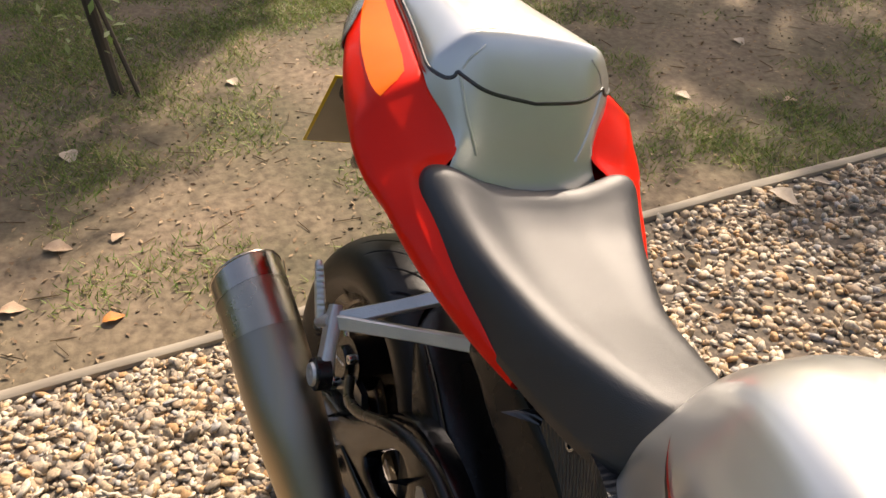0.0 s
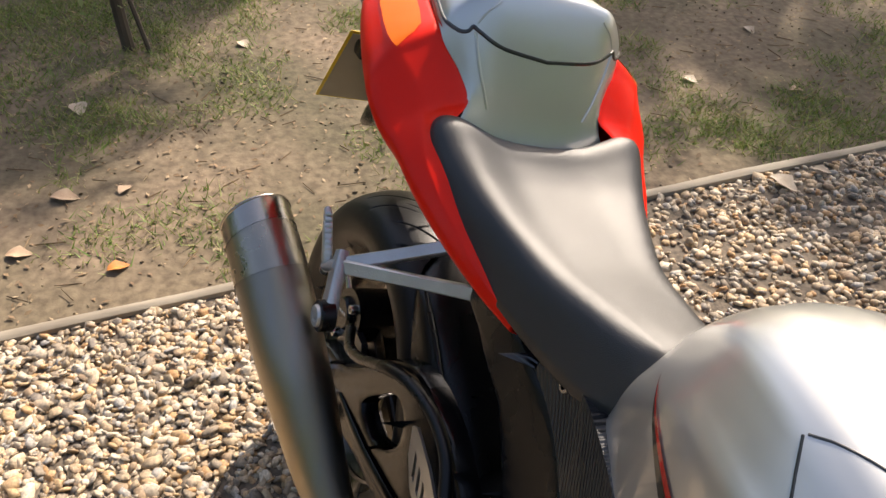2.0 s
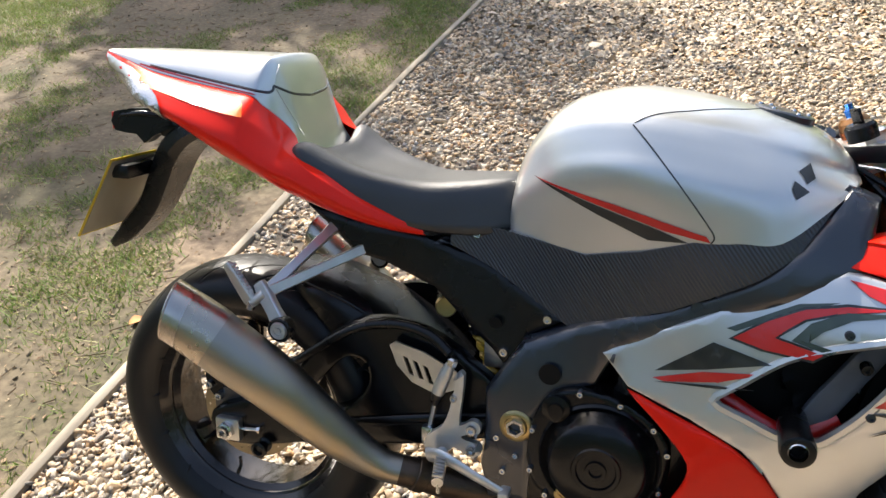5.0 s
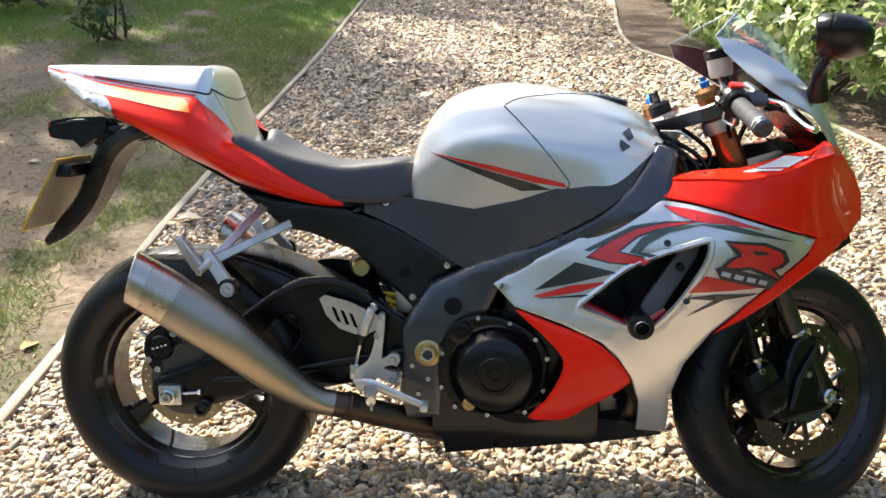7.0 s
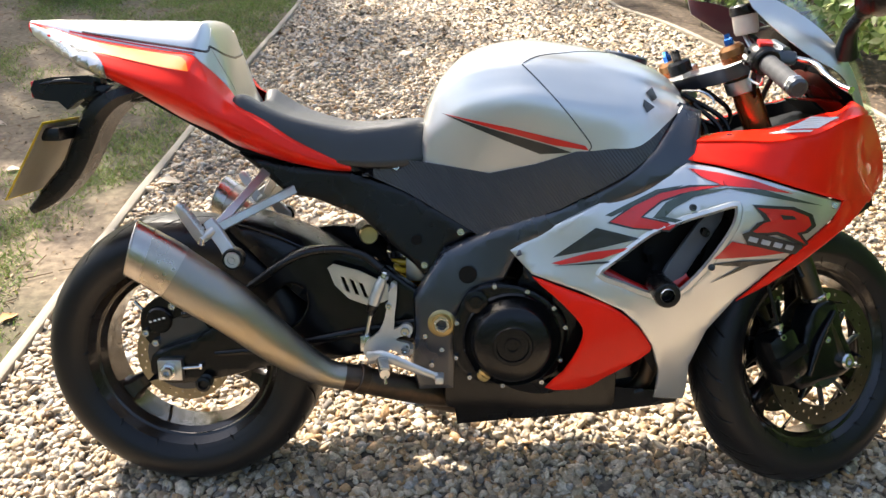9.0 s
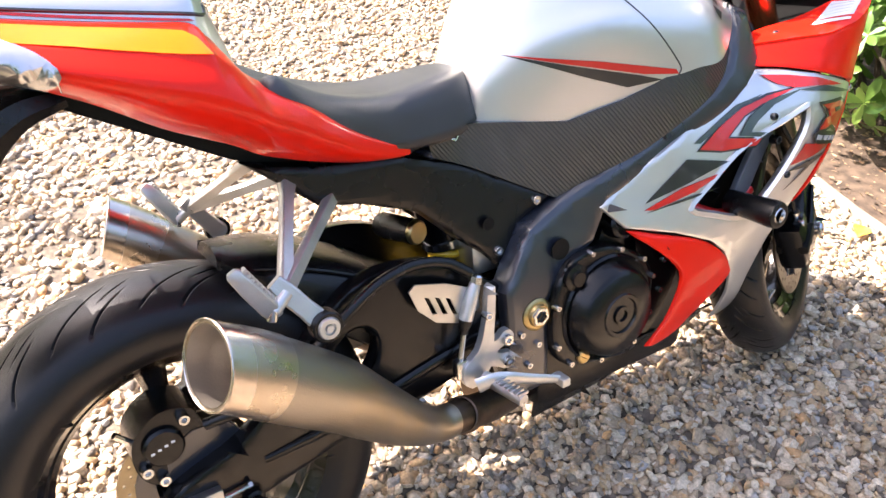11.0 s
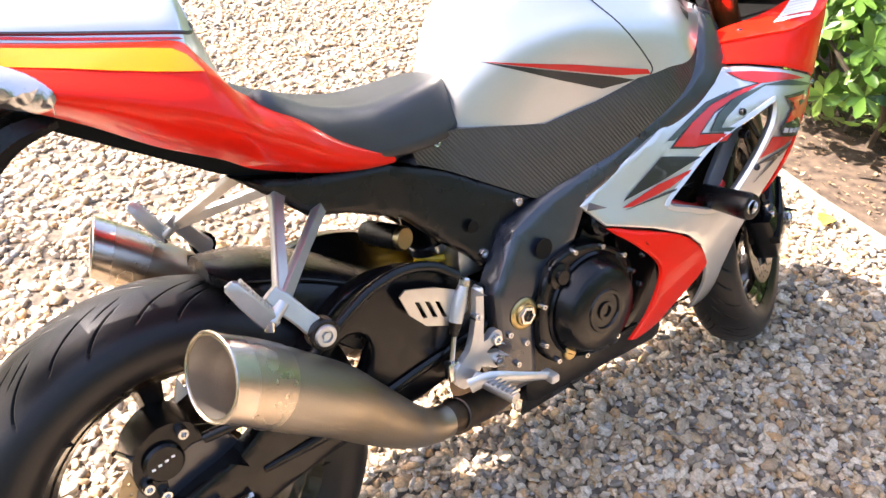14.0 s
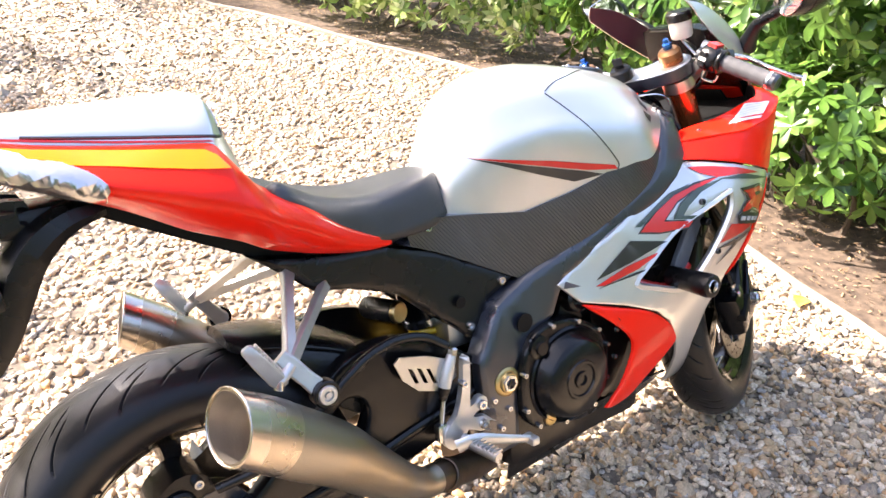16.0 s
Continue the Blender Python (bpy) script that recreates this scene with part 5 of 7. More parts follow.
for hand in (-1, 1):
    silver = part("side_fairing", panel(SILV, fairing_width, 0.007, (SCOOP,), hand=hand, rim=0.005), SILVER, bike, "silver side fairing with red and dark graphics", 30)
    lip = catmull(SCOOP, 3, True)
    lip.append(lip[0])
    part("scoop_lip", sweep([(x, hand * (fairing_width(x, z) - 0.010), z) for x, z in lip], 0.009, 8, 1, 1.6, (0, 1, 0)), SILVER, silver)
    for name, mat, shape, up in ART:
        part(name, panel(shape, fairing_width, 0.0005, (), 0.012, hand=hand, lift=0.0008 + 0.0012 * up), mat, silver)
    part("lower_fairing", panel(BAND, fairing_width, 0.008, hand=hand, lift=0.004, smooth=2, rim=0.006), RED, bike, "red lower side fairing", 30)
    up = part("upper_fairing", panel(UPPER, fairing_width, 0.008, hand=hand, lift=0.004, rim=0.006), RED, bike, "glossy red upper fairing", 30)
    part("fairing_edge", panel(STRIP, fairing_width, 0.006, hand=hand, lift=0.003, rim=0.004), RED, bike, "red lower edge of the nose")
    brow = catmull(BROW, 5)
    rings = []
    for a, b, c, d, e, f_ in brow:
        row = [(a, b + 0.003, c + 0.001), (a * 0.6 + d * 0.4, b * 0.6 + e * 0.4, c * 0.6 + f_ * 0.4 + 0.004), (d, e, f_)]
        rings.append([(x, hand * y, z) for x, y, z in row] + [(x, hand * y, z - 0.005) for x, y, z in reversed(row)])
    bm = loft(rings)
    shelf_tree = BVHTree.FromBMesh(bm)
    shelf = part("fairing_brow", bm, RED, up, "", 50)
    part("inner_wing", loft([[(d, hand * (e - 0.001), f_ - 0.001), (d, hand * (e - 0.005), f_ - 0.003), (d + 0.01, hand * (e - 0.012), f_ - 0.09), (d + 0.01, hand * (e - 0.008), f_ - 0.09)] for a, b, c, d, e, f_ in brow]), DARK, up)
    for quad in ([(1.258, 0.188), (1.325, 0.171), (1.361, 0.210), (1.316, 0.225)], [(1.238, 0.193), (1.253, 0.189), (1.308, 0.2265), (1.300, 0.230)]):
        lab = part("warning_label", decal([(x, hand * y) for x, y in quad], shelf_tree, 0.0015, 0.01, axis=2), PAPER, up, "white warning label")
    for k in range(4):
        a, b = (1.275 + 0.013 * k, 0.187 - 0.0036 * k), (1.318 + 0.0095 * k, 0.214 - 0.0030 * k)
        part("label_line", decal([(a[0], hand * a[1]), (a[0] + 0.0022, hand * a[1]), (b[0] + 0.0022, hand * b[1]), (b[0], hand * b[1])], shelf_tree, 0.0022, 0.02, axis=2), GREY, lab)
    bolt((1.170, hand * 0.168, 0.8235), (0, hand * 0.1, 1), 0.006, SATIN, up, 0.003)
    # near-black sheets added behind the fairing as the shade inside it
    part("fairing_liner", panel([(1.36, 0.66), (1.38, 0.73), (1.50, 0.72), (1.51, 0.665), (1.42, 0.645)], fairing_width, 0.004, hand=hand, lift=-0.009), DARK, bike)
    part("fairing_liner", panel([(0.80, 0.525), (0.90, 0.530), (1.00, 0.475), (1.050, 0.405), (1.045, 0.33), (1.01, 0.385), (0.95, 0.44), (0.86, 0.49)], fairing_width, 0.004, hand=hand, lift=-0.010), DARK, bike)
    bel = part("belly_pan", panel(BELLY, fairing_width, 0.006, hand=hand, lift=-0.035), PLASTIC, bike, "black belly pan")
    for p in ((1.089, 0.692), (1.375, 0.688), (1.13, 0.575)):
        bolt((p[0], hand * fairing_width(*p), p[1]), (0, hand, 0.1), 0.007, STEEL if p[0] > 1.2 else SATIN, silver)
    slide = part("crash_bobbin", turn([(0.0005, -0.11), (0.022, -0.11), (0.024, -0.05), (0.026, -0.012), (0.024, -0.002), (0.020, 0.0), (0.014, -0.001), (0.0125, -0.02), (0.0005, -0.02)], (1.034, hand * 0.308, 0.535), (0, hand, 0), 32), PLASTIC, bike, "black crash protector")
    part("bobbin_ring", turn([(0.0145, -0.001), (0.013, 0.001), (0.011, -0.006)], (1.034, hand * 0.308, 0.535), (0, hand, 0), 28, True), STEEL, slide)
    part("red_rail", sweep([(0.92, hand * 0.165, 0.55), (1.03, hand * 0.19, 0.505), (1.10, hand * 0.185, 0.54)], 0.013, 12, 5), REDV, bike, "red rail behind the scoop")
    # a near-black sheet paints the shade deep in the scoop
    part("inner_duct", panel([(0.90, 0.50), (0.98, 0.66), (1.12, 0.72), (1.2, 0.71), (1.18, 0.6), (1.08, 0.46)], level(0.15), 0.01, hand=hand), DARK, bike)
    part("duct_fin", panel([(1.040, 0.530), (1.075, 0.520), (1.120, 0.590), (1.158, 0.655), (1.160, 0.682), (1.128, 0.672), (1.085, 0.610)], level(0.196), 0.012, smooth=2, hand=hand, rim=0.004), FIN, bike, "grey plastic duct fin")
    bolt((1.12, hand * 0.225, 0.64), (0, hand, 0), 0.009, PLASTIC, silver)
rings = []
for x, z, w in ((0.63, 0.180, 0.07), (0.75, 0.180, 0.085), (0.95, 0.186, 0.09), (1.13, 0.205, 0.065)):
    rings.append([(x, -w, z + 0.03), (x, -w * 0.8, z), (x, w * 0.8, z), (x, w, z + 0.03), (x, w * 0.9, z + 0.08), (x, -w * 0.9, z + 0.08)])
part("belly_floor", loft(rings), PLASTIC, bike)
# nose between the two sides
rings = []
for z, x, w in ((0.678, 1.494, 0.062), (0.73, 1.532, 0.054), (0.79, 1.516, 0.060), (0.84, 1.474, 0.080), (0.882, 1.420, 0.096)):
    rings.append([(x - 0.012, -w, z), (x + 0.004, -w * 0.6, z), (x + 0.01, 0, z), (x + 0.004, w * 0.6, z), (x - 0.012, w, z), (x - 0.03, w * 0.8, z), (x - 0.03, -w * 0.8, z)])
part("nose_panel", loft(rings), RED, bike, "red nose panel")
# near-black backing added so the inside of the nose looks shaded
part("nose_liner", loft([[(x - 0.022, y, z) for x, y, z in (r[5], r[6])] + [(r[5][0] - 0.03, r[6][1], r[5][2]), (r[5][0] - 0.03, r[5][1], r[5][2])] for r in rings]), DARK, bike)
# screen, its silver surround and the mirrors
CENTRE = [(1.252, 1.158), (1.333, 1.103), (1.410, 1.030), (1.465, 0.950), (1.508, 0.862), (1.545, 0.770)]
RIMLINE = [(1.190, 1.098), (1.256, 1.080), (1.340, 1.030), (1.410, 0.962), (1.462, 0.868), (1.508, 0.765)]
HEM = [(1.205, 1.066), (1.256, 1.022), (1.322, 0.975), (1.392, 0.935), (1.440, 0.868), (1.490, 0.765)]
HALF = [(0.120,), (0.120,), (0.119,), (0.112,), (0.090,), (0.064,)]
cen, rml, hem, wid = (catmull(q, 6) for q in (CENTRE, RIMLINE, HEM, HALF))


def sweepback(k):
    return -0.045 * max(1 - k / 12, 0)


rings = []
for k, (c, r, w) in enumerate(zip(cen, rml, wid)):
    row = []
    for a in (radians(-90 + 10 * k) for k in range(19)):
        u = math.sin(a) ** 2
        u = u ** 1.4
        row.append((c[0] + (r[0] - c[0] + (sweepback(k) if a > 0 else 0)) * u, w[0] * math.sin(a), c[1] + (r[1] - c[1]) * u))
    rings.append(row + [(p[0] - 0.002, p[1] * 0.978, p[2] - 0.0025) for p in reversed(row)])
screen = part("windscreen", loft(rings), SCREEN, bike, "clear curved windscreen", 60)
screen.visible_shadow = False
part("screen_trim", sweep([Vector(p) for p in rings[0][:19]], 0.0022, 6, 1), LENS, screen)
for hand in (-1, 1):
    rings = []
    for k, (r, q, w) in enumerate(zip(rml, hem, wid)):
        w, sb = w[0], sweepback(k) if hand > 0 else 0
        row = [(r[0] + sb, w, r[1]), (r[0] * 0.7 + q[0] * 0.3 + sb, w + 0.008, r[1] * 0.7 + q[1] * 0.3), (r[0] * 0.3 + q[0] * 0.7 + sb, w + 0.016, r[1] * 0.3 + q[1] * 0.7), (q[0] + sb, w + 0.018, q[1])]
        rings.append([(x, hand * y, z) for x, y, z in row] + [(x, hand * (y - 0.003), z) for x, y, z in reversed(row)])
    wing = part("screen_surround", loft(rings), SILVER, bike, "silver grey screen surround")
    part("inner_skin", loft([[(x, y - hand * 0.0022 * (1 if k < 4 else 0), z) for k, (x, y, z) in enumerate([r[7], r[6], r[5], r[4], r[4], r[5], r[6], r[7]])] for r in rings]), MAROON, wing, "dark maroon inner skin")
    st = part("mirror_stalk", sweep([(1.400, hand * 0.120, 0.975), (1.394, hand * 0.135, 0.998), (1.388, hand * 0.160, 1.028), (1.382, hand * 0.205, 1.048), (1.376, hand * 0.245, 1.066)], [0.024, 0.018, 0.013, 0.012, 0.013], 12, 5), PLASTIC, bike)
    c = Vector((1.370, hand * 0.283, 1.082))
    mm = Matrix.Translation(c) @ Matrix.Rotation(radians(30 * hand), 4, "Z")
    shape = lambda dd, sc: [mm @ Vector((dd, hand * sc * (0.060 * math.cos(w) + 0.006 * math.sin(w)), sc * (0.040 * math.sin(w) + 0.012 * math.cos(w)))) for w in (2 * math.pi * k / 28 for k in range(28))]
    mir = part("mirror", loft([shape(dd, sc) for dd, sc in ((-0.030, 0.95), (-0.027, 1.0), (-0.006, 1.0), (-0.005, 0.955), (0.0, 0.955), (0.001, 0.99), (0.022, 0.92), (0.042, 0.72), (0.054, 0.42), (0.058, 0.05))]), PLASTIC, bike, "black fairing mirror", 50)
    part("mirror_glass", loft([shape(-0.0312, sc) for sc in (0.92, 0.01)], caps=False), MIRROR, mir, "mirror glass")
part("cockpit_panel", loft([[(x, -w, z), (x + 0.01, 0, z + 0.01), (x, w, z), (x - 0.006, w * 0.9, z - 0.012), (x, 0, z - 0.004), (x - 0.006, -w * 0.9, z - 0.012)] for x, z, w in ((1.47, 0.855, 0.085), (1.42, 0.90, 0.11), (1.36, 0.95, 0.125))]), PLASTIC, bike)
clock = part("instrument_panel", loft([[(x + dx, y, z + dz) for dx, dz in ((-0.012, 0.040), (0.026, 0.046), (0.050, -0.03), (0.01, -0.03))] for y, x, z in ((-0.09, 1.302, 0.985), (-0.06, 1.290, 0.994), (0.06, 1.290, 0.994), (0.09, 1.302, 0.985))]), PLASTIC, bike, "black instrument pod")
part("instrument_face", loft([[(1.276 + 0.0, y, 1.026), (1.276, y, 1.030), (1.312, y, 1.036), (1.312, y, 1.032)] for y in (-0.055, 0.055)]), LENS, clock)
# cockpit wall and tray in near-black, with the shade in their colour
part("cockpit_wall", loft([[(x, -w, z), (x, w, z), (x, w, z - 0.16), (x, -w, z - 0.16)] for x, z, w in ((1.13, 0.74, 0.12), (1.25, 0.80, 0.15), (1.40, 0.85, 0.115), (1.46, 0.85, 0.07))]), DARK, bike)
part("cockpit_tray", loft([[(x, -w, z), (x, w, z), (x, w * 0.9, z - 0.02), (x, -w * 0.9, z - 0.02)] for x, z, w in ((1.15, 0.70, 0.13), (1.27, 0.78, 0.155), (1.38, 0.84, 0.14), (1.45, 0.86, 0.09))]), DARK, bike)

# engine
part("crankcase", block((0.60, -0.15, 0.22), (0.98, 0.15, 0.48), 0.03), ENGINE, bike, "black engine casing")
part("cylinder_block", beam((0.82, 0, 0.42), (0.95, 0, 0.66), 0.28, 0.20, 0.02), ENGINE, bike)
part("radiator", beam((1.09, 0, 0.33), (1.17, 0, 0.66), 0.34, 0.03, 0.006), DARK, bike)
for k in range(4):
    y = -0.09 + 0.06 * k
    part("exhaust_header", sweep([(1.00, y, 0.50), (1.06, y, 0.40), (1.04, y * 0.9, 0.26), (0.92, y * 0.6, 0.21), (0.78, y * 0.4, 0.205)], 0.019, 12, 6), BURNT, bike)
part("collector", sweep([(0.80, 0, 0.205), (0.66, 0.0, 0.205), (0.56, 0, 0.215)], [0.05, 0.055, 0.05], 16, 4), BURNT, bike)
gear = [(0.657, 0.500), (0.709, 0.520), (0.78, 0.509), (0.838, 0.472), (0.864, 0.428), (0.856, 0.352), (0.815, 0.300), (0.729, 0.291), (0.655, 0.310), (0.625, 0.356), (0.627, 0.437)]
for hand in (-1, 1):
    casing = part("side_casing", panel(gear, level(0.172), 0.06, hand=hand, smooth=4, rim=0.008), ENGINE, bike, "black clutch cover" if hand < 0 else "black generator cover", 30)
    c = (0.748, hand * 0.168, 0.396)
    dome = part("cover_dome", turn([(0.095, 0), (0.093, 0.012), (0.086, 0.020), (0.082, 0.034), (0.074, 0.041), (0.042, 0.043), (0.040, 0.046), (0.034, 0.046), (0.032, 0.042), (0.018, 0.042), (0.017, 0.046), (0.011, 0.046), (0.010, 0.042), (0.0005, 0.042)], c, (0, hand, 0), 56), ENGINE, casing)
    part("cover_rim", turn([(0.104, -0.004), (0.104, 0.006), (0.100, 0.010), (0.095, 0.006), (0.095, -0.004)], c, (0, hand, 0), 56, True), ENGINE, casing)
    for x, z in catmull(gear, 1, True):
        bolt((x + (0.745 - x) * 0.045, hand * 0.173, z + (0.40 - z) * 0.045), (0, hand, 0), 0.0055, STEEL, casing, 0.007)
    fill = part("oil_filler", turn([(0.024, 0), (0.024, 0.008), (0.014, 0.010), (0.013, 0.016), (0.0005, 0.016)], (0.672, hand * 0.172, 0.482), (0, hand, 0), 24), ENGINE, casing)
    part("sight_glass", turn([(0.015, 0), (0.015, 0.004), (0.012, 0.006), (0.0005, 0.005)], (0.690, hand * 0.172, 0.318), (0, hand, 0), 22), GOLD, casing, "brass-rimmed sight glass")
    for p in ((0.885, 0.50), (0.905, 0.44), (0.895, 0.38), (0.60, 0.37), (0.565, 0.40), (0.578, 0.335)):
        bolt((p[0], hand * 0.157, p[1]), (0, hand, 0), 0.006, STEEL, bike, 0.006)
    part("casing_wing", panel([(0.83, 0.50), (0.90, 0.53), (0.96, 0.46), (0.90, 0.33), (0.85, 0.30), (0.86, 0.40)], level(0.158), 0.05, hand=hand, smooth=3), ENGINE, bike)
    part("starter_boss", turn([(0.03, -0.06), (0.03, 0.0), (0.024, 0.005), (0.0005, 0.005)], (0.80, hand * 0.16, 0.545), (0, hand, 0.2), 24), ENGINE, bike)

# rear suspension
ARM = [(-0.045, 0.292), (-0.045, 0.338), (0.0, 0.362), (0.07, 0.388), (0.14, 0.445), (0.21, 0.525), (0.28, 0.575), (0.36, 0.585), (0.45, 0.560), (0.55, 0.49), (0.63, 0.44), (0.62, 0.40), (0.50, 0.365), (0.38, 0.335), (0.22, 0.315), (0.10, 0.285), (0.0, 0.272)]
VOID = [(0.175, 0.400), (0.215, 0.455), (0.262, 0.500), (0.300, 0.492), (0.305, 0.450), (0.270, 0.405), (0.220, 0.385)]
for hand in (-1, 1):
    sw = part("swingarm", panel(ARM, level(0.130), 0.030, (VOID,), smooth=3, hand=hand, rim=0.008), ENGINE, bike, "black alloy swingarm with a braced opening", 30)
    part("swingarm_rib", sweep([(0.10, hand * 0.131, 0.345), (0.24, hand * 0.134, 0.360), (0.40, hand * 0.134, 0.395), (0.56, hand * 0.131, 0.425)], [0.006, 0.010, 0.010, 0.007], 10, 5, 0.5, (0, 1, 0)), ENGINE, sw)
    blk = part("axle_block", block((-0.026, hand * 0.128, 0.288), (0.028, hand * 0.146, 0.336), 0.004), ALLOY, bike, "alloy chain adjuster block")
    part("axle_nut", turn([(0.019, 0), (0.019, 0.012), (0.014, 0.014), (0.012, 0.020), (0.007, 0.020), (0.006, 0.008), (0.0005, 0.008)], (0.0, hand * 0.145, 0.312), (0, hand, 0), 6), STEEL, blk)
    part("adjuster_bolt", sweep([(0.025, hand * 0.137, 0.314), (0.07, hand * 0.137, 0.318)], 0.0035, 8, 1), STEEL, blk)
    part("adjuster_head", turn([(0.007, 0), (0.007, 0.006), (0.0005, 0.006)], (0.066, hand * 0.137, 0.318), (1, 0, 0.05), 6), STEEL, blk)
    spool = part("stand_bobbin", turn([(0.016, 0), (0.016, 0.004), (0.010, 0.007), (0.010, 0.020), (0.017, 0.023), (0.017, 0.028), (0.011, 0.030), (0.008, 0.024), (0.0005, 0.024)], (0.075, hand * 0.126, 0.282), (0, hand, 0), 26), PLASTIC, bike, "black paddock stand bobbin")
part("swingarm_bridge", block((0.37, -0.12, 0.36), (0.47, 0.12, 0.455), 0.02), ENGINE, bike)
cal = part("rear_caliper", panel([(-0.074, 0.412), (-0.063, 0.441), (-0.026, 0.466), (0.018, 0.456), (0.030, 0.420), (0.019, 0.389), (-0.013, 0.361), (-0.049, 0.353), (-0.070, 0.377)], level(0.098), 0.075, smooth=3), ENGINE, bike, "black rear brake caliper")
part("caliper_bracket", panel([(-0.02, 0.30), (-0.03, 0.40), (0.06, 0.42), (0.08, 0.36), (0.03, 0.30)], level(0.10), 0.012, smooth=2), SATIN, bike)
part("piston_cover", turn([(0.030, -0.01), (0.030, 0.006), (0.026, 0.010), (0.0005, 0.010)], (-0.030, -0.098, 0.413), (0, -1, 0), 28), ENGINE, cal)
for p in ((0.004, 0.448), (-0.060, 0.385), (-0.040, 0.362)):
    bolt((p[0], -0.099, p[1]), (0, -1, 0), 0.009, STEEL, cal, 0.012)
part("bleed_nipple", sweep([(-0.066, -0.085, 0.425), (-0.088, -0.09, 0.452)], 0.005, 8, 1), STEEL, cal)
for k in range(4):
    part("caliper_mark", block((-0.050 + 0.010 * k, -0.1090, 0.4095 + 0.003 * k), (-0.0445 + 0.010 * k, -0.1080, 0.413 + 0.003 * k), 0.0003), WHITE, cal)
part("brake_hose", sweep([(0.03, -0.112, 0.43), (0.10, -0.140, 0.452), (0.164, -0.152, 0.486), (0.211, -0.154, 0.519), (0.264, -0.155, 0.556), (0.315, -0.150, 0.579), (0.378, -0.142, 0.585), (0.435, -0.142, 0.572), (0.474, -0.150, 0.545)], 0.0088, 10, 6), PLASTIC, bike, "black rear brake hose")
# hugger: lies close over the tyre at its back end and reaches down to the swingarm
rings = []
for x, z, w, d in catmull([(0.112, 0.650, 0.052, 0.012), (0.140, 0.643, 0.080, 0.030), (0.190, 0.633, 0.094, 0.055), (0.245, 0.614, 0.100, 0.085), (0.305, 0.588, 0.103, 0.110), (0.370, 0.548, 0.104, 0.115), (0.430, 0.506, 0.104, 0.100), (0.470, 0.470, 0.102, 0.080)], 4):
    row = [(w, -d), (w * 1.01, -d * 0.5), (w * 0.97, -0.020), (w * 0.80, -0.006), (w * 0.40, 0), (0, 0.002)]
    row = [(-y, e) for y, e in row] + [(y, e) for y, e in reversed(row[:-1])]
    rings.append([(x + e * 0.25, y, z + e) for y, e in row] + [(x + e * 0.25, y * 0.96, z + e - 0.004) for y, e in reversed(row)])
hugger = part("hugger", loft(rings), PLASTIC, bike, "glossy black rear hugger mudguard", 50)
part("hugger_rib", sweep([(0.150, -0.085, 0.630), (0.235, -0.094, 0.606), (0.305, -0.098, 0.574), (0.37, -0.099, 0.534)], [0.002, 0.004, 0.004, 0.003], 8, 4), PLASTIC, hugger)
# shock absorber and its remote reservoir
part("shock_body", sweep([(0.50, -0.01, 0.62), (0.545, -0.01, 0.40)], 0.021, 18, 1), STEEL, bike)
part("shock_sleeve", sweep([(0.494, -0.01, 0.655), (0.502, -0.01, 0.61), (0.511, -0.01, 0.556)], [0.036, 0.037, 0.036], 22, 3), ENGINE, bike, "black shock top sleeve")
part("shock_spring", sweep([(0.514 + 0.009 * 5 * k / 40 * 0.9 + 0.034 * math.cos(k * 0.9), -0.01 + 0.034 * math.sin(k * 0.9), 0.545 - 0.13 * k / 46) for k in range(46)], 0.0065, 8, 2), YELLOW, bike, "yellow shock spring")
part("spring_collar", turn([(0.040, 0), (0.040, 0.014), (0.03, 0.016), (0.022, 0.016)], (0.513, -0.01, 0.545), (-0.2, 0, 1), 28, True), STEEL, bike)
r = part("shock_reservoir", turn([(0.0005, -0.09), (0.020, -0.09), (0.022, -0.085), (0.022, -0.006), (0.0005, -0.006)], (0.437, -0.056, 0.597), (0.25, -1, 0.05), 28), PLASTIC, bike, "black shock reservoir")
part("reservoir_cap", turn([(0.021, -0.007), (0.021, 0.0), (0.018, 0.004), (0.0005, 0.003)], (0.437, -0.056, 0.597), (0.25, -1, 0.05), 28), GOLD, r, "brass reservoir cap")
part("shock_mount", block((0.47, -0.06, 0.60), (0.56, 0.06, 0.66), 0.01), ENGINE, bike)
part("throttle_casting", block((0.52, -0.09, 0.50), (0.575, -0.03, 0.575), 0.008), ALLOY, bike)

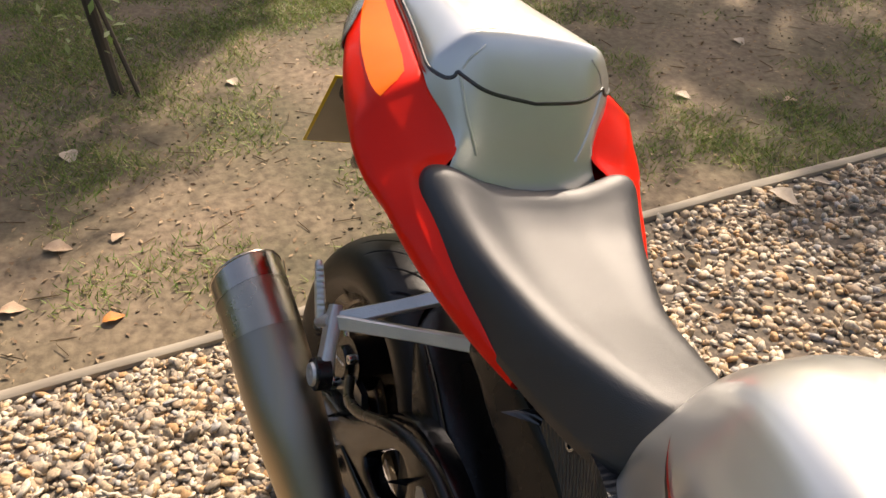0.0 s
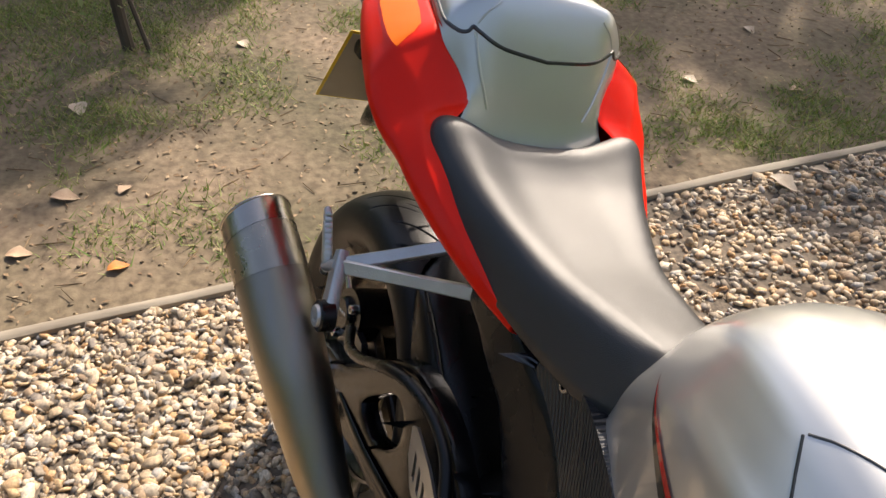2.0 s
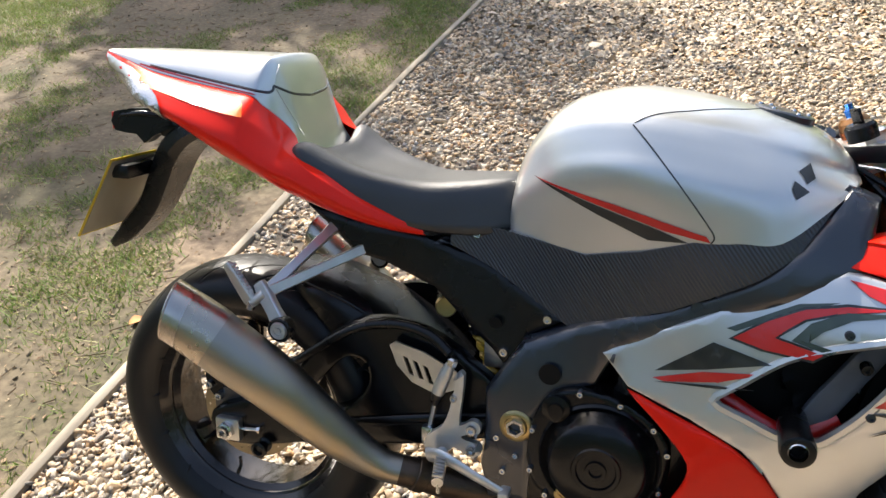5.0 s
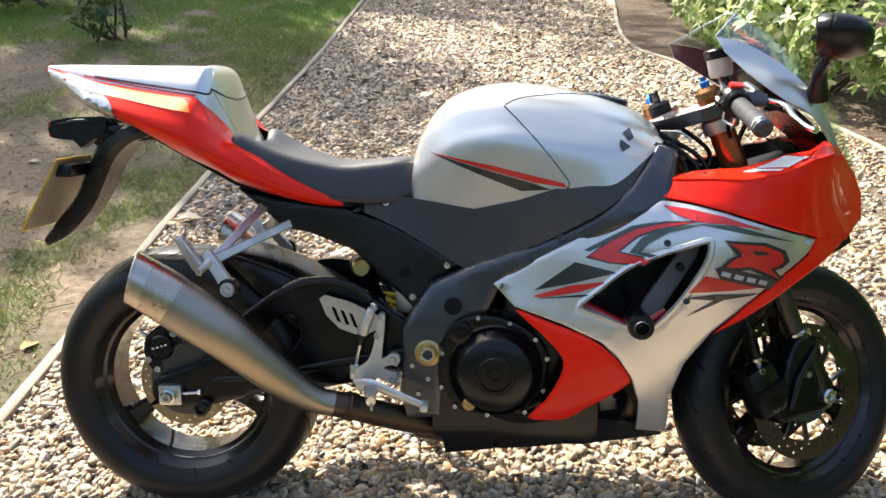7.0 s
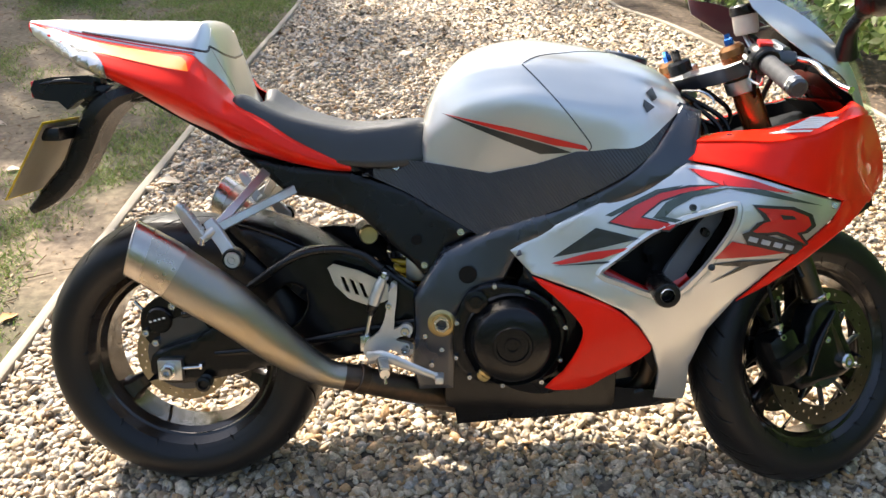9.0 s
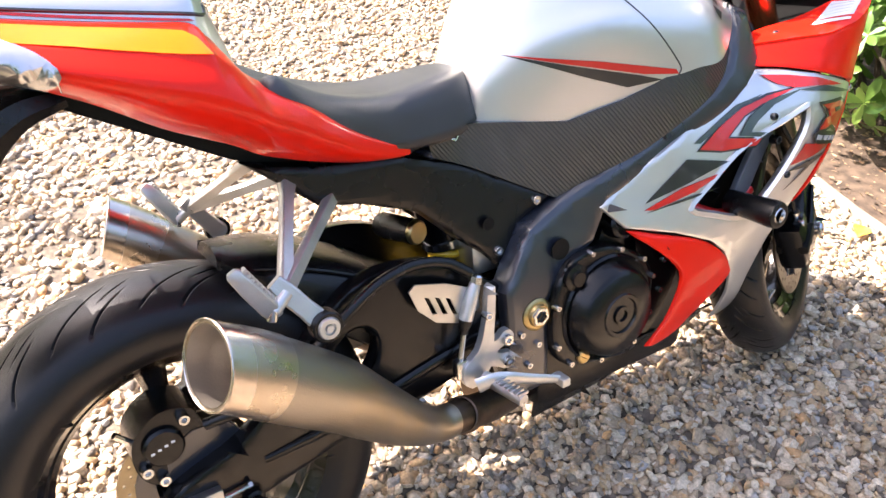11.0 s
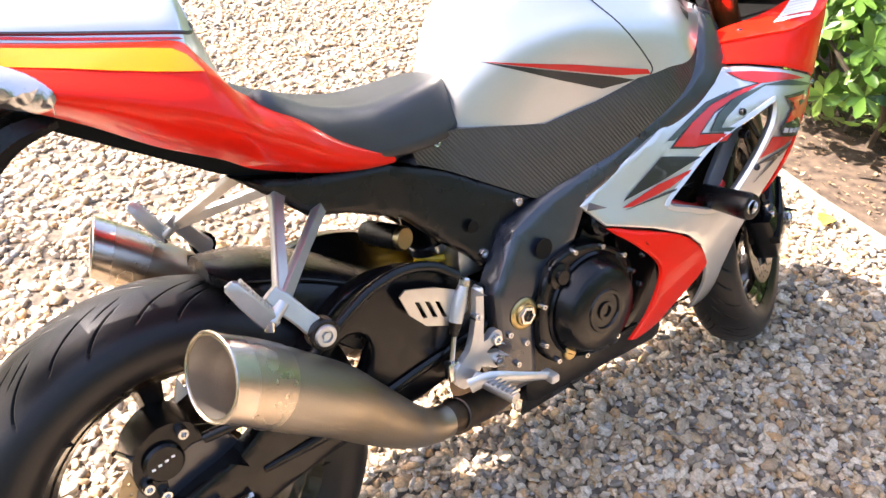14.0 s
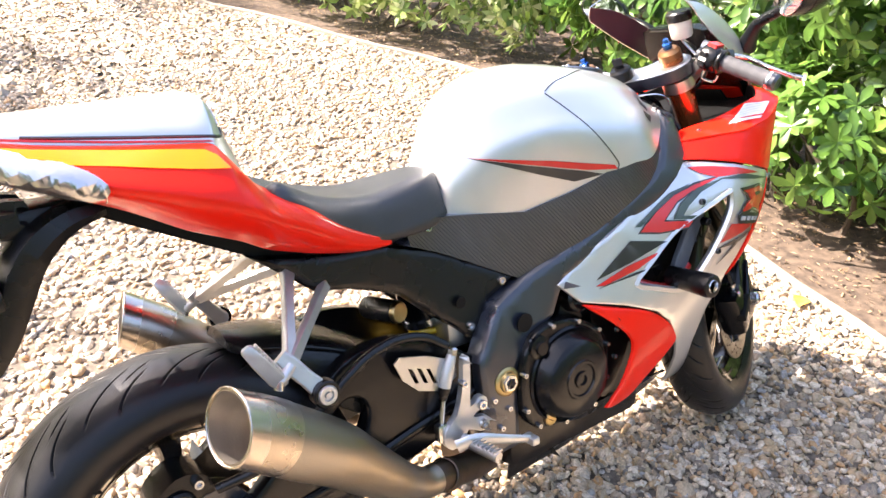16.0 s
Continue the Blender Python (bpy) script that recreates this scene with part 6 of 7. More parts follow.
# twin megaphone silencers and link pipes
for hand in (-1, 1):
    inset = 0.03 if hand > 0 else 0
    path = [(0.014, 0.304, 0.627), (0.066, 0.290, 0.589), (0.124, 0.274, 0.541), (0.180, 0.259, 0.495), (0.229, 0.241, 0.444), (0.281, 0.223, 0.391), (0.323, 0.207, 0.353), (0.362, 0.196, 0.328), (0.392, 0.188, 0.319)]
    rad = [0.0505, 0.0530, 0.0535, 0.0510, 0.0465, 0.0400, 0.0340, 0.0290, 0.0285]
    rows_ = catmull([(p[0], p[1] - inset * (0.45 - p[0]) / 0.45, p[2], q) for p, q in zip(path, rad)], 6)

    def shell(a, b, grow=0.0):
        rings = []
        for k in range(a, b):
            q = rows_[k]
            t = Vector(rows_[min(k + 1, len(rows_) - 1)][:3] - rows_[max(k - 1, 0)][:3]).normalized()
            u = t.cross(Vector((0, 0, 1))).normalized()
            v = t.cross(u)
            cut = 0.32 * max(1 - k / 11, 0)     # the mouth is cut upright, not square to the pipe
            up = -1 if v.z < 0 else 1
            rings.append([Vector(q[:3]) + float(q[3] + grow) * (math.cos(w) * u + math.sin(w) * (v - up * cut * t)) for w in (2 * math.pi * s / 40 for s in range(40))])
        return rings
    outer, inner = shell(0, len(rows_)), shell(0, 14, -0.0035)
    bm = loft(list(reversed(inner)) + outer, caps=False)
    sil = part("silencer", bm if hand > 0 else flip(bm), TITAN, bike, "brushed titanium megaphone silencer")
    for a, b, mt, gr in ((0, 4, TITAN_END, 0.0018), (3, 9, TITAN_MID, 0.0011)):
        rr = loft(shell(a, b, gr), caps=False)
        part("silencer_band", rr if hand > 0 else flip(rr), mt, sil, "polished end band")
    lip = shell(0, 1, 0.0010)[0]
    rr = sweep(lip + lip[:2], 0.0021, 8, 1)
    part("mouth_ring", rr if hand > 0 else flip(rr), TITAN_END, sil)
    rr = loft(shell(0, 5, -0.0042) + shell(5, 9, -0.0075), caps=False)
    part("core_pipe", rr if hand > 0 else flip(rr), SLEEVE, sil, "bright inner sleeve")
    rr = loft(shell(9, 13, -0.013), caps=True)
    part("core_end", rr if hand > 0 else flip(rr), BURNT, sil)
    part("link_pipe", sweep([(0.384, hand * 0.190, 0.321), (0.43, hand * 0.174, 0.306), (0.50, hand * 0.14, 0.275), (0.58, hand * 0.09, 0.24), (0.66, hand * 0.05, 0.22)], [0.0285, 0.0285, 0.029, 0.03, 0.03], 24, 6), BURNT, bike, "heat-stained link pipe")
    q = Vector((0.425, hand * 0.176, 0.308))
    part("pipe_clamp", turn([(0.0295, -0.012), (0.032, -0.010), (0.032, 0.010), (0.0295, 0.012)], q, (0.07, -hand * 0.04, -0.04), 28, True), BURNT, bike)
    # passenger footrest hanger
    J, P2, PV, TIP = Vector((0.147, hand * 0.216, 0.644)), Vector((0.188, hand * 0.231, 0.588)), Vector((0.124, hand * 0.224, 0.626)), Vector((0.080, hand * 0.227, 0.697))
    A, B = Vector((0.226, hand * 0.068, 0.745)), Vector((0.307, hand * 0.060, 0.714))
    hang = part("footrest_hanger", strap([A, A.lerp(J, 0.15), A.lerp(J, 0.5), J], [0.014, 0.0100, 0.0092, 0.0105], 0.80, (0, 1, 0)), CAST, bike, "cast alloy passenger footrest hanger", 30)
    part("hanger_strut", strap([B, B.lerp(J, 0.15), B.lerp(J, 0.5), J], [0.014, 0.0100, 0.0092, 0.0105], 0.80, (0, 1, 0)), CAST, hang, "", 30)
    part("hanger_web", strap([A.lerp(J, 0.80) * 0.5 + B.lerp(J, 0.80) * 0.5, J], [0.005, 0.012], 0.4, (0, 1, 0)), CAST, hang, "", 30)
    part("hanger_boss", strap([J + (J - P2) * 0.30, J, J.lerp(P2, 0.5), P2], [0.011, 0.0145, 0.0135, 0.016], 0.62, (0, 1, 0)), CAST, hang, "", 30)
    part("peg_lug", sweep([J, J.lerp(PV, 0.6), PV], [0.013, 0.012, 0.011], 12, 3, 0.8), CAST, hang)
    part("mount_boss", turn([(0.0160, -0.014), (0.0160, 0.010), (0.0145, 0.013), (0.009, 0.013), (0.0085, 0.009), (0.0055, 0.009), (0.005, 0.013), (0.0005, 0.013)], P2 + Vector((0, hand * 0.006, 0)), (0, hand, 0), 28), CAST, hang)
    part("rubber_bush", turn([(0.0165, -0.012), (0.0225, -0.012), (0.0225, 0.007), (0.0205, 0.009), (0.0165, 0.009)], P2 + Vector((0, hand * 0.006, 0)), (0, hand, 0), 28, True), PLASTIC, hang, "black rubber bush")
    side_ = Vector((-0.2, hand * 0.95, -0.13)).normalized()
    peg = part("passenger_footrest", strap([PV - (TIP - PV) * 0.10, PV.lerp(TIP, 0.1), PV.lerp(TIP, 0.6), PV.lerp(TIP, 0.94), TIP], [0.010, 0.0135, 0.0125, 0.010, 0.006], 0.52, side_), CAST, bike, "folded alloy passenger footrest")
    wide = (TIP - PV).normalized().cross(side_).normalized()
    if wide.x < 0:
        wide = -wide
    for k in range(8):
        c = PV.lerp(TIP, 0.22 + 0.095 * k) + wide * 0.0130
        part("peg_tooth", beam(c - side_ * 0.005, c + side_ * 0.005, 0.005, 0.006, 0.001, (TIP - PV).normalized()), CAST, peg)
    part("peg_pivot", turn([(0.008, -0.012), (0.008, 0.012), (0.005, 0.014), (0.0005, 0.014)], PV, (0.3, 0, 1), 16), STEEL, hang)

    # rider footrest plate, heel guard, pedal
    heel = part("heel_guard", panel([(0.360, 0.547), (0.372, 0.556), (0.427, 0.541), (0.488, 0.511), (0.488, 0.478), (0.451, 0.462), (0.403, 0.480), (0.374, 0.510)], level(0.152), 0.004,
                tuple([[(x0, z0), (x0 + 0.009, z0 - 0.004), (x0 + 0.021, z0 - 0.036), (x0 + 0.012, z0 - 0.034)] for x0, z0 in ((0.386, 0.530), (0.405, 0.524), (0.424, 0.517))]), hand=hand), ALLOY, bike, "slotted alloy heel guard")
    bolt((0.466, hand * 0.153, 0.494), (0, hand, 0), 0.009, STEEL, heel)
    brk = part("footrest_bracket", panel([(0.507, 0.517), (0.494, 0.518), (0.489, 0.485), (0.481, 0.447), (0.467, 0.412), (0.440, 0.390), (0.434, 0.366), (0.449, 0.347), (0.472, 0.352), (0.490, 0.374), (0.516, 0.360), (0.534, 0.360), (0.540, 0.374), (0.534, 0.386), (0.512, 0.391), (0.503, 0.397), (0.517, 0.404), (0.534, 0.405), (0.539, 0.418), (0.532, 0.429), (0.519, 0.430), (0.499, 0.418), (0.504, 0.469)], level(0.172), 0.014, smooth=2, hand=hand), CAST, bike, "cast alloy footrest bracket")
    bolt((0.523, hand * 0.172, 0.415), (0, hand, 0), 0.010, STEEL, brk, 0.009)
    bolt((0.523, hand * 0.172, 0.374), (0, hand, 0), 0.010, STEEL, brk, 0.009)
    bolt((0.489, hand * 0.172, 0.470), (0, hand, 0), 0.007, STEEL, brk, 0.006)
    part("pedal", sweep([(0.448, hand * 0.190, 0.362), (0.482, hand * 0.205, 0.370), (0.545, hand * 0.216, 0.349), (0.592, hand * 0.222, 0.333)], [0.015, 0.013, 0.010, 0.008], 12, 5, 0.5, (0, 1, 0)), CAST, bike, "alloy brake pedal" if hand < 0 else "alloy gear lever")
    part("pedal_tip", block((0.588, hand * 0.206, 0.322), (0.606, hand * 0.238, 0.338), 0.004), CAST, bike)
    rest = part("rider_footrest", sweep([(0.470, hand * 0.18, 0.365), (0.478, hand * 0.215, 0.360), (0.488, hand * 0.262, 0.354)], [0.012, 0.0115, 0.0105], 12, 3), ALLOY, bike, "knurled alloy rider footrest")
    for k in range(7):
        c = Vector((0.477, hand * 0.205, 0.372)).lerp(Vector((0.488, hand * 0.260, 0.366)), k / 6)
        part("peg_tooth", block(c - Vector((0.010, 0.002, 0.002)), c + Vector((0.010, 0.002, 0.003)), 0.0008), ALLOY, rest)
    part("feeler", sweep([(0.488, hand * 0.258, 0.350), (0.489, hand * 0.259, 0.333)], 0.004, 8, 1), STEEL, rest)
    part("brake_cylinder", sweep([(0.478, hand * 0.158, 0.528), (0.468, hand * 0.158, 0.505), (0.455, hand * 0.158, 0.470)], [0.009, 0.012, 0.012], 16, 3), CAST, bike, "alloy brake master cylinder" if hand < 0 else "")
    part("banjo_bolt", turn([(0.010, 0), (0.010, 0.012), (0.006, 0.015), (0.0005, 0.015)], (0.479, hand * 0.158, 0.527), (0.3, 0, 1), 6), STEEL, bike)
    part("rubber_boot", sweep([(0.455, hand * 0.158, 0.470), (0.452, hand * 0.158, 0.458), (0.449, hand * 0.158, 0.446)], [0.012, 0.010, 0.007], 14, 2), PLASTIC, bike)
    part("push_rod", sweep([(0.449, hand * 0.158, 0.446), (0.438, hand * 0.158, 0.395)], 0.0045, 8, 1), STEEL, bike)
    part("rod_end", block((0.426, hand * 0.150, 0.366), (0.448, hand * 0.168, 0.402), 0.004), STEEL, bike)

# side stand, on the far side
part("side_stand", sweep([(0.60, 0.10, 0.24), (0.56, 0.17, 0.15), (0.52, 0.225, 0.082)], [0.013, 0.012, 0.011], 12, 3), SATIN, bike, "black side stand")
part("stand_foot", block((0.49, 0.200, 0.066), (0.56, 0.262, 0.080), 0.004, None), SATIN, bike)

# ---- plants ----
def leaf_material(name, tones, rough=0.36, glow=0.3):
    """Leaves: each with its own tone, glossy above, light showing through."""
    m = bpy.data.materials.new(name)
    m.use_nodes = True
    t = m.node_tree
    b = t.nodes["Principled BSDF"]
    b.inputs["Roughness"].default_value = rough
    g = t.nodes.new("ShaderNodeNewGeometry")
    rp = t.nodes.new("ShaderNodeValToRGB")
    while len(rp.color_ramp.elements) < len(tones):
        rp.color_ramp.elements.new(0.5)
    for k, (e, c) in enumerate(zip(rp.color_ramp.elements, tones)):
        e.position, e.color = k / (len(tones) - 1), (*c, 1)
    n = t.nodes.new("ShaderNodeTexNoise")
    n.inputs["Scale"].default_value = 30
    co = t.nodes.new("ShaderNodeTexCoord")
    mx = t.nodes.new("ShaderNodeMix")
    mx.data_type, mx.blend_type = "RGBA", "MULTIPLY"
    mx.inputs[0].default_value = 0.5
    mr = t.nodes.new("ShaderNodeMapRange")
    mr.inputs[3].default_value, mr.inputs[4].default_value = 0.5, 1.5
    t.links.new(co.outputs["Object"], n.inputs["Vector"])
    t.links.new(n.outputs["Fac"], mr.inputs[0])
    t.links.new(g.outputs["Random Per Island"], rp.inputs[0])
    t.links.new(rp.outputs[0], mx.inputs[6])
    t.links.new(mr.outputs[0], mx.inputs[7])
    t.links.new(mx.outputs[2], b.inputs["Base Color"])
    tr = t.nodes.new("ShaderNodeBsdfTranslucent")
    ms = t.nodes.new("ShaderNodeMixShader")
    ms.inputs[0].default_value = glow
    out = t.nodes["Material Output"]
    t.links.new(mx.outputs[2], tr.inputs["Color"])
    t.links.new(b.outputs[0], ms.inputs[1])
    t.links.new(tr.outputs[0], ms.inputs[2])
    t.links.new(ms.outputs[0], out.inputs["Surface"])
    return m


LAUREL = leaf_material("laurel_leaf", [(0.032, 0.08, 0.012), (0.058, 0.135, 0.021), (0.10, 0.20, 0.035), (0.21, 0.33, 0.066)], 0.30, 0.30)
PALE = leaf_material("pale_shrub_leaf", [(0.10, 0.18, 0.045), (0.24, 0.34, 0.09), (0.38, 0.45, 0.18), (0.55, 0.58, 0.34)], 0.40, 0.36)
TREE = leaf_material("tree_leaf", [(0.03, 0.07, 0.014), (0.05, 0.11, 0.02), (0.08, 0.14, 0.03)], 0.5, 0.3)
GRASS = leaf_material("grass_blade", [(0.09, 0.17, 0.024), (0.15, 0.23, 0.04), (0.22, 0.26, 0.065), (0.36, 0.31, 0.14)], 0.6, 0.3)
LUSH = leaf_material("lawn_blade", [(0.10, 0.20, 0.025), (0.15, 0.27, 0.04), (0.22, 0.33, 0.06)], 0.6, 0.35)
DEAD = leaf_material("dead_leaf", [(0.24, 0.15, 0.08), (0.34, 0.24, 0.14), (0.17, 0.095, 0.05), (0.42, 0.32, 0.20)], 0.8, 0.15)
BARK = material("bark", (0.11, 0.085, 0.06), 0.9, 0, 0, 0, 9, 1.0, 40, second=(0.05, 0.04, 0.03), stretch=(1, 1, 0.25))
LEAF_V = np.array([(0, 0, 0), (0.28, -0.11, 0.03), (0.28, 0, 0.0), (0.28, 0.11, 0.03), (0.62, -0.20, 0.03), (0.62, 0, -0.015), (0.62, 0.20, 0.03), (0.88, -0.13, -0.015), (0.88, 0, -0.05), (0.88, 0.13, -0.015), (1, 0, -0.09)])
LEAF_F = np.array([(0, 1, 2), (0, 2, 3), (1, 4, 5), (1, 5, 2), (2, 5, 6), (2, 6, 3), (4, 7, 8), (4, 8, 5), (5, 8, 9), (5, 9, 6), (7, 10, 8), (8, 10, 9)])
LOW_V = np.array([(0, 0, 0), (0.5, -0.21, 0.03), (0.55, 0, -0.01), (0.5, 0.21, 0.03), (1, 0, -0.06)])
LOW_F = np.array([(0, 1, 2), (0, 2, 3), (1, 4, 2), (2, 4, 3)])


def leaf_cloud(at, ahead, size, up=None, low=True):
    """Vertices of many leaves: places, the way each points, and its length."""
    n = len(at)
    f = ahead / np.linalg.norm(ahead, axis=1, keepdims=True)
    ref = np.tile((0.0, 0.0, 1.0), (n, 1)) + rng.normal(0, 0.35, (n, 3)) if up is None else up
    s = np.cross(ref, f)
    s /= np.linalg.norm(s, axis=1, keepdims=True) + 1e-9
    u = np.cross(f, s)
    lv, lf = (LOW_V, LOW_F) if low else (LEAF_V, LEAF_F)
    v = lv[None] * size[:, None, None]
    pts = at[:, None] + v[..., :1] * f[:, None] + v[..., 1:2] * s[:, None] + v[..., 2:] * u[:, None]
    return pts.reshape(-1, 3), (lf[None] + (np.arange(n) * len(lv))[:, None, None]).reshape(-1, 3)


def whorls(centre, radius, count, leaf, per=7, squash=0.8):
    """Rosettes of leaves over the skin and inside of a clump."""
    d = rng.normal(0, 1, (count, 3))
    d /= np.linalg.norm(d, axis=1, keepdims=True)
    r = radius * rng.uniform(0.55, 1.08, count) ** 0.7
    tip = np.array(centre) + d * r[:, None] * (1, 1, squash)
    tip[:, 2] = np.maximum(tip[:, 2], 0.10)
    axis_ = d + (0, 0, 0.5) + rng.normal(0, 0.25, (count, 3))
    axis_ /= np.linalg.norm(axis_, axis=1, keepdims=True)
    a = np.cross(axis_, rng.normal(0, 1, (count, 3)))
    a /= np.linalg.norm(a, axis=1, keepdims=True)
    b = np.cross(axis_, a)
    ang = np.linspace(0, 2 * np.pi, per, endpoint=False)[None] + rng.uniform(0, 6, (count, 1)) + rng.normal(0, 0.2, (count, per))
    out_ = np.cos(ang)[..., None] * a[:, None] + np.sin(ang)[..., None] * b[:, None]
    lift = rng.uniform(-0.25, 0.6, (count, per, 1))
    ahead = out_ + lift * axis_[:, None]
    at = np.repeat(tip[:, None], per, 1)
    size = leaf * rng.uniform(0.6, 1.15, (count, per))
    up = np.repeat(axis_[:, None], per, 1)
    return at.reshape(-1, 3), ahead.reshape(-1, 3), size.ravel(), up.reshape(-1, 3)


def shrub(name, label, clumps, leaf, mat, density=130, singles=0):
    """Stems from the ground to each clump, joined foliage, and single leaves on the side towards the drive."""
    base = np.mean([c[0] for c in clumps], 0)
    bm = bmesh.new()
    for (x, y, z), r in clumps:
        for k in range(3):
            tip = (x + rng.normal(0, r * 0.4), y + rng.normal(0, r * 0.4), max(z + r * rng.uniform(-0.2, 0.7), 0.15))
            foot = (x * 0.6 + base[0] * 0.4 + rng.normal(0, 0.08), y * 0.6 + base[1] * 0.4 + rng.normal(0, 0.08), -0.02)
            mid = ((tip[0] + foot[0]) / 2 + rng.normal(0, 0.05), (tip[1] + foot[1]) / 2 + rng.normal(0, 0.05), tip[2] * 0.5)
            s = sweep([foot, mid, tip], [0.014, 0.010, 0.004], 6, 3)
            me = bpy.data.meshes.new("stem")
            s.to_mesh(me)
            bm.from_mesh(me)
            s.free()
            bpy.data.meshes.remove(me)
    top = tagged(part(name, bm, BARK, None), label, "shrub")
    parts_ = [whorls(c, r, int(density * r * r / 0.2), leaf) for c, r in clumps]
    at, ahead, size, up = (np.concatenate(q) for q in zip(*parts_))
    keep = np.ones(len(at), bool)
    if singles:
        d = np.linalg.norm(at - np.array((1.6, 0.2, 0.9)), axis=1)
        near = np.argsort(d)[:singles]
        keep[near] = False
        me = bpy.data.meshes.new("leaf")
        me.from_pydata((LEAF_V * leaf).tolist(), [], LEAF_F.tolist())
        me.materials.append(mat)
        me.polygons.foreach_set("use_smooth", [True] * len(me.polygons))
        for k in near:
            f = Vector(ahead[k]).normalized()
            s = Vector(up[k]).cross(f).normalized()
            m = Matrix((f, s, f.cross(s))).transposed().to_4x4() @ Matrix.Scale(size[k] / leaf, 4)
            m.translation = at[k]
            ob = new("leaf", me)
            ob.parent = top
            ob.matrix_basis = m
    v, f = leaf_cloud(at[keep], ahead[keep], size[keep], up[keep], mat != LAUREL)
    ob = joined("foliage", v, f, mat)
    ob.parent = top
    tagged(ob, kind="stuff")
    return top


shrub("laurel_shrub", "glossy green evergreen shrub beside the drive",
      [((2.80, -0.40, 0.40), 0.38), ((2.70, -0.05, 0.36), 0.34), ((2.64, 0.50, 0.40), 0.34), ((2.74, 1.02, 0.42), 0.36), ((2.95, -0.55, 0.75), 0.55), ((2.98, 0.25, 0.55), 0.50), ((2.90, 0.55, 1.05), 0.55), ((3.05, 1.15, 0.75), 0.55), ((3.3, -0.1, 1.35), 0.65), ((3.5, 0.9, 1.5), 0.7), ((3.6, -0.7, 1.5), 0.7), ((3.8, 0.3, 0.8), 0.7)], 0.088, LAUREL, 190, 260)
shrub("laurel_shrub", "tall green evergreen shrub behind the drive edging",
      [((3.05, 1.75, 0.50), 0.45), ((3.10, 2.1, 0.80), 0.5), ((3.20, 2.5, 0.55), 0.5), ((3.5, 2.2, 1.35), 0.65), ((3.9, 2.9, 1.0), 0.7), ((4.1, 1.6, 1.2), 0.7), ((4.2, 2.4, 1.9), 0.7)], 0.095, LAUREL, 150)
shrub("pale_shrub", "pale dappled shrub overhanging the gravel",
      [((2.92, 2.85, 0.36), 0.36), ((2.68, 3.25, 0.38), 0.38), ((2.48, 3.70, 0.40), 0.38), ((3.0, 4.1, 1.0), 0.6), ((2.38, 4.2, 0.42), 0.40), ((2.48, 4.8, 0.48), 0.45), ((2.75, 5.1, 1.1), 0.65), ((2.45, 5.6, 0.6), 0.5), ((2.32, 4.6, 0.22), 0.25), ((2.36, 5.2, 0.24), 0.28), ((2.40, 5.75, 0.25), 0.30), ((3.4, 4.8, 1.6), 0.7)], 0.085, PALE, 150)
shrub("pale_shrub", "pale dappled shrub at the bend of the drive",
      [((2.38, 6.3, 0.26), 0.30), ((2.34, 6.9, 0.30), 0.32), ((2.45, 6.4, 0.6), 0.6), ((2.2, 7.3, 0.7), 0.65), ((3.0, 6.8, 1.3), 0.75), ((2.1, 8.4, 0.8), 0.7), ((2.9, 8.2, 1.4), 0.8), ((3.9, 6.0, 1.2), 0.8)], 0.085, PALE, 120)
shrub("young_fir", "small dark green plant at the lawn edge", [((-2.6, 5.1, 0.22), 0.24), ((-2.55, 5.15, 0.5), 0.2)], 0.05, TREE, 400)
shrub("dark_bush", "dark bush standing on the far lawn", [((-4.3, 6.6, 0.35), 0.4), ((-3.6, 6.9, 0.4), 0.4), ((-3.0, 7.6, 0.4), 0.4)], 0.07, TREE, 200)


def tree(name, label, foot, height, crown, count, leaf, girth=0.14, lean=(0, 0)):
    """Tapered trunk, limbs, and a crown of many separate leaves in uneven clumps."""
    x, y = foot
    top = Vector((x + lean[0], y + lean[1], height))
    rows = [(x, y, -0.05), (x + lean[0] * 0.3, y + lean[1] * 0.3, height * 0.35), (x + lean[0] * 0.7, y + lean[1] * 0.7, height * 0.7), tuple(top)]
    thing = new(name)
    tagged(thing, label, "tree")
    part("trunk", sweep(rows, [girth, girth * 0.8, girth * 0.5, girth * 0.15], 12, 5), BARK, thing)
    at = []
    for k in range(9):
        a, h = k * 2.4 + rng.uniform(0, 0.5), height * rng.uniform(0.45, 0.85)
        end = top + Vector((math.cos(a) * crown * rng.uniform(0.5, 0.95), math.sin(a) * crown * rng.uniform(0.5, 0.95), rng.uniform(-0.35, 0.25) * crown))
        u = h / height
        start = Vector((x + lean[0] * u, y + lean[1] * u, h))
        part("limb", sweep([start, start.lerp(end, 0.5) + Vector((0, 0, 0.15)), end], [girth * 0.35, girth * 0.2, girth * 0.06], 7, 4), BARK, thing)
        at.append(start.lerp(end, 0.6)), at.append(end)
    n = count // len(at)
    pts = np.concatenate([np.array(c) + rng.normal(0, crown * 0.145, (n, 3)) for c in at])
    v, f = leaf_cloud(pts, rng.normal(0, 1, pts.shape) + (0, 0, -0.3), leaf * rng.uniform(0.6, 1.2, len(pts)))
    ob = joined("crown", v, f, TREE)
    ob.parent = thing
    tagged(ob, kind="stuff")
    return thing


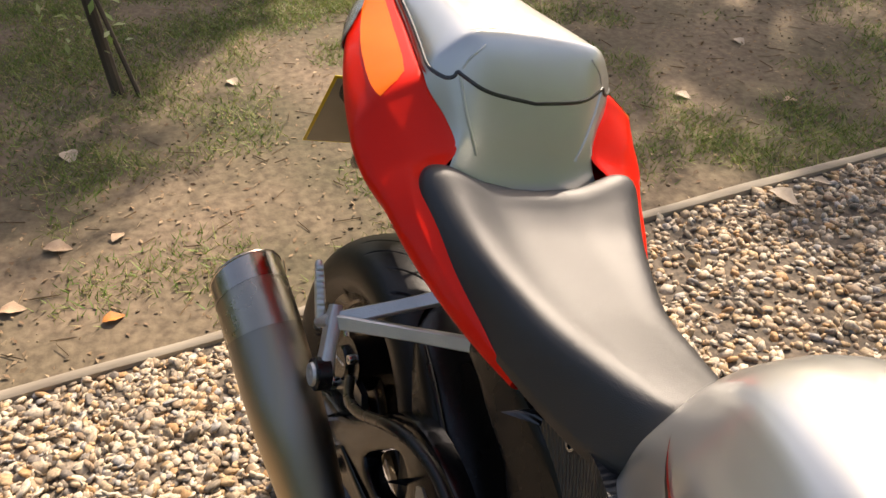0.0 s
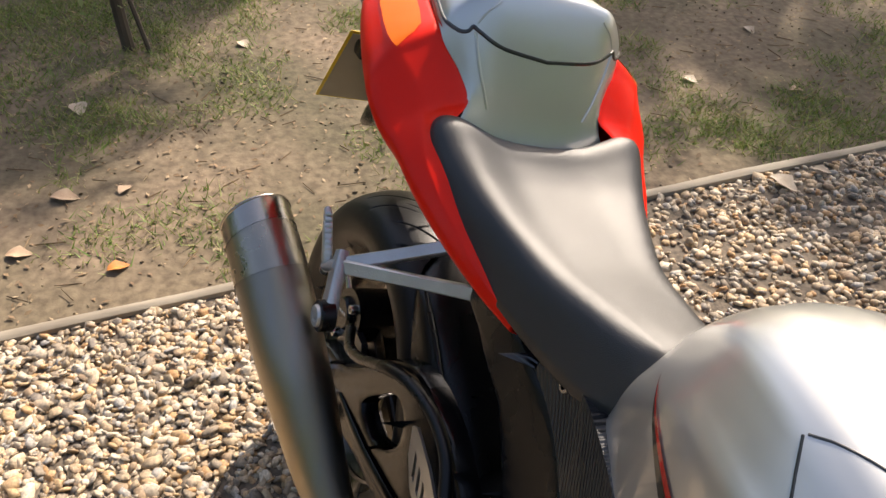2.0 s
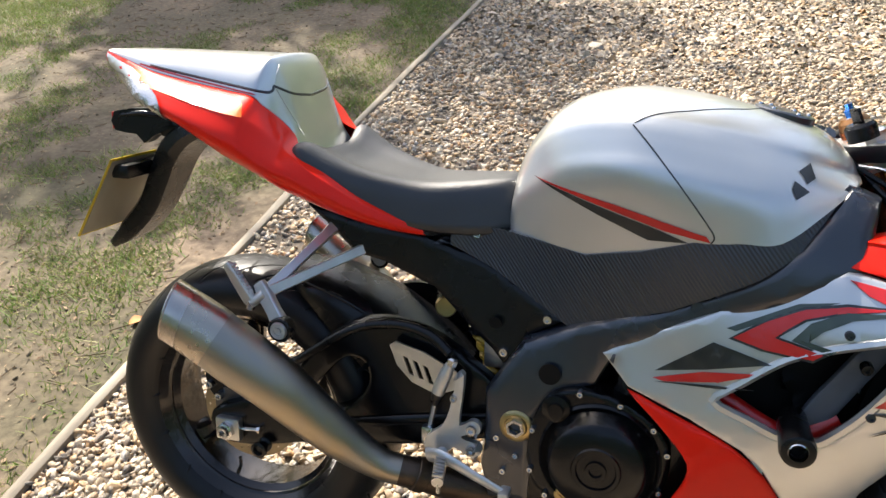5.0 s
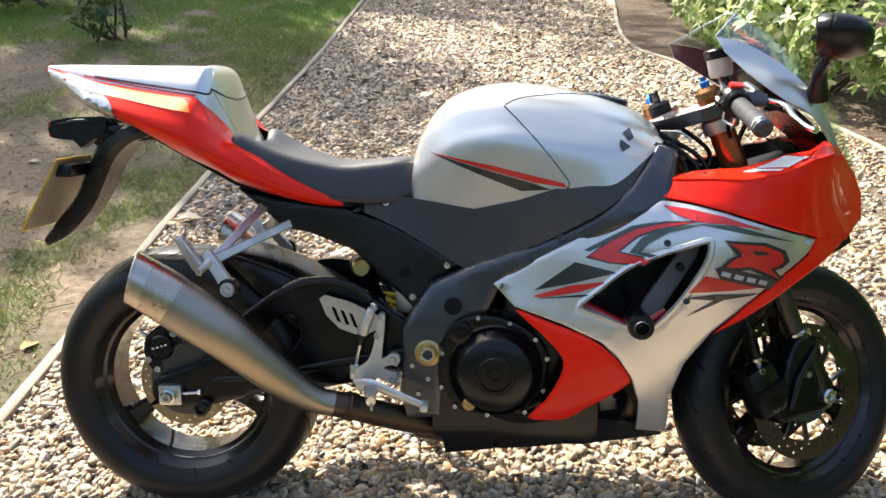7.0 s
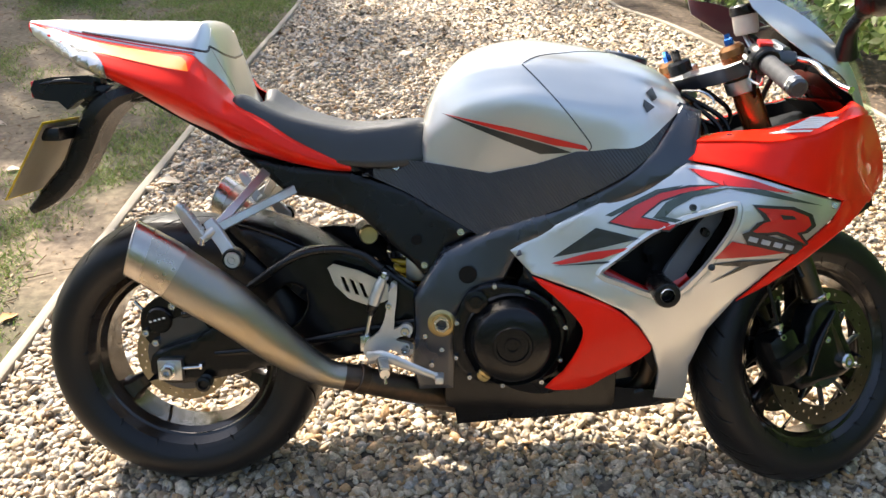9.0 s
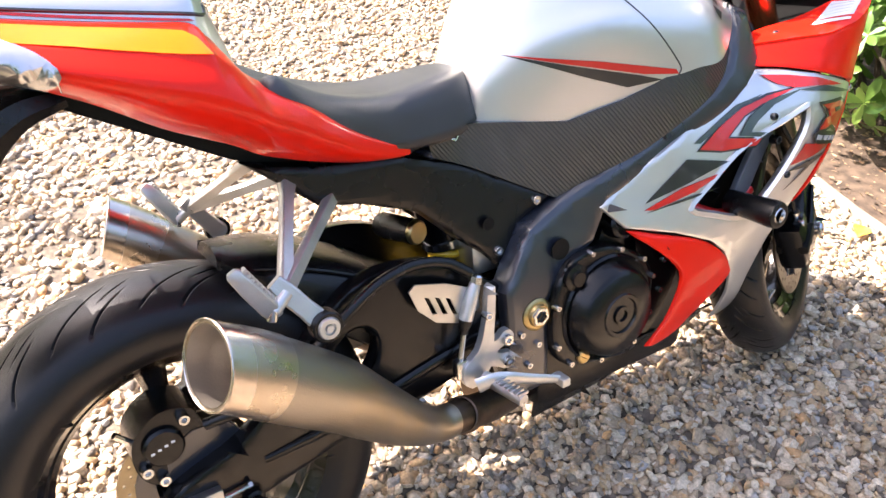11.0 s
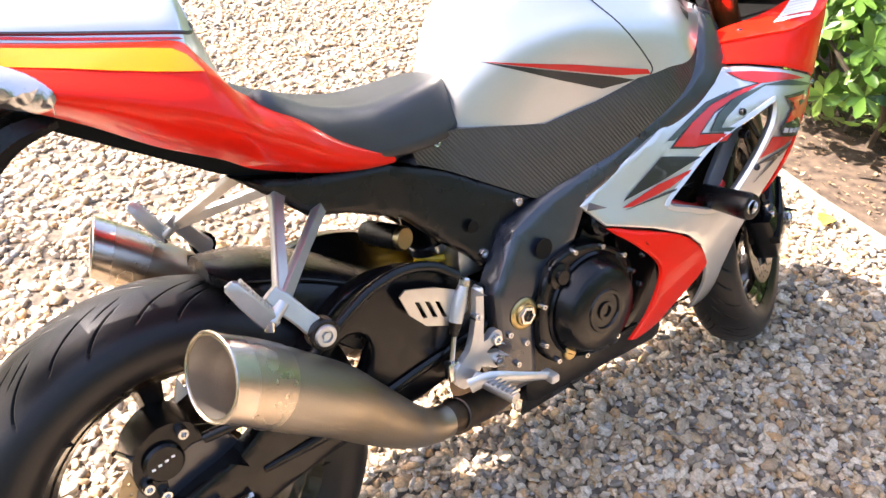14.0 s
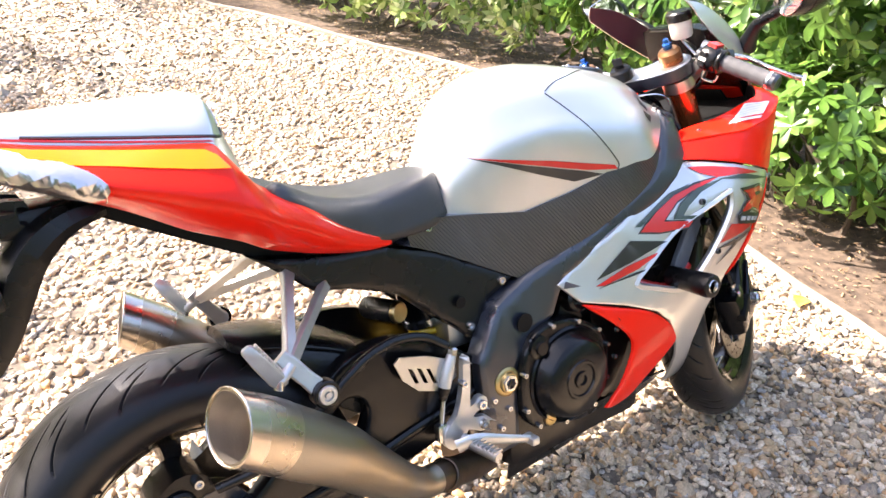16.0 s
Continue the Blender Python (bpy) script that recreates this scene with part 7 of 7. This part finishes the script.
# unseen trees, set up-sun so their crowns shade chosen patches of ground
tree("lawn_tree", "tall unseen tree shading the bare lawn", (-8.8, 4.9), 8.6, 1.45, 5200, 0.20, 0.17, (0.6, 0.5))
tree("lawn_tree", "tall unseen tree shading the far lawn", (-8.1, 10.2), 8.6, 1.9, 4200, 0.20, 0.18, (0.9, -0.1))
tree("lawn_tree", "unseen tree shading the left of the far lawn", (-7.6, 10.7), 6.5, 1.5, 4200, 0.18, 0.16, (0.4, 0.2))
tree("lawn_tree", "light-crowned unseen tree dappling the far drive", (-6.9, 12.4), 8.8, 2.2, 3600, 0.20, 0.18, (0.7, -0.2))
tree("lawn_tree", "tall thin unseen tree dappling the lawn", (-7.2, 8.5), 8.6, 0.8, 900, 0.16, 0.12, (0.3, 0.2))
tree("lawn_tree", "tall unseen tree added to shade the near drive", (-7.4, 2.1), 8.6, 1.9, 6200, 0.20, 0.18, (2.5, 0.9))
# two crowns added overhead to tint the silver paint's reflections green
tree("drive_tree", "broad tree added over the shrubs for green reflections", (4.5, 5.9), 9.2, 2.3, 9000, 0.21, 0.20, (-2.7, -0.5))
tree("drive_tree", "tall unseen tree added over the drive for green reflections", (4.2, 6.9), 10.6, 2.3, 9000, 0.21, 0.20, (-3.6, -2.0))
# young staked tree
sap = new("sapling")
tagged(sap, "thin young tree tied to a stake on the lawn", "tree")
part("trunk", sweep([(-2.30, -0.28, -0.03), (-2.32, -0.31, 0.5), (-2.35, -0.38, 1.1), (-2.33, -0.40, 1.9)], [0.026, 0.021, 0.017, 0.008], 9, 5), BARK, sap)
part("stake", sweep([(-2.24, -0.20, -0.03), (-2.35, -0.34, 0.8)], 0.010, 7, 1), BARK, sap)
pts = np.concatenate([np.array(((-2.34, -0.36, h),)) + rng.normal(0, 0.10, (50, 3)) for h in (0.35, 1.2, 1.5, 1.8)])
v, f = leaf_cloud(pts, rng.normal(0, 1, pts.shape), 0.05 * rng.uniform(0.6, 1.2, len(pts)))
ob = joined("leaves", v, f, PALE)
ob.parent = sap
tagged(ob, kind="stuff")

# unseen wood added to close the garden all round and give green fill
ring = []
for k in range(150):
    a, r = 2 * math.pi * k / 150 + rng.uniform(-0.02, 0.02), rng.uniform(12.5, 17)
    c = np.array((0.5 + r * math.cos(a), 2 + r * math.sin(a), rng.uniform(0.8, 5.5)))
    ring.append(c + rng.normal(0, 1.1, (200, 3)))
for k in range(50):     # nearer on the side away from the sun, added to darken the bike's reflections
    a, r = radians(195 + 150 * k / 50) + rng.uniform(-0.03, 0.03), rng.uniform(9.5, 12)
    c = np.array((0.5 + r * math.cos(a), 1 + r * math.sin(a), rng.uniform(0.8, 4.2)))
    ring.append(c + rng.normal(0, 1.0, (200, 3)))
ring = np.concatenate(ring)
ring[:, 2] = np.abs(ring[:, 2])
v, f = leaf_cloud(ring, rng.normal(0, 1, ring.shape), 0.42 * rng.uniform(0.6, 1.3, len(ring)))
tagged(joined("woodland", v, f, TREE), "unseen dense green wood added round the garden", "woodland", kind="stuff")


# grass, litter and fallen leaves
def turf(x, y):
    """How thickly the grass grows: thin on the worn earth, thicker along the edging and further off."""
    patch = noise.noise(Vector((x * 1.1, y * 1.1, 3.0))) * 0.8 + noise.noise(Vector((x * 3.3, y * 3.3, 8.0))) * 0.7
    far = 0.55 * min(max((y - 3.6) / 2.2, 0), 1)
    rim = 0.55 * math.exp(-((x + 0.98) / 0.30) ** 2) * min(max(y / 1.2 + 0.4, 0.3), 1)
    west = 0.50 * min(max((-x - 0.35 * y - 1.45) / 0.7, 0), 1) * min(max((2.6 - y) / 1.2, 0.6), 1)
    return patch + far + rim + west - 0.12


n = 640000
gx, gy, dice = rng.uniform(-5.2, -0.68, n), rng.uniform(-1.2, 10.5, n), rng.uniform(0, 1, n)
keep = np.array([turf(x, y) > -0.04 + 0.75 * q for x, y, q in zip(gx, gy, dice)])
gx, gy = gx[keep], gy[keep]
keep = gx < np.array([edge_left(y) - 0.02 for y in gy])
gx, gy = gx[keep], gy[keep]
k = len(gx)
h, wd, a = rng.uniform(0.010, 0.032, k), rng.uniform(0.0017, 0.0032, k), rng.uniform(0, 2 * np.pi, k)
bend = rng.normal(0, 1.0, (k, 2)) * h[:, None]
o_ = np.stack([gx, gy, np.zeros(k)], 1)
sx = np.stack([np.cos(a) * wd, np.sin(a) * wd, np.zeros(k)], 1)
tip = o_ + np.stack([bend[:, 0], bend[:, 1], h], 1)
v = np.stack([o_ - sx, o_ + sx, tip], 1).reshape(-1, 3)
lush = gy + rng.normal(0, 0.5, k) > 5.2
v = v.reshape(-1, 3, 3)
tri = np.array([(0, 1, 2)])
for name, which, mat, label in (("grass", ~lush, GRASS, "thin dry green and straw grass"), ("far_lawn", lush, LUSH, "greener mown grass beyond the bare earth")):
    part_v = v[which].reshape(-1, 3)
    tagged(joined(name, part_v, (tri[None] + (np.arange(len(part_v) // 3) * 3)[:, None, None]).reshape(-1, 3), mat), label, "grass", kind="stuff")

pl = np.concatenate([strewn(-4, -0.69, -1.3, 5, 420, None, 0.004, 0.002), strewn(2.25, 3.2, -1.2, 4.4, 1300, lambda x, y: x > edge_right(y) + 0.03, 0.012, 0.008), strewn(3.2, 4.2, -1.0, 4.0, 420, None, 0.012, 0.008),
                     strewn(-0.6, 2.3, -0.9, 3.0, 3.5, None, 0.019, 0.003), strewn(1.3, 2.3, 2.3, 4.6, 60, None, 0.022, 0.003)])
d = rng.normal(0, 1, (len(pl), 3)) * (1, 1, 0.25)
v, f = leaf_cloud(pl, d, rng.uniform(0.007, 0.030, len(pl)))
tagged(joined("leaf_litter", v, f, DEAD), "small brown and straw dead leaves", "leaf litter", kind="stuff")
tw = strewn(-4, -0.69, -1.2, 5, 45, None, 0.005, 0.002)
a, l = rng.uniform(0, 2 * np.pi, len(tw)), rng.uniform(0.02, 0.09, len(tw))
e = np.stack([np.cos(a), np.sin(a), rng.normal(0, 0.06, len(tw))], 1) * l[:, None]
s = np.stack([-np.sin(a), np.cos(a), np.zeros(len(tw))], 1) * 0.0009
u = np.array((0, 0, 0.003))
v = np.stack([tw - s, tw + s, tw + u, tw + e - s, tw + e + s, tw + e + u], 1).reshape(-1, 3)
f = (np.array([(0, 3, 5, 2), (2, 5, 4, 1), (0, 1, 4, 3)])[None] + (np.arange(len(tw)) * 6)[:, None, None]).reshape(-1, 4)
tagged(joined("twigs", v, f, DEAD, False), "short dry twigs on bare earth", "twigs", kind="stuff")
st = np.concatenate([strewn(-4.5, -0.69, -1.2, 6, 100, None, 0.001, 0.002)])
tagged(scatter("soil_crumbs", st, ico(1), 0.005, EARTH, rough=0.2), "small crumbs of earth and stone", "soil", kind="stuff")


def fallen_leaf(x, y, size, yaw, mat, label, z=0.006, curl=0.25):
    """A dry leaf, curled up at its sides."""
    rows = []
    for u, w in ((0, 0.02), (0.12, 0.16), (0.3, 0.30), (0.5, 0.34), (0.7, 0.26), (0.88, 0.12), (1.0, 0.01)):
        w *= 1 + 0.12 * math.sin(u * 17 + x)
        rows.append([(u - 0.5, w * s, curl * (abs(s) * w * 1.2) + 0.06 * math.sin(u * 5)) for s in (-1, -0.5, 0, 0.5, 1)] + [(u - 0.5, w * s, curl * (abs(s) * w * 1.2) + 0.06 * math.sin(u * 5) - 0.012) for s in (1, 0.5, 0, -0.5, -1)])
    bm = loft(rows)
    bmesh.ops.transform(bm, matrix=pose(x, y, z, 0, 0, yaw) @ Matrix.Scale(size, 4), verts=bm.verts)
    return tagged(part("fallen_leaf", bm, mat, None), label, "leaf", "fallen leaves")


TAN = material("tan_dry_leaf", (0.50, 0.36, 0.24), 0.7, 0, 0, 0, 30, 0.5, 200, second=(0.42, 0.28, 0.18))
BLEACHED = material("bleached_leaf", (0.54, 0.45, 0.34), 0.7, 0, 0, 0, 30, 0.4, 200, second=(0.42, 0.33, 0.24))
AMBER = material("orange_leaf", (0.62, 0.24, 0.05), 0.65, 0, 0, 0, 30, 0.4, 200, second=(0.40, 0.15, 0.04))
GOLDEN = material("yellow_leaf", (0.78, 0.50, 0.06), 0.6, 0, 0, 0, 30, 0.4, 200, second=(0.6, 0.33, 0.04))
for x, y, size, yaw, mat, label, z in (
        (-1.25, -0.53, 0.085, 70, TAN, "pale tan fallen leaf curled on bare earth", 0.006), (-0.999, -0.648, 0.07, 80, TAN, "tan fallen leaf lying on bare earth", 0.006),
        (-1.82, -0.48, 0.09, 10, BLEACHED, "bleached fallen leaf on shaded lawn", 0.006), (-0.60, 1.58, 0.10, 15, BLEACHED, "bleached leaf lying on the gravel", 0.024),
        (-0.62, 1.751, 0.06, 50, BLEACHED, "small bleached leaf on the gravel", 0.024), (-0.853, -0.40, 0.06, 100, AMBER, "orange fallen leaf beside a grass tuft", 0.008),
        (-2.2, 0.16, 0.07, 20, BLEACHED, "bleached fallen leaf in the sun", 0.006), (2.097, 0.163, 0.085, 20, GOLDEN, "yellow fallen leaf beside the edging", 0.024),
        (-1.24, -0.36, 0.055, 140, TAN, "small tan leaf on bare earth", 0.006), (-1.35, 1.75, 0.07, 30, BLEACHED, "bleached leaf on thin turf", 0.006),
        (-1.15, 2.1, 0.06, 80, TAN, "tan leaf on thin turf", 0.006), (-1.7, 2.3, 0.07, 0, BLEACHED, "bleached leaf on far turf", 0.006), (-0.80, 0.62, 0.065, 60, AMBER, "orange leaf in the grass by the edging", 0.008)):
    fallen_leaf(x, y, size, yaw, mat, label, z)
